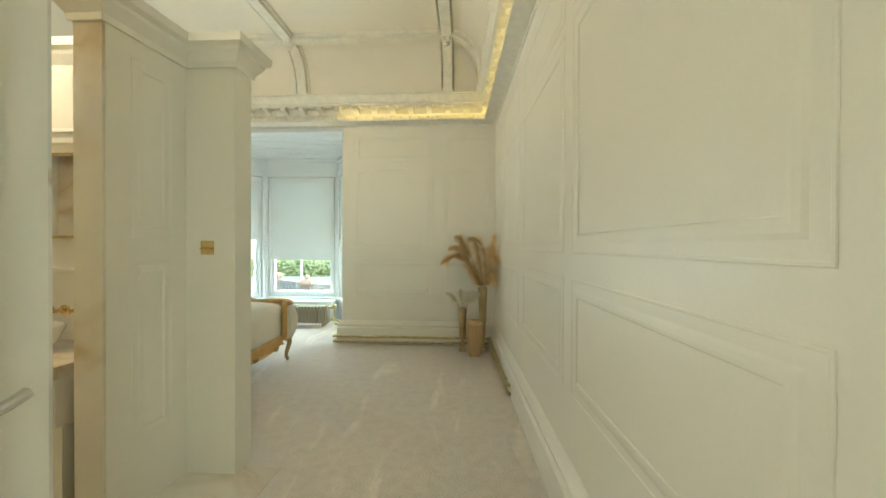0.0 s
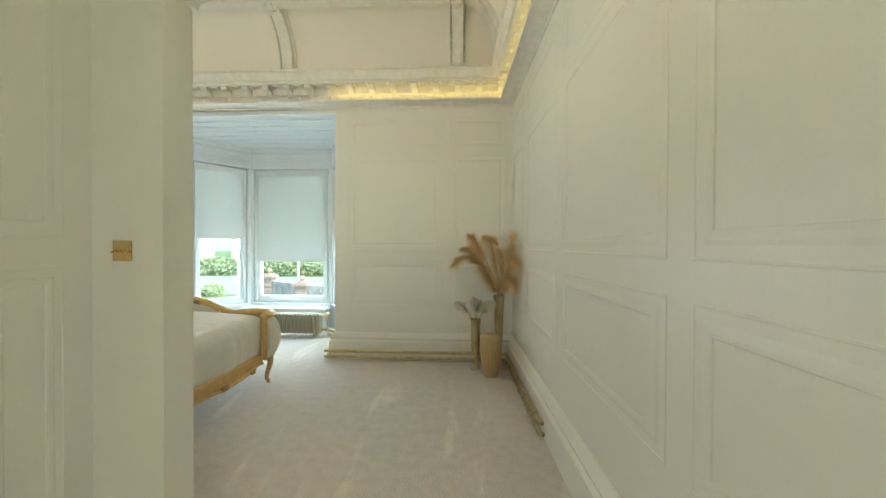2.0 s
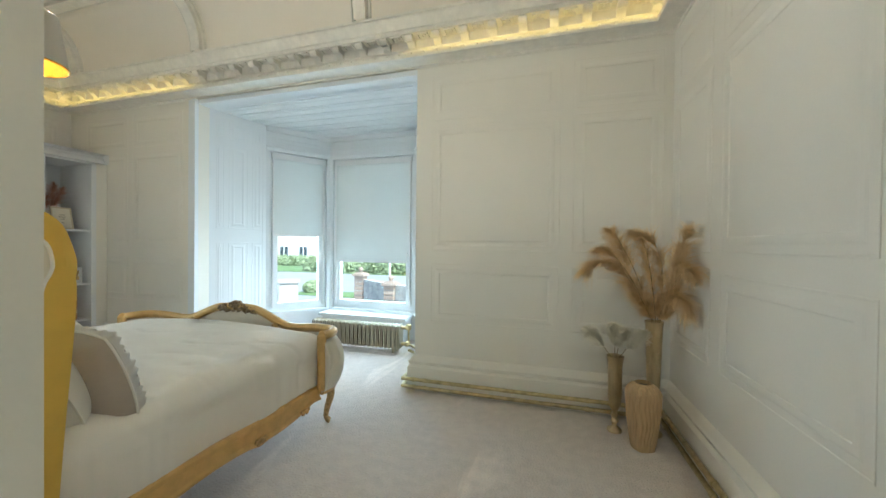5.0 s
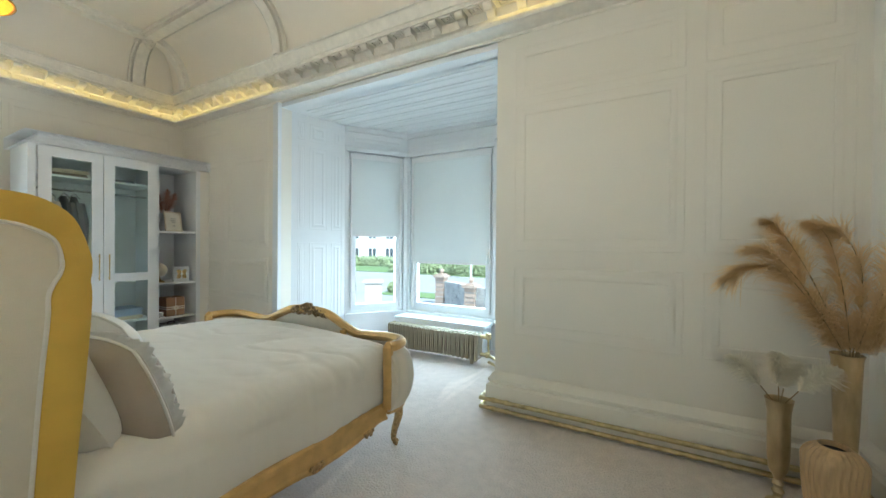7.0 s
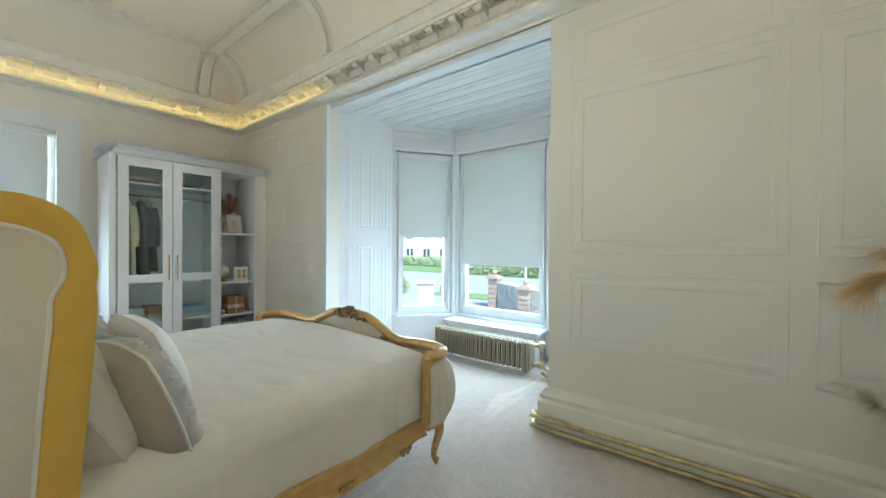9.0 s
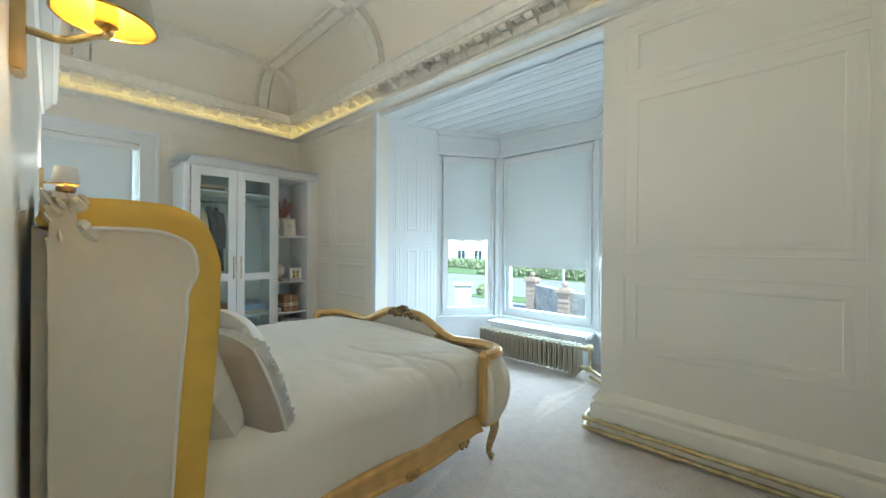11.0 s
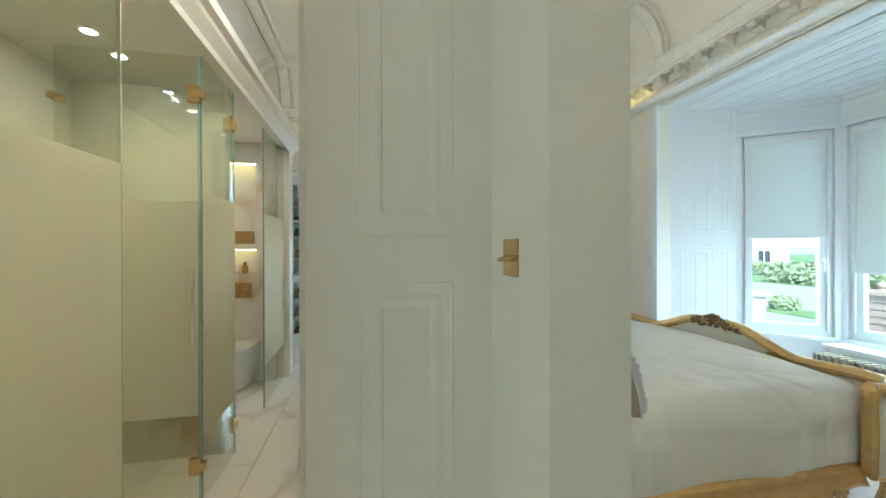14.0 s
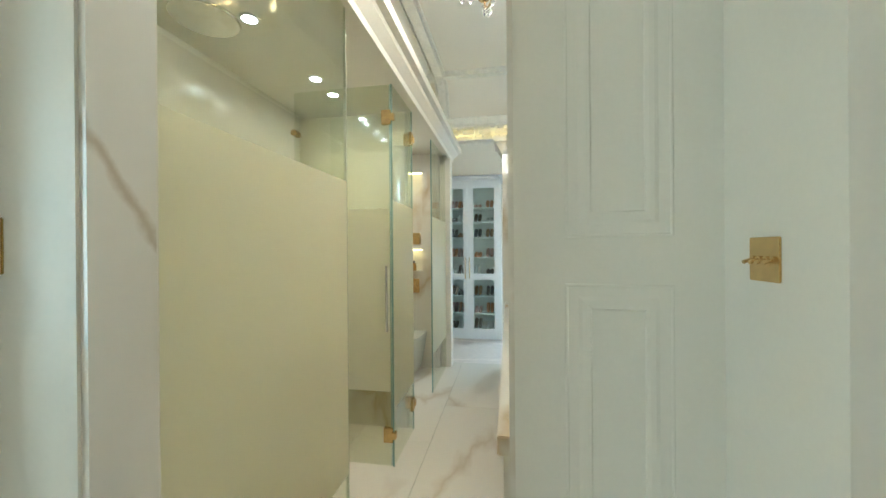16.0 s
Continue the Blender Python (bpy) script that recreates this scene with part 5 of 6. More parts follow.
def long_plume(bm, axis, strands, seed, hair):
    """A one-sided pampas head: fine hairs leave the arching stem and hang."""
    r = random.Random(seed)
    n = len(axis) - 1
    lean = Vector((axis[-1].x - axis[0].x, axis[-1].y - axis[0].y, 0)) + Vector((0.0, -0.02, 0))
    lean.normalize()
    tufts = [r.random() for _ in range(46)]
    for k in range(strands):
        t = min(0.999, max(0.02, tufts[k % 46] + r.gauss(0, 0.012)))
        p = axis[int(t * n)].lerp(axis[int(t * n) + 1], t * n - int(t * n))
        d = (axis[int(t * n) + 1] - axis[int(t * n)]).normalized()
        a = r.gauss(0, 1)
        out = (lean * r.choice((1, 1, -0.8)) + Vector((r.uniform(-1, 1), r.uniform(-1, 1), r.uniform(-0.4, 0.2))) * 0.75).normalized()
        L = hair * (0.45 + 0.75 * math.sin(math.pi * min(1, t * 0.85 + 0.1))) * r.uniform(0.55, 1.25)
        c = (d * 0.9 + out * r.uniform(0.15, 0.65)).normalized()
        q = c.cross(Vector((r.random(), r.random(), r.random() + 0.1))).normalized() * (0.0009 + 0.0007 * r.random())
        down = r.uniform(0.2, 0.75)
        pts = [p + c * L * u + Vector((0, 0, -down * L * u * u)) + out * (0.16 * L * u * u) for u in (0, 0.4, 0.72, 1.0)]
        row = [(bm.verts.new(w - q * s), bm.verts.new(w + q * s)) for w, s in zip(pts[:3], (0.7, 1.0, 0.8))]
        tip = bm.verts.new(pts[3])
        for (a0, a1), (b0, b1) in zip(row, row[1:]):
            bm.faces.new((a0, a1, b1, b0))
        bm.faces.new((row[2][0], row[2][1], tip))


PAMPAS = frost_mat("dried_pampas", (0.90, 0.70, 0.40), 0.45)
PALEP = frost_mat("cream_pampas", (0.94, 0.89, 0.76), 0.45)
STEMM = mat("dry_stem", (0.34, 0.25, 0.13), 0.8, bump=0)
PINKP = mat("dusky_pink_grass", (0.52, 0.26, 0.18), 0.9, var=0.2, scale=20, bump=0)
v = thing("dried_flowers", "dusky pink dried grass in a small white pot", "dried flowers", (WF - 0.32, YS - 0.02, 1.485))
bm = bmesh.new()
lathe(bm, ((0.03, 0), (0.045, 0.02), (0.05, 0.08), (0.035, 0.14), (0.03, 0.16)), (0, 0, 0), 16)
part("pot", bm, GLOSSW, v)
bm = bmesh.new()
for k, (y, z) in enumerate(((-0.08, 0.53), (0.03, 0.56), (0.11, 0.53))):
    plume(bm, (0, y * 0.3, 0.24), (0.0, y, z), 0.18, 520, k, 0.075, 0.01)
part("grass", bm, PINKP, v)
v = thing("table_lamp", "small cream globe lamp on a brass foot", "lamp", (WF - 0.16, YS - 0.14, 0.835))
bm = bmesh.new()
lathe(bm, ((0.06, 0), (0.06, 0.012), (0.02, 0.03), (0.012, 0.06), (0.012, 0.08)), (0, 0, 0), 18)
part("foot", bm, BRASS, v)
bm = bmesh.new()
lathe(bm, [(0.02, 0.075)] + [(0.088 * math.sin(a), 0.155 - 0.088 * math.cos(a)) for a in (0.4 + k * 0.25 for k in range(10))] + [(0.02, 0.245)], (0, 0, 0), 24)
part("globe", bm, mat("cream_ceramic", (0.72, 0.63, 0.47), 0.3), v)
v = thing("box_frame", "white box frame with a gold butterfly", "picture frame", (WF - 0.12, YS + 0.09, 0.835), group="shelf frames")
part("frame", boxes((-0.02, -0.09, 0, 0.02, 0.09, 0.19), bevel=0.003), GLOSSW, v)
bm = bmesh.new()
for sy, sz in ((1, 1), (-1, 1), (1, -1), (-1, -1)):
    blob(bm, (0.021, sy * 0.03, 0.097 + sz * 0.028), (0.003, 0.026, 0.03))
    blob(bm, (0.021, sy * 0.045, 0.097 + sz * 0.045), (0.003, 0.015, 0.014))
part("gold_motif", bm, BRASS, v, "gold leaf motif")
v = thing("gift_box", "brown kraft box tied with cream ribbon", "box", (WF - 0.16, YS + 0.0, 0.40))
KRAFT = mat("kraft_card", (0.30, 0.17, 0.09), 0.8, var=0.1, scale=10, fine=120)
part("box_body", boxes((-0.1, -0.1, 0, 0.1, 0.11, 0.235), bevel=0.003), KRAFT, v)
part("ribbon", boxes((-0.102, -0.102, 0.11, 0.102, 0.112, 0.122), (-0.102, -0.102, 0.085, 0.102, 0.112, 0.097), (-0.102, 0.0, -0.0, 0.102, 0.008, 0.237)), CARD, v, smooth=False)
bm = bmesh.new()
for k in range(6):
    a = k * math.tau / 6
    blob(bm, (0.106, 0.004 + 0.02 * math.cos(a), 0.103 + 0.02 * math.sin(a)), (0.005, 0.013, 0.011), seg=6, rings=4)
part("bow", bm, CARD, v)
v = thing("candle", "small white jar candle on the shelf", "candle", (WF - 0.1, YS - 0.15, 0.40))
bm = bmesh.new()
lathe(bm, ((0.028, 0), (0.03, 0.004), (0.03, 0.06), (0.026, 0.064)), (0, 0, 0), 16)
part("jar", bm, GLOSSW, v)
FLORAL = mat("floral_print", (0.42, 0.41, 0.40), 0.6, var=0.95, scale=26, fine=55, bump=0.0)
v = thing("storage_box", "grey and white floral storage box with a lid", "box", (WF - 0.17, YS + 0.0, 0.04))
part("box_body", boxes((-0.12, -0.13, 0, 0.12, 0.13, 0.20), bevel=0.003), FLORAL, v)
part("lid", boxes((-0.124, -0.134, 0.20, 0.124, 0.134, 0.25), bevel=0.003), FLORAL, v)
bm = bmesh.new()
tube(bm, smoothline([(0.0, -0.04, 0.25), (0.0, -0.03, 0.275), (0.0, 0.03, 0.275), (0.0, 0.04, 0.25)], 4), 0.005, 6)
part("handle", bm, DARK, v)
part("bottom_shelf", boxes((WB + 0.02, 4.50, 0.015, -0.03, WY1 - 0.05, 0.04)), GLOSSW, ward)

# ---- radiator in the bay ----
RADM = mat("radiator_paint", (0.36, 0.32, 0.23), 0.42, 0.35, var=0.12, scale=12, fine=90, bump=0.05)
rad = thing("radiator", "low bronze column radiator under the bay window", "radiator", (-3.46, 6.0, 0))


def fin_mesh():
    bm = bmesh.new()
    box(bm, -0.0205, 0.0, 0.045, 0.0205, 0.165, 0.345, bevel=0.015)
    tube(bm, [(-0.03, 0.08, 0.31), (0.03, 0.08, 0.31)], 0.02, 8)
    tube(bm, [(-0.03, 0.08, 0.11), (0.03, 0.08, 0.11)], 0.02, 8)
    me = bpy.data.meshes.new("fin")
    bmesh.ops.recalc_face_normals(bm, faces=bm.faces)
    bm.to_mesh(me)
    bm.free()
    me.materials.append(RADM)
    smooth_by_angle(me)
    return me


FIN = fin_mesh()
for k in range(22):
    ob = new("fin", FIN)
    ob.parent = rad
    ob.location = (0.03 + k * 0.0575, 0, 0)
for x in (0.09, 1.18):
    for y in (0.02, 0.115):
        part("foot", boxes((x - 0.02, y, 0, x + 0.02, y + 0.03, 0.06)), RADM, rad, smooth=False)
bm = bmesh.new()
tube(bm, [(1.27, 0.08, 0.31), (1.34, 0.08, 0.31)], 0.022, 10)
lathe(bm, ((0.03, 0), (0.034, 0.01), (0.034, 0.06), (0.02, 0.07)), (1.36, 0.08, 0.29), 14)
tube(bm, [(1.36, 0.08, 0.30), (1.36, 0.08, 0.20), (1.37, 0.08, 0.11)], 0.012, 8)
part("valve", bm, PIPE, rad, "brass radiator valve")
bm = bmesh.new()
tube(bm, [(1.27, 0.08, 0.11), (1.36, 0.08, 0.11)], 0.022, 10)
lathe(bm, ((0.025, 0), (0.03, 0.01), (0.03, 0.05), (0.015, 0.06)), (1.35, 0.08, 0.085), 14)
part("lockshield", bm, PIPE, rad, "brass lockshield valve")
# ledge under the centre window
part("sill_ledge", boxes((-3.60, 6.36, 0.325, -2.26, 6.68, 0.36)), BAYPAINT, bay, smooth=False)
part("sill_apron", boxes((-3.56, 6.40, 0.0, -2.30, 6.66, 0.325)), BAYPAINT, bay, smooth=False)

# ---- heating pipes along the baseboard ----
pipes = thing("heating_pipes", "pair of brass heating pipes along the baseboard", "pipes")
for k, (z, gap) in enumerate(((0.036, 0.085), (0.104, 0.085))):
    g = gap
    end = 3.35 - (0.0 if k else 0.03)
    pts = [(_e(end) - 0.062, end, z), (_e(end) - g, end + 0.05, z), (_e(3.6) - g, 3.6, z), (_e(4.93) - g, 4.93, z), (_e(5.0) - g - 0.02, 4.985, z), (_e(5.0) - g - 0.10, 5.003, z), (-0.5, 5.003, z), (-1.62, 5.003, z), (-1.70, 5.015, z), (-1.728, 5.06, z), (-1.728, 5.14, z), (-1.80, 5.62, z), (-1.90, 5.9, z), (-2.06, 6.06, z), (-2.10, 6.08, z)]
    bm = bmesh.new()
    tube(bm, smoothline(pts, 5), 0.0165, 10)
    p = part("pipe", bm, PIPE, pipes)
    for (x, y, dx, dy) in ((-0.12, 5.003, 1, 0), (-1.50, 5.003, 1, 0), (-1.61, 5.003, 1, 0), (_e(4.86) - g, 4.86, 0, 1), (_e(4.1) - g, 4.1, 0, 1), (_e(3.5) - g, 3.5, 0, 1)):
        bm = bmesh.new()
        tube(bm, [(x - dx * 0.014, y - dy * 0.014, z), (x + dx * 0.014, y + dy * 0.014, z)], 0.0205, 10)
        part("collar", bm, PIPE, p)

# ---- vases with pampas in the corner ----
VBR = gold_mat("vase_brass", (0.66, 0.52, 0.30), 0.36, (5, 5, 1.5), 0.6)
v = thing("tall_vase", "tall flared bronze vase with brown pampas grass", "vase", (0.30, 4.80, 0))
bm = bmesh.new()
lathe(bm, [(r * 0.86, z) for r, z in ((0.07, 0), (0.074, 0.01), (0.07, 0.02), (0.036, 0.045), (0.024, 0.07), (0.036, 0.10), (0.04, 0.15), (0.054, 0.45), (0.066, 0.785), (0.073, 0.81), (0.070, 0.812), (0.062, 0.78), (0.04, 0.4))], (0, 0, 0), 28)
part("body", bm, VBR, v)
# each plume: its line from the rim to the tip
PLUMES = (((-0.02, -0.02, 0.82), (-0.10, -0.04, 0.98), (-0.24, -0.05, 1.19), (-0.36, -0.05, 1.235), (-0.45, -0.05, 1.19)),
          ((-0.02, -0.01, 0.82), (-0.09, -0.03, 0.98), (-0.19, -0.05, 1.16), (-0.28, -0.06, 1.28), (-0.34, -0.06, 1.32)),
          ((-0.01, -0.01, 0.82), (-0.07, -0.02, 1.00), (-0.15, -0.03, 1.20), (-0.23, -0.04, 1.36), (-0.285, -0.05, 1.45)),
          ((0.00, -0.03, 0.82), (-0.02, -0.05, 1.00), (-0.05, -0.06, 1.20), (-0.09, -0.06, 1.37), (-0.145, -0.06, 1.45)),
          ((0.02, 0.00, 0.82), (0.04, -0.02, 1.02), (0.03, -0.03, 1.24), (-0.03, -0.04, 1.39), (-0.11, -0.05, 1.44)),
          ((0.03, -0.02, 0.82), (0.06, -0.07, 1.00), (0.085, -0.14, 1.20), (0.105, -0.21, 1.36), (0.115, -0.28, 1.46)),
          ((0.02, -0.03, 0.82), (0.05, -0.06, 0.98), (0.075, -0.10, 1.12), (0.095, -0.14, 1.26), (0.10, -0.18, 1.34)),
          ((0.03, -0.03, 0.82), (0.06, -0.08, 0.98), (0.09, -0.16, 1.12), (0.11, -0.25, 1.20), (0.12, -0.33, 1.19)),
          ((0.03, -0.03, 0.82), (0.06, -0.06, 0.92), (0.09, -0.12, 1.00), (0.11, -0.20, 1.01), (0.12, -0.27, 0.96)))
for k, line in enumerate(PLUMES):
    axis = smoothline(line, 5)
    bm = bmesh.new()
    tube(bm, [(0, 0, 0.3)] + axis, [0.003] * 12 + [0.0018] * (len(axis) - 11), 5)
    part("stem", bm, STEMM, v)
    bm = bmesh.new()
    long_plume(bm, axis, 1700 if k not in (3, 6) else 1200, 20 + k, 0.15 if k not in (3, 6) else 0.115)
    part("plume", bm, PAMPAS, v, "feathery brown plume")
v = thing("small_vase", "small bronze goblet vase with cream pampas grass", "vase", (0.045, 4.77, 0))
bm = bmesh.new()
lathe(bm, [(r * 0.8, z) for r, z in ((0.062, 0), (0.066, 0.008), (0.06, 0.02), (0.03, 0.035), (0.022, 0.05), (0.034, 0.075), (0.022, 0.095), (0.032, 0.115), (0.02, 0.135), (0.03, 0.155), (0.05, 0.19), (0.058, 0.26), (0.060, 0.48), (0.072, 0.545), (0.075, 0.55), (0.07, 0.547), (0.055, 0.48), (0.05, 0.25))], (0, 0, 0), 28)
part("body", bm, VBR, v)
for k, (x, y, z) in enumerate(((-0.19, -0.02, 0.76), (-0.02, -0.05, 0.80), (0.16, -0.08, 0.78), (0.05, 0.03, 0.75))):
    tip, root = Vector((x, y, z)), Vector((x * 0.15, y * 0.15, 0.54))
    st = root + (tip - root) * 0.3
    bm = bmesh.new()
    tube(bm, [(0, 0, 0.3), root, st], 0.003, 5)
    part("stem", bm, STEMM, v)
    bm = bmesh.new()
    plume(bm, st, tip, 0.17, 1100, 40 + k, 0.07, 0.02)
    part("plume", bm, PALEP, v, "feathery cream plume")
WOODV = gold_mat("carved_gold_wood", (0.60, 0.42, 0.22), 0.5, (26, 26, 2.0), 0.8)
WOODV.node_tree.nodes["Principled BSDF"].inputs["Metallic"].default_value = 0.25
v = thing("carved_vase", "squared golden wood vase with carved wavy grooves", "vase", (0.19, 4.58, 0), 22)
bm = bmesh.new()
rings = []
for k in range(41):
    t = k / 40
    z = 0.43 * t
    w = (0.070 + 0.034 * math.sin(min(1, t / 0.86) * math.pi / 2)) if t < 0.86 else (0.104 - 0.040 * ((t - 0.86) / 0.14) ** 2.2)
    w *= 0.94
    ring = []
    for i in range(96):
        a = math.tau * i / 96
        c, s = math.cos(a), math.sin(a)
        n = (abs(c) ** 5 + abs(s) ** 5) ** (-1 / 5)
        n = n * 0.55 + 0.45
        g = 0.0024 * math.sin(a * 24 + 1.6 * math.sin(z * 26)) * min(1, t * 8)
        ring.append(bm.verts.new(((w * n + g) * c, (w * n + g) * s, z)))
    rings.append(ring)
for zz, w in ((0.433, 0.058), (0.438, 0.054), (0.436, 0.049), (0.40, 0.047)):
    rings.append([bm.verts.new((w * math.cos(math.tau * i / 96), w * math.sin(math.tau * i / 96), zz)) for i in range(96)])
for r, s in zip(rings, rings[1:]):
    for i in range(96):
        bm.faces.new((r[i], r[(i + 1) % 96], s[(i + 1) % 96], s[i]))
bm.faces.new(rings[0])
part("body", bm, WOODV, v)
# flat near-black disc: the hollow's shade put in as colour
bm = bmesh.new()
lathe(bm, ((0.0468, 0.415), (0.001, 0.416)), (0, 0, 0), 24)
part("inside", bm, DARK, v, "flat dark disc standing for shade in the mouth")

# ---- switches, entrance door ----
def switch_plate(label, m, w, h, n):
    s = thing("light_switch", label, "switch", group="brass switches")
    s.matrix_world = m
    part("plate", boxes((-w / 2, -0.004, -h / 2, w / 2, 0.0, h / 2), bevel=0.0015), BRASS, s)
    for k in range(n):
        bm = bmesh.new()
        x = (k - (n - 1) / 2) * 0.018
        tube(bm, [(x, -0.003, 0), (x, -0.008, 0)], 0.006, 10)
        tube(bm, [(x, -0.006, 0), (x, -0.022, -0.006)], [0.0028, 0.004], 8)
        part("toggle", bm, BRASS, s)


switch_plate("square brass switch plate with toggles on the partition", pose(-1.4365, 2.12, 1.327), 0.081, 0.081, 4)
switch_plate("square brass switch plate with toggles by the shower", pose(-1.114, 0.85, 1.36, 0, 0, 90), 0.088, 0.088, 2)
dr = thing("door", "white panelled entrance door standing open", "door", (-1.052, 0.0, 0))
part("leaf", boxes((-0.02, 0.0, 0.008, 0.02, 0.82, 2.04)), GLOSSW, dr)
bm = bmesh.new()
lathe(bm, ((0.026, 0), (0.026, 0.008), (0.012, 0.012), (0.010, 0.045)), (0.02, 0.735, 0.985), 16, pose(0, 0, 0, 0, 90, 0))
tube(bm, smoothline([(0.062, 0.735, 0.985), (0.075, 0.78, 0.968), (0.078, 0.83, 0.975), (0.078, 0.87, 0.99)], 5), [0.013] * 8 + [0.014] * 8, 10)
part("lever_handle", bm, STEEL, dr, "satin steel lever handle")

# ---- bathroom glass ----
def hinge(parent, x, y, z, rz):
    """A brass clamp on the glass, with a knuckle."""
    bm = boxes((-0.03, -0.014, -0.045, 0.03, 0.014, 0.045), bevel=0.003)
    box(bm, 0.02, -0.018, -0.022, 0.05, 0.018, 0.022, bevel=0.003)
    ob = part("hinge", bm, BRASS, parent, "polished brass hinge")
    ob.location, ob.rotation_euler = (x, y, z), (0, 0, radians(rz))


FZ0, FZ1 = 0.36, 1.65


def glass_screen(name, label, x0, x1, z0, z1, y=CG):
    g = thing(name, label, "shower screen", group="shower screens")
    p = part("pane", boxes((x0, y - 0.005, z0, x1, y + 0.005, z1)), GREENGLASS, g, smooth=False)
    p.visible_shadow = False
    part("etched_band", boxes((x0 + 0.002, y + 0.0055, FZ0, x1 - 0.002, y + 0.0075, FZ1)), FROST, g, "pale green etched band", smooth=False)
    return g


first = glass_screen("shower_screen", "fixed glass shower screen with an etched band", -2.20, -1.246, 0.004, 2.42)
b2 = glass_screen("shower_screen", "narrow fixed glass screen with brass hinges", -3.335, -2.86, 0.004, 2.37)
third = glass_screen("shower_screen", "fixed glass screen with an etched band by the dressing room", -4.79, -4.04, 0.004, 2.37)
for z in (0.20, 2.165):
    hinge(b2, -3.315, CG, z, 180)
dg = thing("shower_door", "hinged glass shower door standing open, brass hinges", "shower door")
p = part("pane", boxes((-2.86, 0.30, 0.012, -2.85, CG - 0.012, 2.365)), GREENGLASS, dg, smooth=False)
p.visible_shadow = False
part("etched_band", boxes((-2.8485, 0.302, 0.47, -2.8465, CG - 0.014, 1.60)), FROST, dg, "pale green etched band", smooth=False)
for z in (0.20, 2.165):
    hinge(dg, -2.855, CG - 0.03, z, 90)
# small brass bracket high on the door's free edge
bm = bmesh.new()
lathe(bm, ((0.02, 0), (0.022, 0.01), (0.018, 0.05), (0.02, 0.055)), (-2.845, 0.33, 2.09), 16, pose(0, 0, 0, 0, 90, 0))
part("knob", bm, BRASS, dg)
# slim chrome upright, 0.4 m tall, just off the glass
bm = bmesh.new()
tube(bm, [(-2.80, CG - 0.02, 0.85), (-2.80, CG - 0.02, 1.25)], 0.008, 8)
part("pull_bar", bm, STEEL, dg, "slim upright chrome bar")
p2g = thing("cubicle_door", "hinged glass cubicle door standing open", "shower door")
p = part("pane", boxes((-3.345, 0.30, 0.012, -3.337, CG - 0.012, 2.365)), GREENGLASS, p2g, smooth=False)
p.visible_shadow = False
for z in (0.20, 2.165):
    hinge(p2g, -3.34, CG - 0.03, z, 90)

EDGE = mat("green_glass_edge", (0.24, 0.36, 0.31), 0.12, var=0.1, bump=0)
SEAL = mat("clear_seal", (0.62, 0.62, 0.52), 0.2, bump=0)
part("polished_edge", boxes((-2.857, CG - 0.012, 0.012, -2.853, CG - 0.008, 2.365)), EDGE, dg, "pale green polished edge", smooth=False)
part("seal_strip", boxes((-2.206, CG - 0.006, 0.004, -2.2005, CG + 0.006, 2.42)), SEAL, first, "clear plastic seal strip", smooth=False)
part("polished_edge", boxes((-2.8595, CG - 0.0055, 0.004, -2.856, CG + 0.0055, 2.37)), EDGE, b2, "pale green polished edge", smooth=False)
part("polished_edge", boxes((-3.338, CG - 0.0055, 0.004, -3.3352, CG + 0.0055, 2.37)), EDGE, b2, "pale green polished edge", smooth=False)
part("polished_edge", boxes((-4.04, CG - 0.0055, 0.004, -4.037, CG + 0.0055, 2.37)), EDGE, third, "pale green polished edge", smooth=False)

# shower head
sh = thing("rain_shower", "round chrome ceiling shower head", "shower", (-1.95, 0.48, 2.42))
bm = bmesh.new()
lathe(bm, ((0.012, 0), (0.012, -0.12), (0.03, -0.13), (0.12, -0.142), (0.125, -0.15), (0.12, -0.155)), (0, 0, 0), 28)
part("rose", bm, STEEL, sh)
# downlights
for x, y in ((-2.19, 0.49), (-2.80, 0.48), (-3.04, 0.475), (-3.70, 0.48), (-4.40, 0.48), (-1.60, 0.48)):
    d = thing("downlight", "small round white ceiling downlight", "downlight", (x, y, 2.42), group="bathroom downlights")
    bm = bmesh.new()
    lathe(bm, ((0.045, 0.0), (0.045, -0.006), (0.034, -0.007), (0.032, -0.002)), (0, 0, 0), 20)
    part("rim", bm, GLOSSW, d)
    bm = bmesh.new()
    lathe(bm, ((0.031, -0.004), (0.001, -0.0045)), (0, 0, 0), 16)
    part("lens", bm, SPOT, d)
    spot = lamp("downlight_lamp", "SPOT", pose(x, y, 2.405), 2.5, (1.0, 0.76, 0.44), radius=0.08).data
    spot.spot_size, spot.spot_blend = radians(140), 1.0

# lit niches over the WC
niche = structure("niche_wall", boxes((-4.835, SOUTH + 0.015, 0.0, -4.74, 0.33, 2.30), (-4.835, 0.33, 0.0, -4.74, 0.50, 1.40), (-4.835, 0.50, 0.0, -4.74, 0.70, 1.10), (-4.835, 0.50, 1.35, -4.74, 0.70, 1.40), (-4.835, 0.70, 0.0, -4.74, 0.89, 2.30), (-4.835, 0.33, 2.22, -4.74, 0.70, 2.30), (-4.835, SOUTH + 0.015, 2.30, -4.74, 0.89, 2.42)), MARBLEW, "cream marble wall with two lit niches", "wall cladding", False)
NLED = lit_mat("niche_led", (1.0, 0.78, 0.30), 2.6)
for y0, y1, z in ((0.34, 0.69, 2.212), (0.51, 0.69, 1.342)):
    tagged(part("niche_light", boxes((-4.765, y0, z - 0.008, -4.745, y1, z)), NLED, smooth=False), "thin warm light strip in a niche", "light strip", "niche lights")
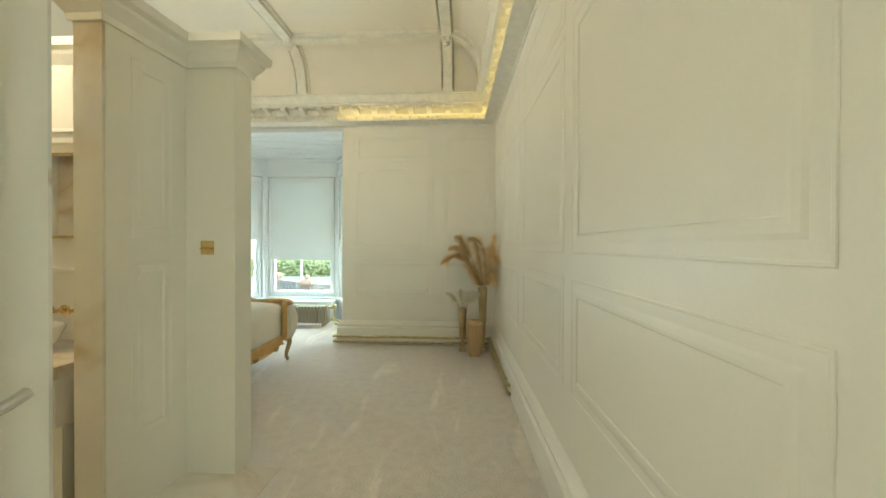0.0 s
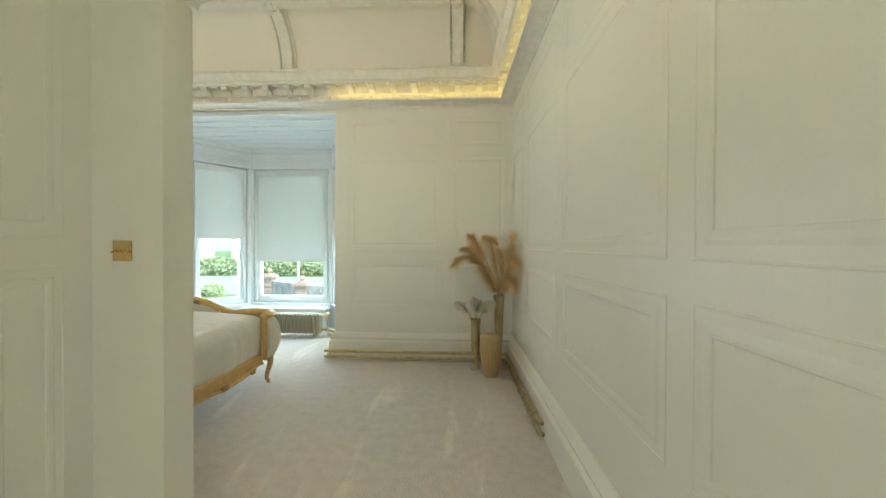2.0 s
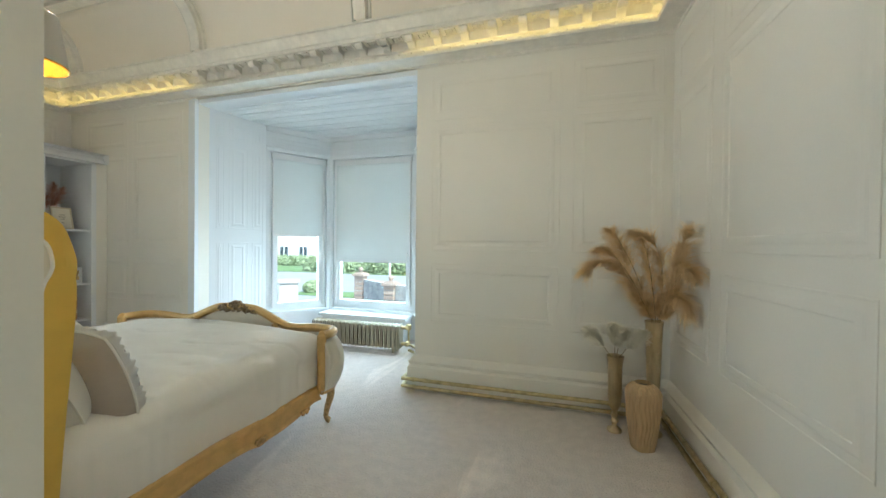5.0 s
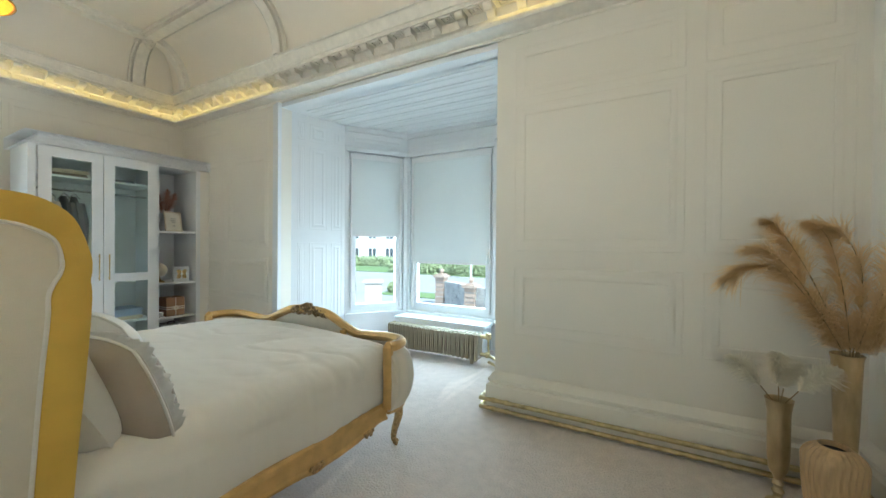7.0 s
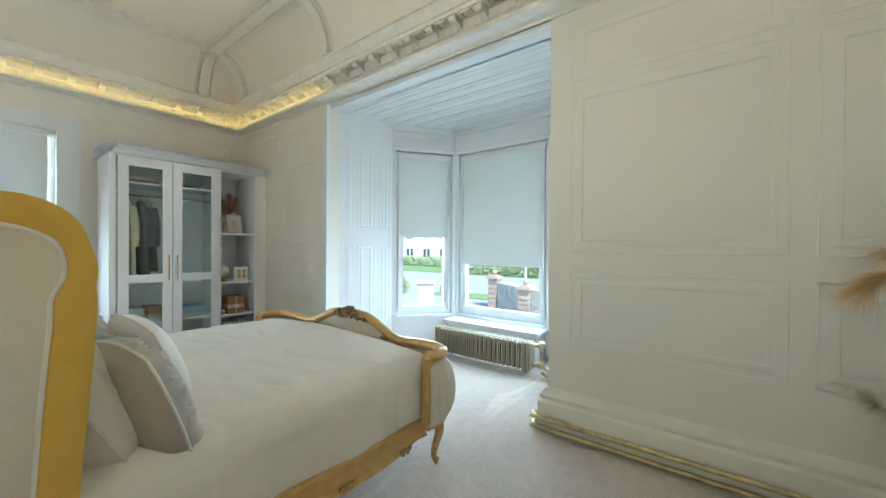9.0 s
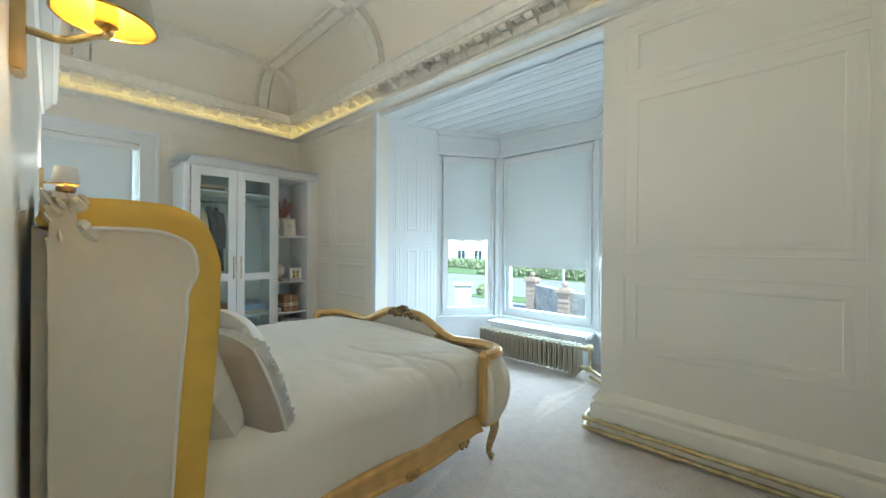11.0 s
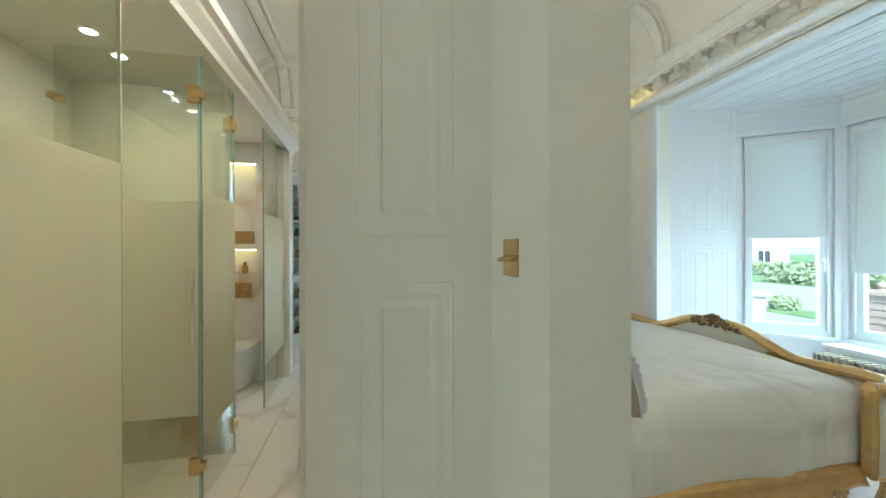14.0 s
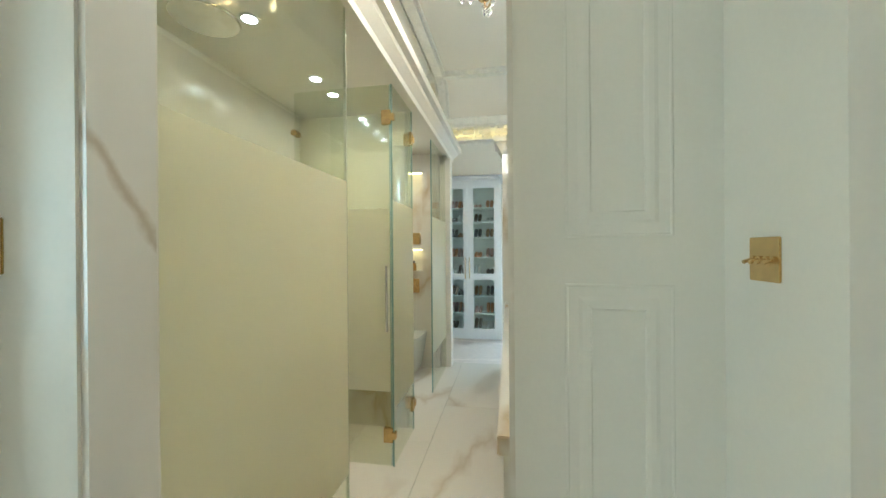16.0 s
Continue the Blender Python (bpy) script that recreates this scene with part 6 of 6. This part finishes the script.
b = thing("perfume_bottle", "small amber perfume bottle with a dark cap", "bottle", (-4.79, 0.58, 1.10))
part("bottle", boxes((-0.018, -0.028, 0, 0.018, 0.028, 0.085), bevel=0.006), mat("amber_glass", (0.45, 0.25, 0.06), 0.15, bump=0), b)
part("cap", boxes((-0.011, -0.013, 0.085, 0.011, 0.013, 0.115), bevel=0.003), DARK, b)
b = thing("gold_box", "patterned gold box in the niche", "box", (-4.79, 0.56, 1.40))
part("box_body", boxes((-0.035, -0.1, 0, 0.035, 0.1, 0.13), bevel=0.004), gold_mat("gold_card", (0.70, 0.48, 0.18), 0.4, (40, 40, 40), 0.6), b)
f = thing("flush_plate", "brushed gold flush plate on the marble wall", "flush plate", (-4.74, 0.55, 0.93))
part("plate", boxes((0, -0.11, -0.08, 0.006, 0.11, 0.08), bevel=0.002), BRASS, f)
for y in (-0.04, 0.045):
    part("button", boxes((0.006, y - 0.035, -0.055, 0.010, y + 0.035, 0.055), bevel=0.001), BRASS, f)
wc = thing("toilet", "white wall-hung toilet with a closed lid", "toilet", (-4.74, 0.56, 0))
bm = bmesh.new()
rings = []
for z, lx, wy in ((0.02, 0.30, 0.11), (0.10, 0.36, 0.13), (0.25, 0.46, 0.16), (0.38, 0.52, 0.18)):
    rings.append([bm.verts.new((0 if math.cos(a) < 0 else lx * abs(math.cos(a)) ** 0.7, wy * math.copysign(abs(math.sin(a)) ** 0.8, math.sin(a)), z)) for a in (math.tau * k / 32 for k in range(32))])
for r, s in zip(rings, rings[1:]):
    for k in range(32):
        bm.faces.new((r[k], r[(k + 1) % 32], s[(k + 1) % 32], s[k]))
bm.faces.new(rings[0])
bm.faces.new(rings[-1])
CER = mat("white_ceramic", (0.82, 0.81, 0.78), 0.12, var=0.01, bump=0)
part("bowl", bm, CER, wc)
bm = bmesh.new()
prism(bm, [(0.02 + (0 if math.cos(a) < 0 else 0.51 * abs(math.cos(a)) ** 0.7), 0.185 * math.copysign(abs(math.sin(a)) ** 0.8, math.sin(a))) for a in (math.tau * k / 32 for k in range(32))], 0.385, 0.425)
part("lid", bm, CER, wc)

# ---- vanity along the corridor ----
van = thing("vanity_unit", "cream marble vanity with open drawers and a worktop", "vanity unit", (-3.2, 0, 0))
part("worktop", boxes((-1.45, 1.62, 0.72, 1.40, 2.10, 0.78), bevel=0.004), MARBLEW, van)
part("cabinet", boxes((-1.45, 1.64, 0.49, 1.38, 2.10, 0.718)), MARBLEW, van, smooth=False)
part("base_shelf", boxes((-1.45, 1.62, 0.06, 1.40, 2.10, 0.13), bevel=0.004), MARBLEW, van)
for x in (-1.44, 0.0, 1.34):
    part("side_panel", boxes((x, 1.66, 0.0, x + 0.05, 2.10, 0.49)), MARBLEW, van)
for x in (-0.95, -0.03, 0.89):
    bs = thing("basin", "white oval countertop basin", "basin", (-3.2 + x, 1.86, 0.78), group="basins")
    bm = bmesh.new()
    lathe(bm, ((0.11, 0), (0.16, 0.03), (0.19, 0.10), (0.20, 0.125), (0.19, 0.125), (0.15, 0.05), (0.02, 0.03)), (0, 0, 0), 28, Matrix.Diagonal((1.15, 0.85, 1, 1)))
    part("bowl", bm, CER, bs)
    tp = thing("wall_tap", "brass wall-mounted basin tap with cross handles", "tap", (-3.2 + x, 2.106, 0.955), group="basin taps")
    bm = bmesh.new()
    tube(bm, smoothline([(0, 0, 0), (0, -0.10, 0.0), (0, -0.16, -0.005), (0, -0.175, -0.03)], 4), 0.012, 10)
    lathe(bm, ((0.028, 0), (0.028, 0.008), (0.014, 0.014)), (0, 0, 0), 16, pose(0, 0, 0, 90, 0, 0))
    part("spout", bm, BRASS, tp)
    for dx in (-0.09, 0.09):
        bm = bmesh.new()
        lathe(bm, ((0.026, 0), (0.026, 0.008), (0.012, 0.014), (0.010, 0.05), (0.016, 0.055), (0.016, 0.07)), (dx, 0, 0), 14, pose(0, 0, 0, 90, 0, 0))
        for a in (0, 1):
            tube(bm, [(dx - 0.03 * (1 - a), -0.06, -0.03 * a), (dx + 0.03 * (1 - a), -0.06, 0.03 * a)], 0.006, 6)
        part("tap_handle", bm, BRASS, tp)
    mr = thing("mirror", "brass framed rectangular mirror on the marble wall", "mirror", (-3.2 + x - 0.06, 2.106, 1.38), group="vanity mirrors")
    part("frame", boxes((-0.31, -0.025, 0.0, -0.295, 0, 0.50), (0.295, -0.025, 0.0, 0.31, 0, 0.50), (-0.295, -0.025, 0.0, 0.295, 0, 0.015), (-0.295, -0.025, 0.485, 0.295, 0, 0.50)), BRASS, mr, smooth=False)
    mm = mat("mirror_glass", (0.86, 0.86, 0.85), 0.02, 1.0, var=0.0, bump=0)
    part("mirror_glass", boxes((-0.295, -0.015, 0.015, 0.295, -0.010, 0.485)), mm, mr, smooth=False)
    tw = thing("folded_towel", "folded white towel on the worktop", "towel", (-3.2 + x + 0.17, 1.75, 0.78), group="towels")
    bm = boxes((-0.09, -0.06, 0.0, 0.09, 0.06, 0.05), (-0.088, -0.058, 0.051, 0.088, 0.058, 0.10), bevel=0.018)
    part("towel", bm, WHITEC, tw)
structure("vanity_ledge", boxes((-4.7, 2.06, 1.17, -1.75, 2.106, 1.20)), MARBLEW, "narrow marble ledge over the basins", "ledge")
structure("vanity_moulding", boxes((-4.7, 2.085, 1.94, -1.75, 2.106, 2.02), (-4.7, 2.07, 2.0, -1.75, 2.085, 2.02)), PAINT, "cream moulding above the mirrors", "moulding", False)

# ---- crystal chandelier over the corridor ----
ch = thing("chandelier", "brass chandelier with candle bulbs and crystals", "chandelier", (-2.32, 1.62, 2.62))
bm = bmesh.new()
tube(bm, [(0, 0, 0.05), (0, 0, 1.2)], 0.006, 6)
lathe(bm, ((0.01, -0.16), (0.03, -0.14), (0.02, -0.11), (0.05, -0.06), (0.03, -0.02), (0.018, 0.05), (0.035, 0.09), (0.01, 0.14)), (0, 0, 0), 16)
part("column", bm, BRASS, ch)
CRY = mat("crystal", (0.9, 0.9, 0.9), 0.03, 0.0, var=0.0, bump=0, through=0.9)
for k in range(6):
    a = math.tau * k / 6 + 0.3
    c, s = math.cos(a), math.sin(a)
    bm = bmesh.new()
    tube(bm, smoothline([(0.02 * c, 0.02 * s, -0.03), (0.12 * c, 0.12 * s, -0.10), (0.22 * c, 0.22 * s, -0.06), (0.25 * c, 0.25 * s, 0.0)], 5), 0.006, 6)
    lathe(bm, ((0.03, 0.0), (0.036, 0.008), (0.012, 0.012), (0.011, 0.07)), (0.25 * c, 0.25 * s, 0.0), 12)
    arm = part("arm", bm, BRASS, ch)
    bm = bmesh.new()
    lathe(bm, ((0.008, 0.07), (0.017, 0.09), (0.014, 0.115), (0.002, 0.15)), (0.25 * c, 0.25 * s, 0.0), 10)
    part("bulb", bm, BULB, arm)
    bm = bmesh.new()
    for j in range(7):
        t = j / 6
        blob(bm, (0.25 * c * t, 0.25 * s * t, -0.02 - 0.10 * math.sin(math.pi * t) - 0.02), (0.012, 0.012, 0.018), seg=6, rings=2)
    blob(bm, (0.25 * c, 0.25 * s, -0.06), (0.012, 0.012, 0.03), seg=6, rings=2)
    part("crystal_swag", bm, CRY, arm, kind="stuff")
lamp("chandelier_lamp", "POINT", pose(-2.32, 1.62, 2.85), 12, SOFT, radius=0.15)

# ---- shoe cupboard ----
SF = -6.12
sc = thing("shoe_cupboard", "tall white shoe cupboard with glass doors", "cupboard", (SF, 0, 0))
part("body", boxes((-0.35, 0.70, 0, -0.02, 0.735, 2.32), (-0.35, 1.52, 0, -0.02, 1.555, 2.32), (-0.35, 0.735, 0, -0.33, 1.52, 2.32), (-0.35, 0.70, 2.32, -0.0, 1.555, 2.36), (-0.35, 1.042, 0.08, -0.02, 1.07, 2.32)), GLOSSW, sc, smooth=False)
bm = sweep(bmesh.new(), [(-0.36, 1.555), (0.0, 1.555), (0.0, 0.70), (-0.36, 0.70)], [(-d, z) for d, z in ((-0.02, 2.355), (0.01, 2.355), (0.03, 2.39), (0.05, 2.40), (0.05, 2.43), (-0.02, 2.43))])
part("cornice", bm, GLOSSW, sc, smooth=False)
part("plinth", boxes((-0.33, 0.735, 0, -0.03, 1.52, 0.07)), GLOSSW, sc, smooth=False)
SZ = (0.14, 0.38, 0.64, 0.96, 1.22, 1.52, 1.75, 1.96)
for z in SZ:
    part("shelf", boxes((-0.33, 0.735, z - 0.018, -0.04, 1.52, z)), GLOSSW, sc, smooth=False)
for k, (y0, y1) in enumerate(((0.715, 1.055), (1.058, 1.54))):
    w = 0.06 if k == 0 else 0.09
    d = part("door", boxes((-0.02, y0, 0.07, 0, y0 + w, 2.33), (-0.02, y1 - w, 0.07, 0, y1, 2.33), (-0.02, y0 + w, 2.24, 0, y1 - w, 2.33), (-0.02, y0 + w, 0.07, 0, y1 - w, 0.16), (-0.02, y0 + w, 0.885, 0, y1 - w, 0.975)), GLOSSW, sc, smooth=False)
    for z0, z1 in ((0.16, 0.885), (0.975, 2.24)):
        g = part("pane", boxes((-0.013, y0 + w - 0.004, z0 - 0.004, -0.009, y1 - w + 0.004, z1 + 0.004)), GLASS, d, smooth=False)
        g.visible_shadow = False
    bm = bmesh.new()
    yh = y1 - 0.03 if k == 0 else y0 + 0.03
    tube(bm, [(0.03, yh, 0.90), (0.03, yh, 1.22)], 0.006, 8)
    tube(bm, [(0, yh, 0.93), (0.03, yh, 0.93)], 0.005, 6)
    tube(bm, [(0, yh, 1.19), (0.03, yh, 1.19)], 0.005, 6)
    part("handle", bm, BRASS, d, "slim brass bar handle")
_sm = [DARKC, GREYC, RUSTC, WHITEC, cloth_mat("tan_leather", (0.30, 0.18, 0.09)), cloth_mat("dusty_pink", (0.45, 0.28, 0.25))]
for zi, z in enumerate(SZ):
    for k, y in enumerate((0.83, 0.95, 1.20, 1.38)):
        heel = 0.07 if (zi + k) % 3 else 0.015
        s = thing("shoes", ("pair of heeled shoes on a cupboard shelf" if heel > 0.05 else "pair of flat shoes on a cupboard shelf"), "shoes", (SF - 0.2, y, z), group="shoes")
        for dy in (-0.03, 0.03):
            bm = bmesh.new()
            pts = [(0.10, dy, 0.022), (0.05, dy, 0.026), (0.0, dy, 0.025 + heel * 0.4), (-0.06, dy, 0.03 + heel), (-0.10, dy, 0.04 + heel)]
            tube(bm, smoothline(pts, 3), [0.008, 0.018, 0.024, 0.026, 0.026, 0.026, 0.026, 0.027, 0.028, 0.028, 0.028, 0.026, 0.022], 8)
            if heel > 0.05:
                tube(bm, [(-0.095, dy, heel + 0.02), (-0.10, dy, 0.0)], [0.014, 0.006], 6)
            else:
                box(bm, -0.11, dy - 0.022, 0.0, 0.10, dy + 0.022, 0.014)
            part("shoe", bm, _sm[(zi * 5 + k * 3) % 6], s)

# ---- outside ----
GZ = -1.4
GRASS = mat("lawn", (0.16, 0.24, 0.08), 0.95, var=0.3, scale=1.5, fine=60, bump=0.3)
TARMAC = mat("drive", (0.34, 0.335, 0.32), 0.9, var=0.15, scale=1.0, fine=40, bump=0.2)
STONE = mat("rubble_stone", (0.52, 0.49, 0.44), 0.9, var=0.35, scale=3.0, fine=14, bump=0.5)
SAND = mat("sandstone", (0.44, 0.33, 0.26), 0.9, var=0.2, scale=4, fine=40, bump=0.2)
LEAF = mat("hedge_leaf", (0.30, 0.35, 0.18), 0.8, var=0.4, scale=5, fine=30, bump=0)
RENDERW = mat("house_render", (0.54, 0.51, 0.46), 0.9, var=0.08, scale=0.6, fine=20, bump=0.1)
SLATE = mat("roof_slate", (0.12, 0.12, 0.14), 0.7, var=0.2, scale=3, fine=30, bump=0.2)
WINGL = mat("house_window", (0.05, 0.06, 0.07), 0.1, bump=0)
bm = bmesh.new()
n = 40
gv = [[bm.verts.new((-1500 + 3000 * i / n, 5.5 + 2500 * (j / n) ** 2.2 - (900 if j == 0 else 0), GZ)) for i in range(n + 1)] for j in range(n + 1)]
for r, s in zip(gv, gv[1:]):
    for i in range(n):
        bm.faces.new((r[i], r[i + 1], s[i + 1], s[i]))
structure("ground", bm, TARMAC, "pale drive and road surface", "ground")
structure("house_wall_outside", boxes((-9, NORTH + 0.16, GZ, B0 - 0.3, NORTH + 0.36, 4.3), (B1 + 0.3, NORTH + 0.16, GZ, 4, NORTH + 0.36, 4.3), (B0 - 0.3, NORTH + 0.16, GZ, B1 + 0.3, NORTH + 0.36, -0.13)), SAND, "sandstone outer wall", "wall", False)
structure("lawn", boxes((-60, 32, GZ, 10, 46, GZ + 0.06), (-14, 18.5, GZ, 6, 20.2, GZ + 0.05)), GRASS, "clipped green lawn", "lawn", False)
# the far bank, across the road
structure("far_bank", prism(bmesh.new(), [(-120, 55), (60, 55), (60, 140), (-120, 140)], GZ, GZ + 0.4), GRASS, "grassy bank across the road", "lawn", False)


def pier(x, y, h):
    p = thing("gate_pier", "banded sandstone gate pier with a ball finial", "gate pier", (x, y, GZ), group="gate piers")
    for k in range(6):
        z = k * h / 6
        part("block", boxes((-0.22, -0.22, z + 0.008, 0.22, 0.22, z + h / 6 - 0.008), bevel=0.015), SAND, p)
    part("core", boxes((-0.205, -0.205, 0, 0.205, 0.205, h)), RENDERW, p)
    part("cap", boxes((-0.29, -0.29, h, 0.29, 0.29, h + 0.11), (-0.20, -0.20, h + 0.11, 0.20, 0.20, h + 0.17)), SAND, p, smooth=False)
    bm = bmesh.new()
    lathe(bm, [(0.06, 0), (0.06, 0.04)] + [(0.11 * math.sin(a), 0.13 - 0.11 * math.cos(a)) for a in (0.5 + 0.26 * k for k in range(10))], (0, 0, h + 0.17), 16)
    part("ball_finial", bm, SAND, p)


pier(-8.85, 16.9, 1.30)
pier(-6.6, 15.3, 1.12)
pier(-14.6, 15.6, 1.42)


def stone_wall(x0, y0, x1, y1, h):
    w = thing("garden_wall", "grey rubble stone garden wall", "wall", group="garden walls")
    a, d, L, q = along((x0, y0), (x1, y1))
    bm = bmesh.new()
    wall_box(bm, a, d, q, 0, L, 0.02, 0.38, GZ, GZ + h)
    part("core", bm, STONE, w, smooth=False)
    r = random.Random(round(x0 * 7))
    bm = bmesh.new()
    z = 0.0
    while z < h - 0.02:
        ch_ = r.uniform(0.09, 0.17)
        u = r.uniform(-0.2, 0)
        while u < L:
            l_ = r.uniform(0.18, 0.5)
            o = r.uniform(0.0, 0.035)
            wall_box(bm, a, d, q, max(0, u), min(L, u + l_ - 0.015), -o, 0.02, GZ + z + 0.008, GZ + min(h, z + ch_))
            u += l_
        z += ch_
    part("stones", bm, STONE, w, kind="stuff", smooth=False)


stone_wall(-8.6, 16.75, -6.85, 15.5, 1.15)
stone_wall(-6.38, 15.2, 6.0, 10.5, 1.15)
stone_wall(-24.0, 20.5, -14.9, 15.9, 0.95)


def leafy(bm, at, size, n, seed, leaf=0.07):
    r = random.Random(seed)
    for _ in range(n):
        d = Vector((r.gauss(0, 1), r.gauss(0, 1), r.gauss(0, 1))).normalized() * r.uniform(0.65, 1.06)
        p = Vector(at) + Vector((d.x * size[0], d.y * size[1], d.z * size[2]))
        p.z = max(p.z, GZ + 0.02)
        a = Vector((r.gauss(0, 1), r.gauss(0, 1), r.gauss(0, 1))).normalized() * leaf
        b = a.orthogonal().normalized() * leaf * 0.6
        v = [bm.verts.new(p + w) for w in (-a, b, a, -b)]
        bm.faces.new(v)


for k, (x, y, sx, sy, sz) in enumerate(((-16, 33, 7, 0.8, 0.9), (-32, 40, 7, 0.9, 0.8), (-2, 30, 6, 0.8, 0.9))):
    h = thing("hedge", "clipped green hedge along the lawn", "hedge", group="hedges")
    bm = bmesh.new()
    for j in range(12):
        leafy(bm, (x - sx + sx * 2 * j / 11, y, GZ + sz * 0.7), (sx / 5, sy, sz), 420, k * 20 + j, 0.16)
    part("foliage", bm, LEAF, h, kind="stuff", smooth=False)
for k, (x, y, s) in enumerate(((-15.8, 17.6, 0.75), (-17.8, 19.0, 0.9), (-19.6, 20.6, 0.8), (-13.4, 19.6, 0.5))):
    h = thing("shrub", "leafy green garden shrub", "shrub", group="shrubs")
    bm = bmesh.new()
    leafy(bm, (x, y, GZ + s * 0.6), (s, s, s * 0.75), 1500, 100 + k, 0.09)
    part("foliage", bm, LEAF, h, kind="stuff", smooth=False)


def house(x, y, rz, w, dp, h):
    p = thing("house", "pale rendered house with a slate roof", "house", (x, y, GZ), rz, group="far houses")
    part("wall", boxes((-w / 2, -dp / 2, 0, w / 2, dp / 2, h)), RENDERW, p, smooth=False)
    bm = bmesh.new()
    v = [bm.verts.new(c) for c in ((-w / 2 - 0.3, -dp / 2 - 0.3, h), (w / 2 + 0.3, -dp / 2 - 0.3, h), (w / 2 + 0.3, dp / 2 + 0.3, h), (-w / 2 - 0.3, dp / 2 + 0.3, h), (-w / 2 - 0.3, 0, h + dp * 0.4), (w / 2 + 0.3, 0, h + dp * 0.4))]
    for f_ in ((0, 1, 5, 4), (2, 3, 4, 5), (0, 4, 3), (1, 2, 5), (0, 3, 2, 1)):
        bm.faces.new([v[i] for i in f_])
    rf = part("roof", bm, SLATE, p, smooth=False)
    part("chimney", boxes((-w / 2 + 0.4, -0.5, h + dp * 0.25, -w / 2 + 1.2, 0.5, h + dp * 0.4 + 1.2)), RENDERW, rf, smooth=False)
    for fl in (0.9, 3.7):
        for k in range(int(w / 2.6)):
            xx = -w / 2 + 1.4 + k * 2.6
            if fl + 1.6 < h:
                wn = part("window", boxes((xx - 0.65, -dp / 2 - 0.06, fl, xx + 0.65, -dp / 2 + 0.02, fl + 1.55)), GLOSSW, p, smooth=False)
                for q_ in (-0.3, 0.3):
                    part("pane", boxes((xx + q_ - 0.24, -dp / 2 - 0.08, fl + 0.1, xx + q_ + 0.24, -dp / 2 - 0.05, fl + 1.45)), WINGL, wn, smooth=False)


house(-42, 48, 38, 14, 8, 5.6)
house(-60, 40, 48, 12, 8, 5.6)
house(-34, 66, 30, 14, 8, 5.6)
house(-14, 74, 14, 16, 8, 5.6)
house(8, 76, 0, 14, 8, 5.6)
# a dark blue van parked across the road
van_c = thing("parked_van", "dark blue delivery van parked across the road", "van", (-5.0, 36.0, GZ), 15)
VANB = mat("van_paint", (0.04, 0.08, 0.16), 0.3, bump=0)
part("body", boxes((-2.2, -0.9, 0.35, 1.1, 0.9, 2.2), (1.1, -0.9, 0.35, 2.3, 0.9, 1.3), bevel=0.12), VANB, van_c)
part("windscreen", boxes((1.08, -0.75, 1.3, 1.16, 0.75, 2.0)), WINGL, van_c)
for x in (-1.4, 1.5):
    for y in (-0.85, 0.85):
        bm = bmesh.new()
        lathe(bm, ((0.2, -0.1), (0.33, -0.1), (0.35, 0), (0.33, 0.1), (0.2, 0.1)), (x, y, 0.35), 18, pose(0, 0, 0, 90, 0, 0))
        part("wheel", bm, DARK, van_c)
# pale rendered gate post
gp = thing("gate_post", "white painted gate post with a flat cap", "gate post", (-9.5, 12.9, GZ), 40)
part("shaft", boxes((-0.30, -0.30, 0, 0.30, 0.30, 1.34), bevel=0.02), RENDERW, gp)
part("cap", boxes((-0.37, -0.37, 1.34, 0.37, 0.37, 1.44), bevel=0.02), RENDERW, gp)
# lamp posts
for x, y in ((-13.5, 30.0), (-3.0, 27.0)):
    lp = thing("street_lamp", "slim pale street lamp post", "street lamp", (x, y, GZ), group="street lamps")
    bm = bmesh.new()
    tube(bm, [(0, 0, 0), (0, 0, 5.0), (0.5, 0, 5.4)], [0.09, 0.06, 0.04], 8)
    part("post", bm, GLOSSW, lp)
    part("head", boxes((0.4, -0.1, 5.35, 0.95, 0.1, 5.47), bevel=0.02), GLOSSW, lp)
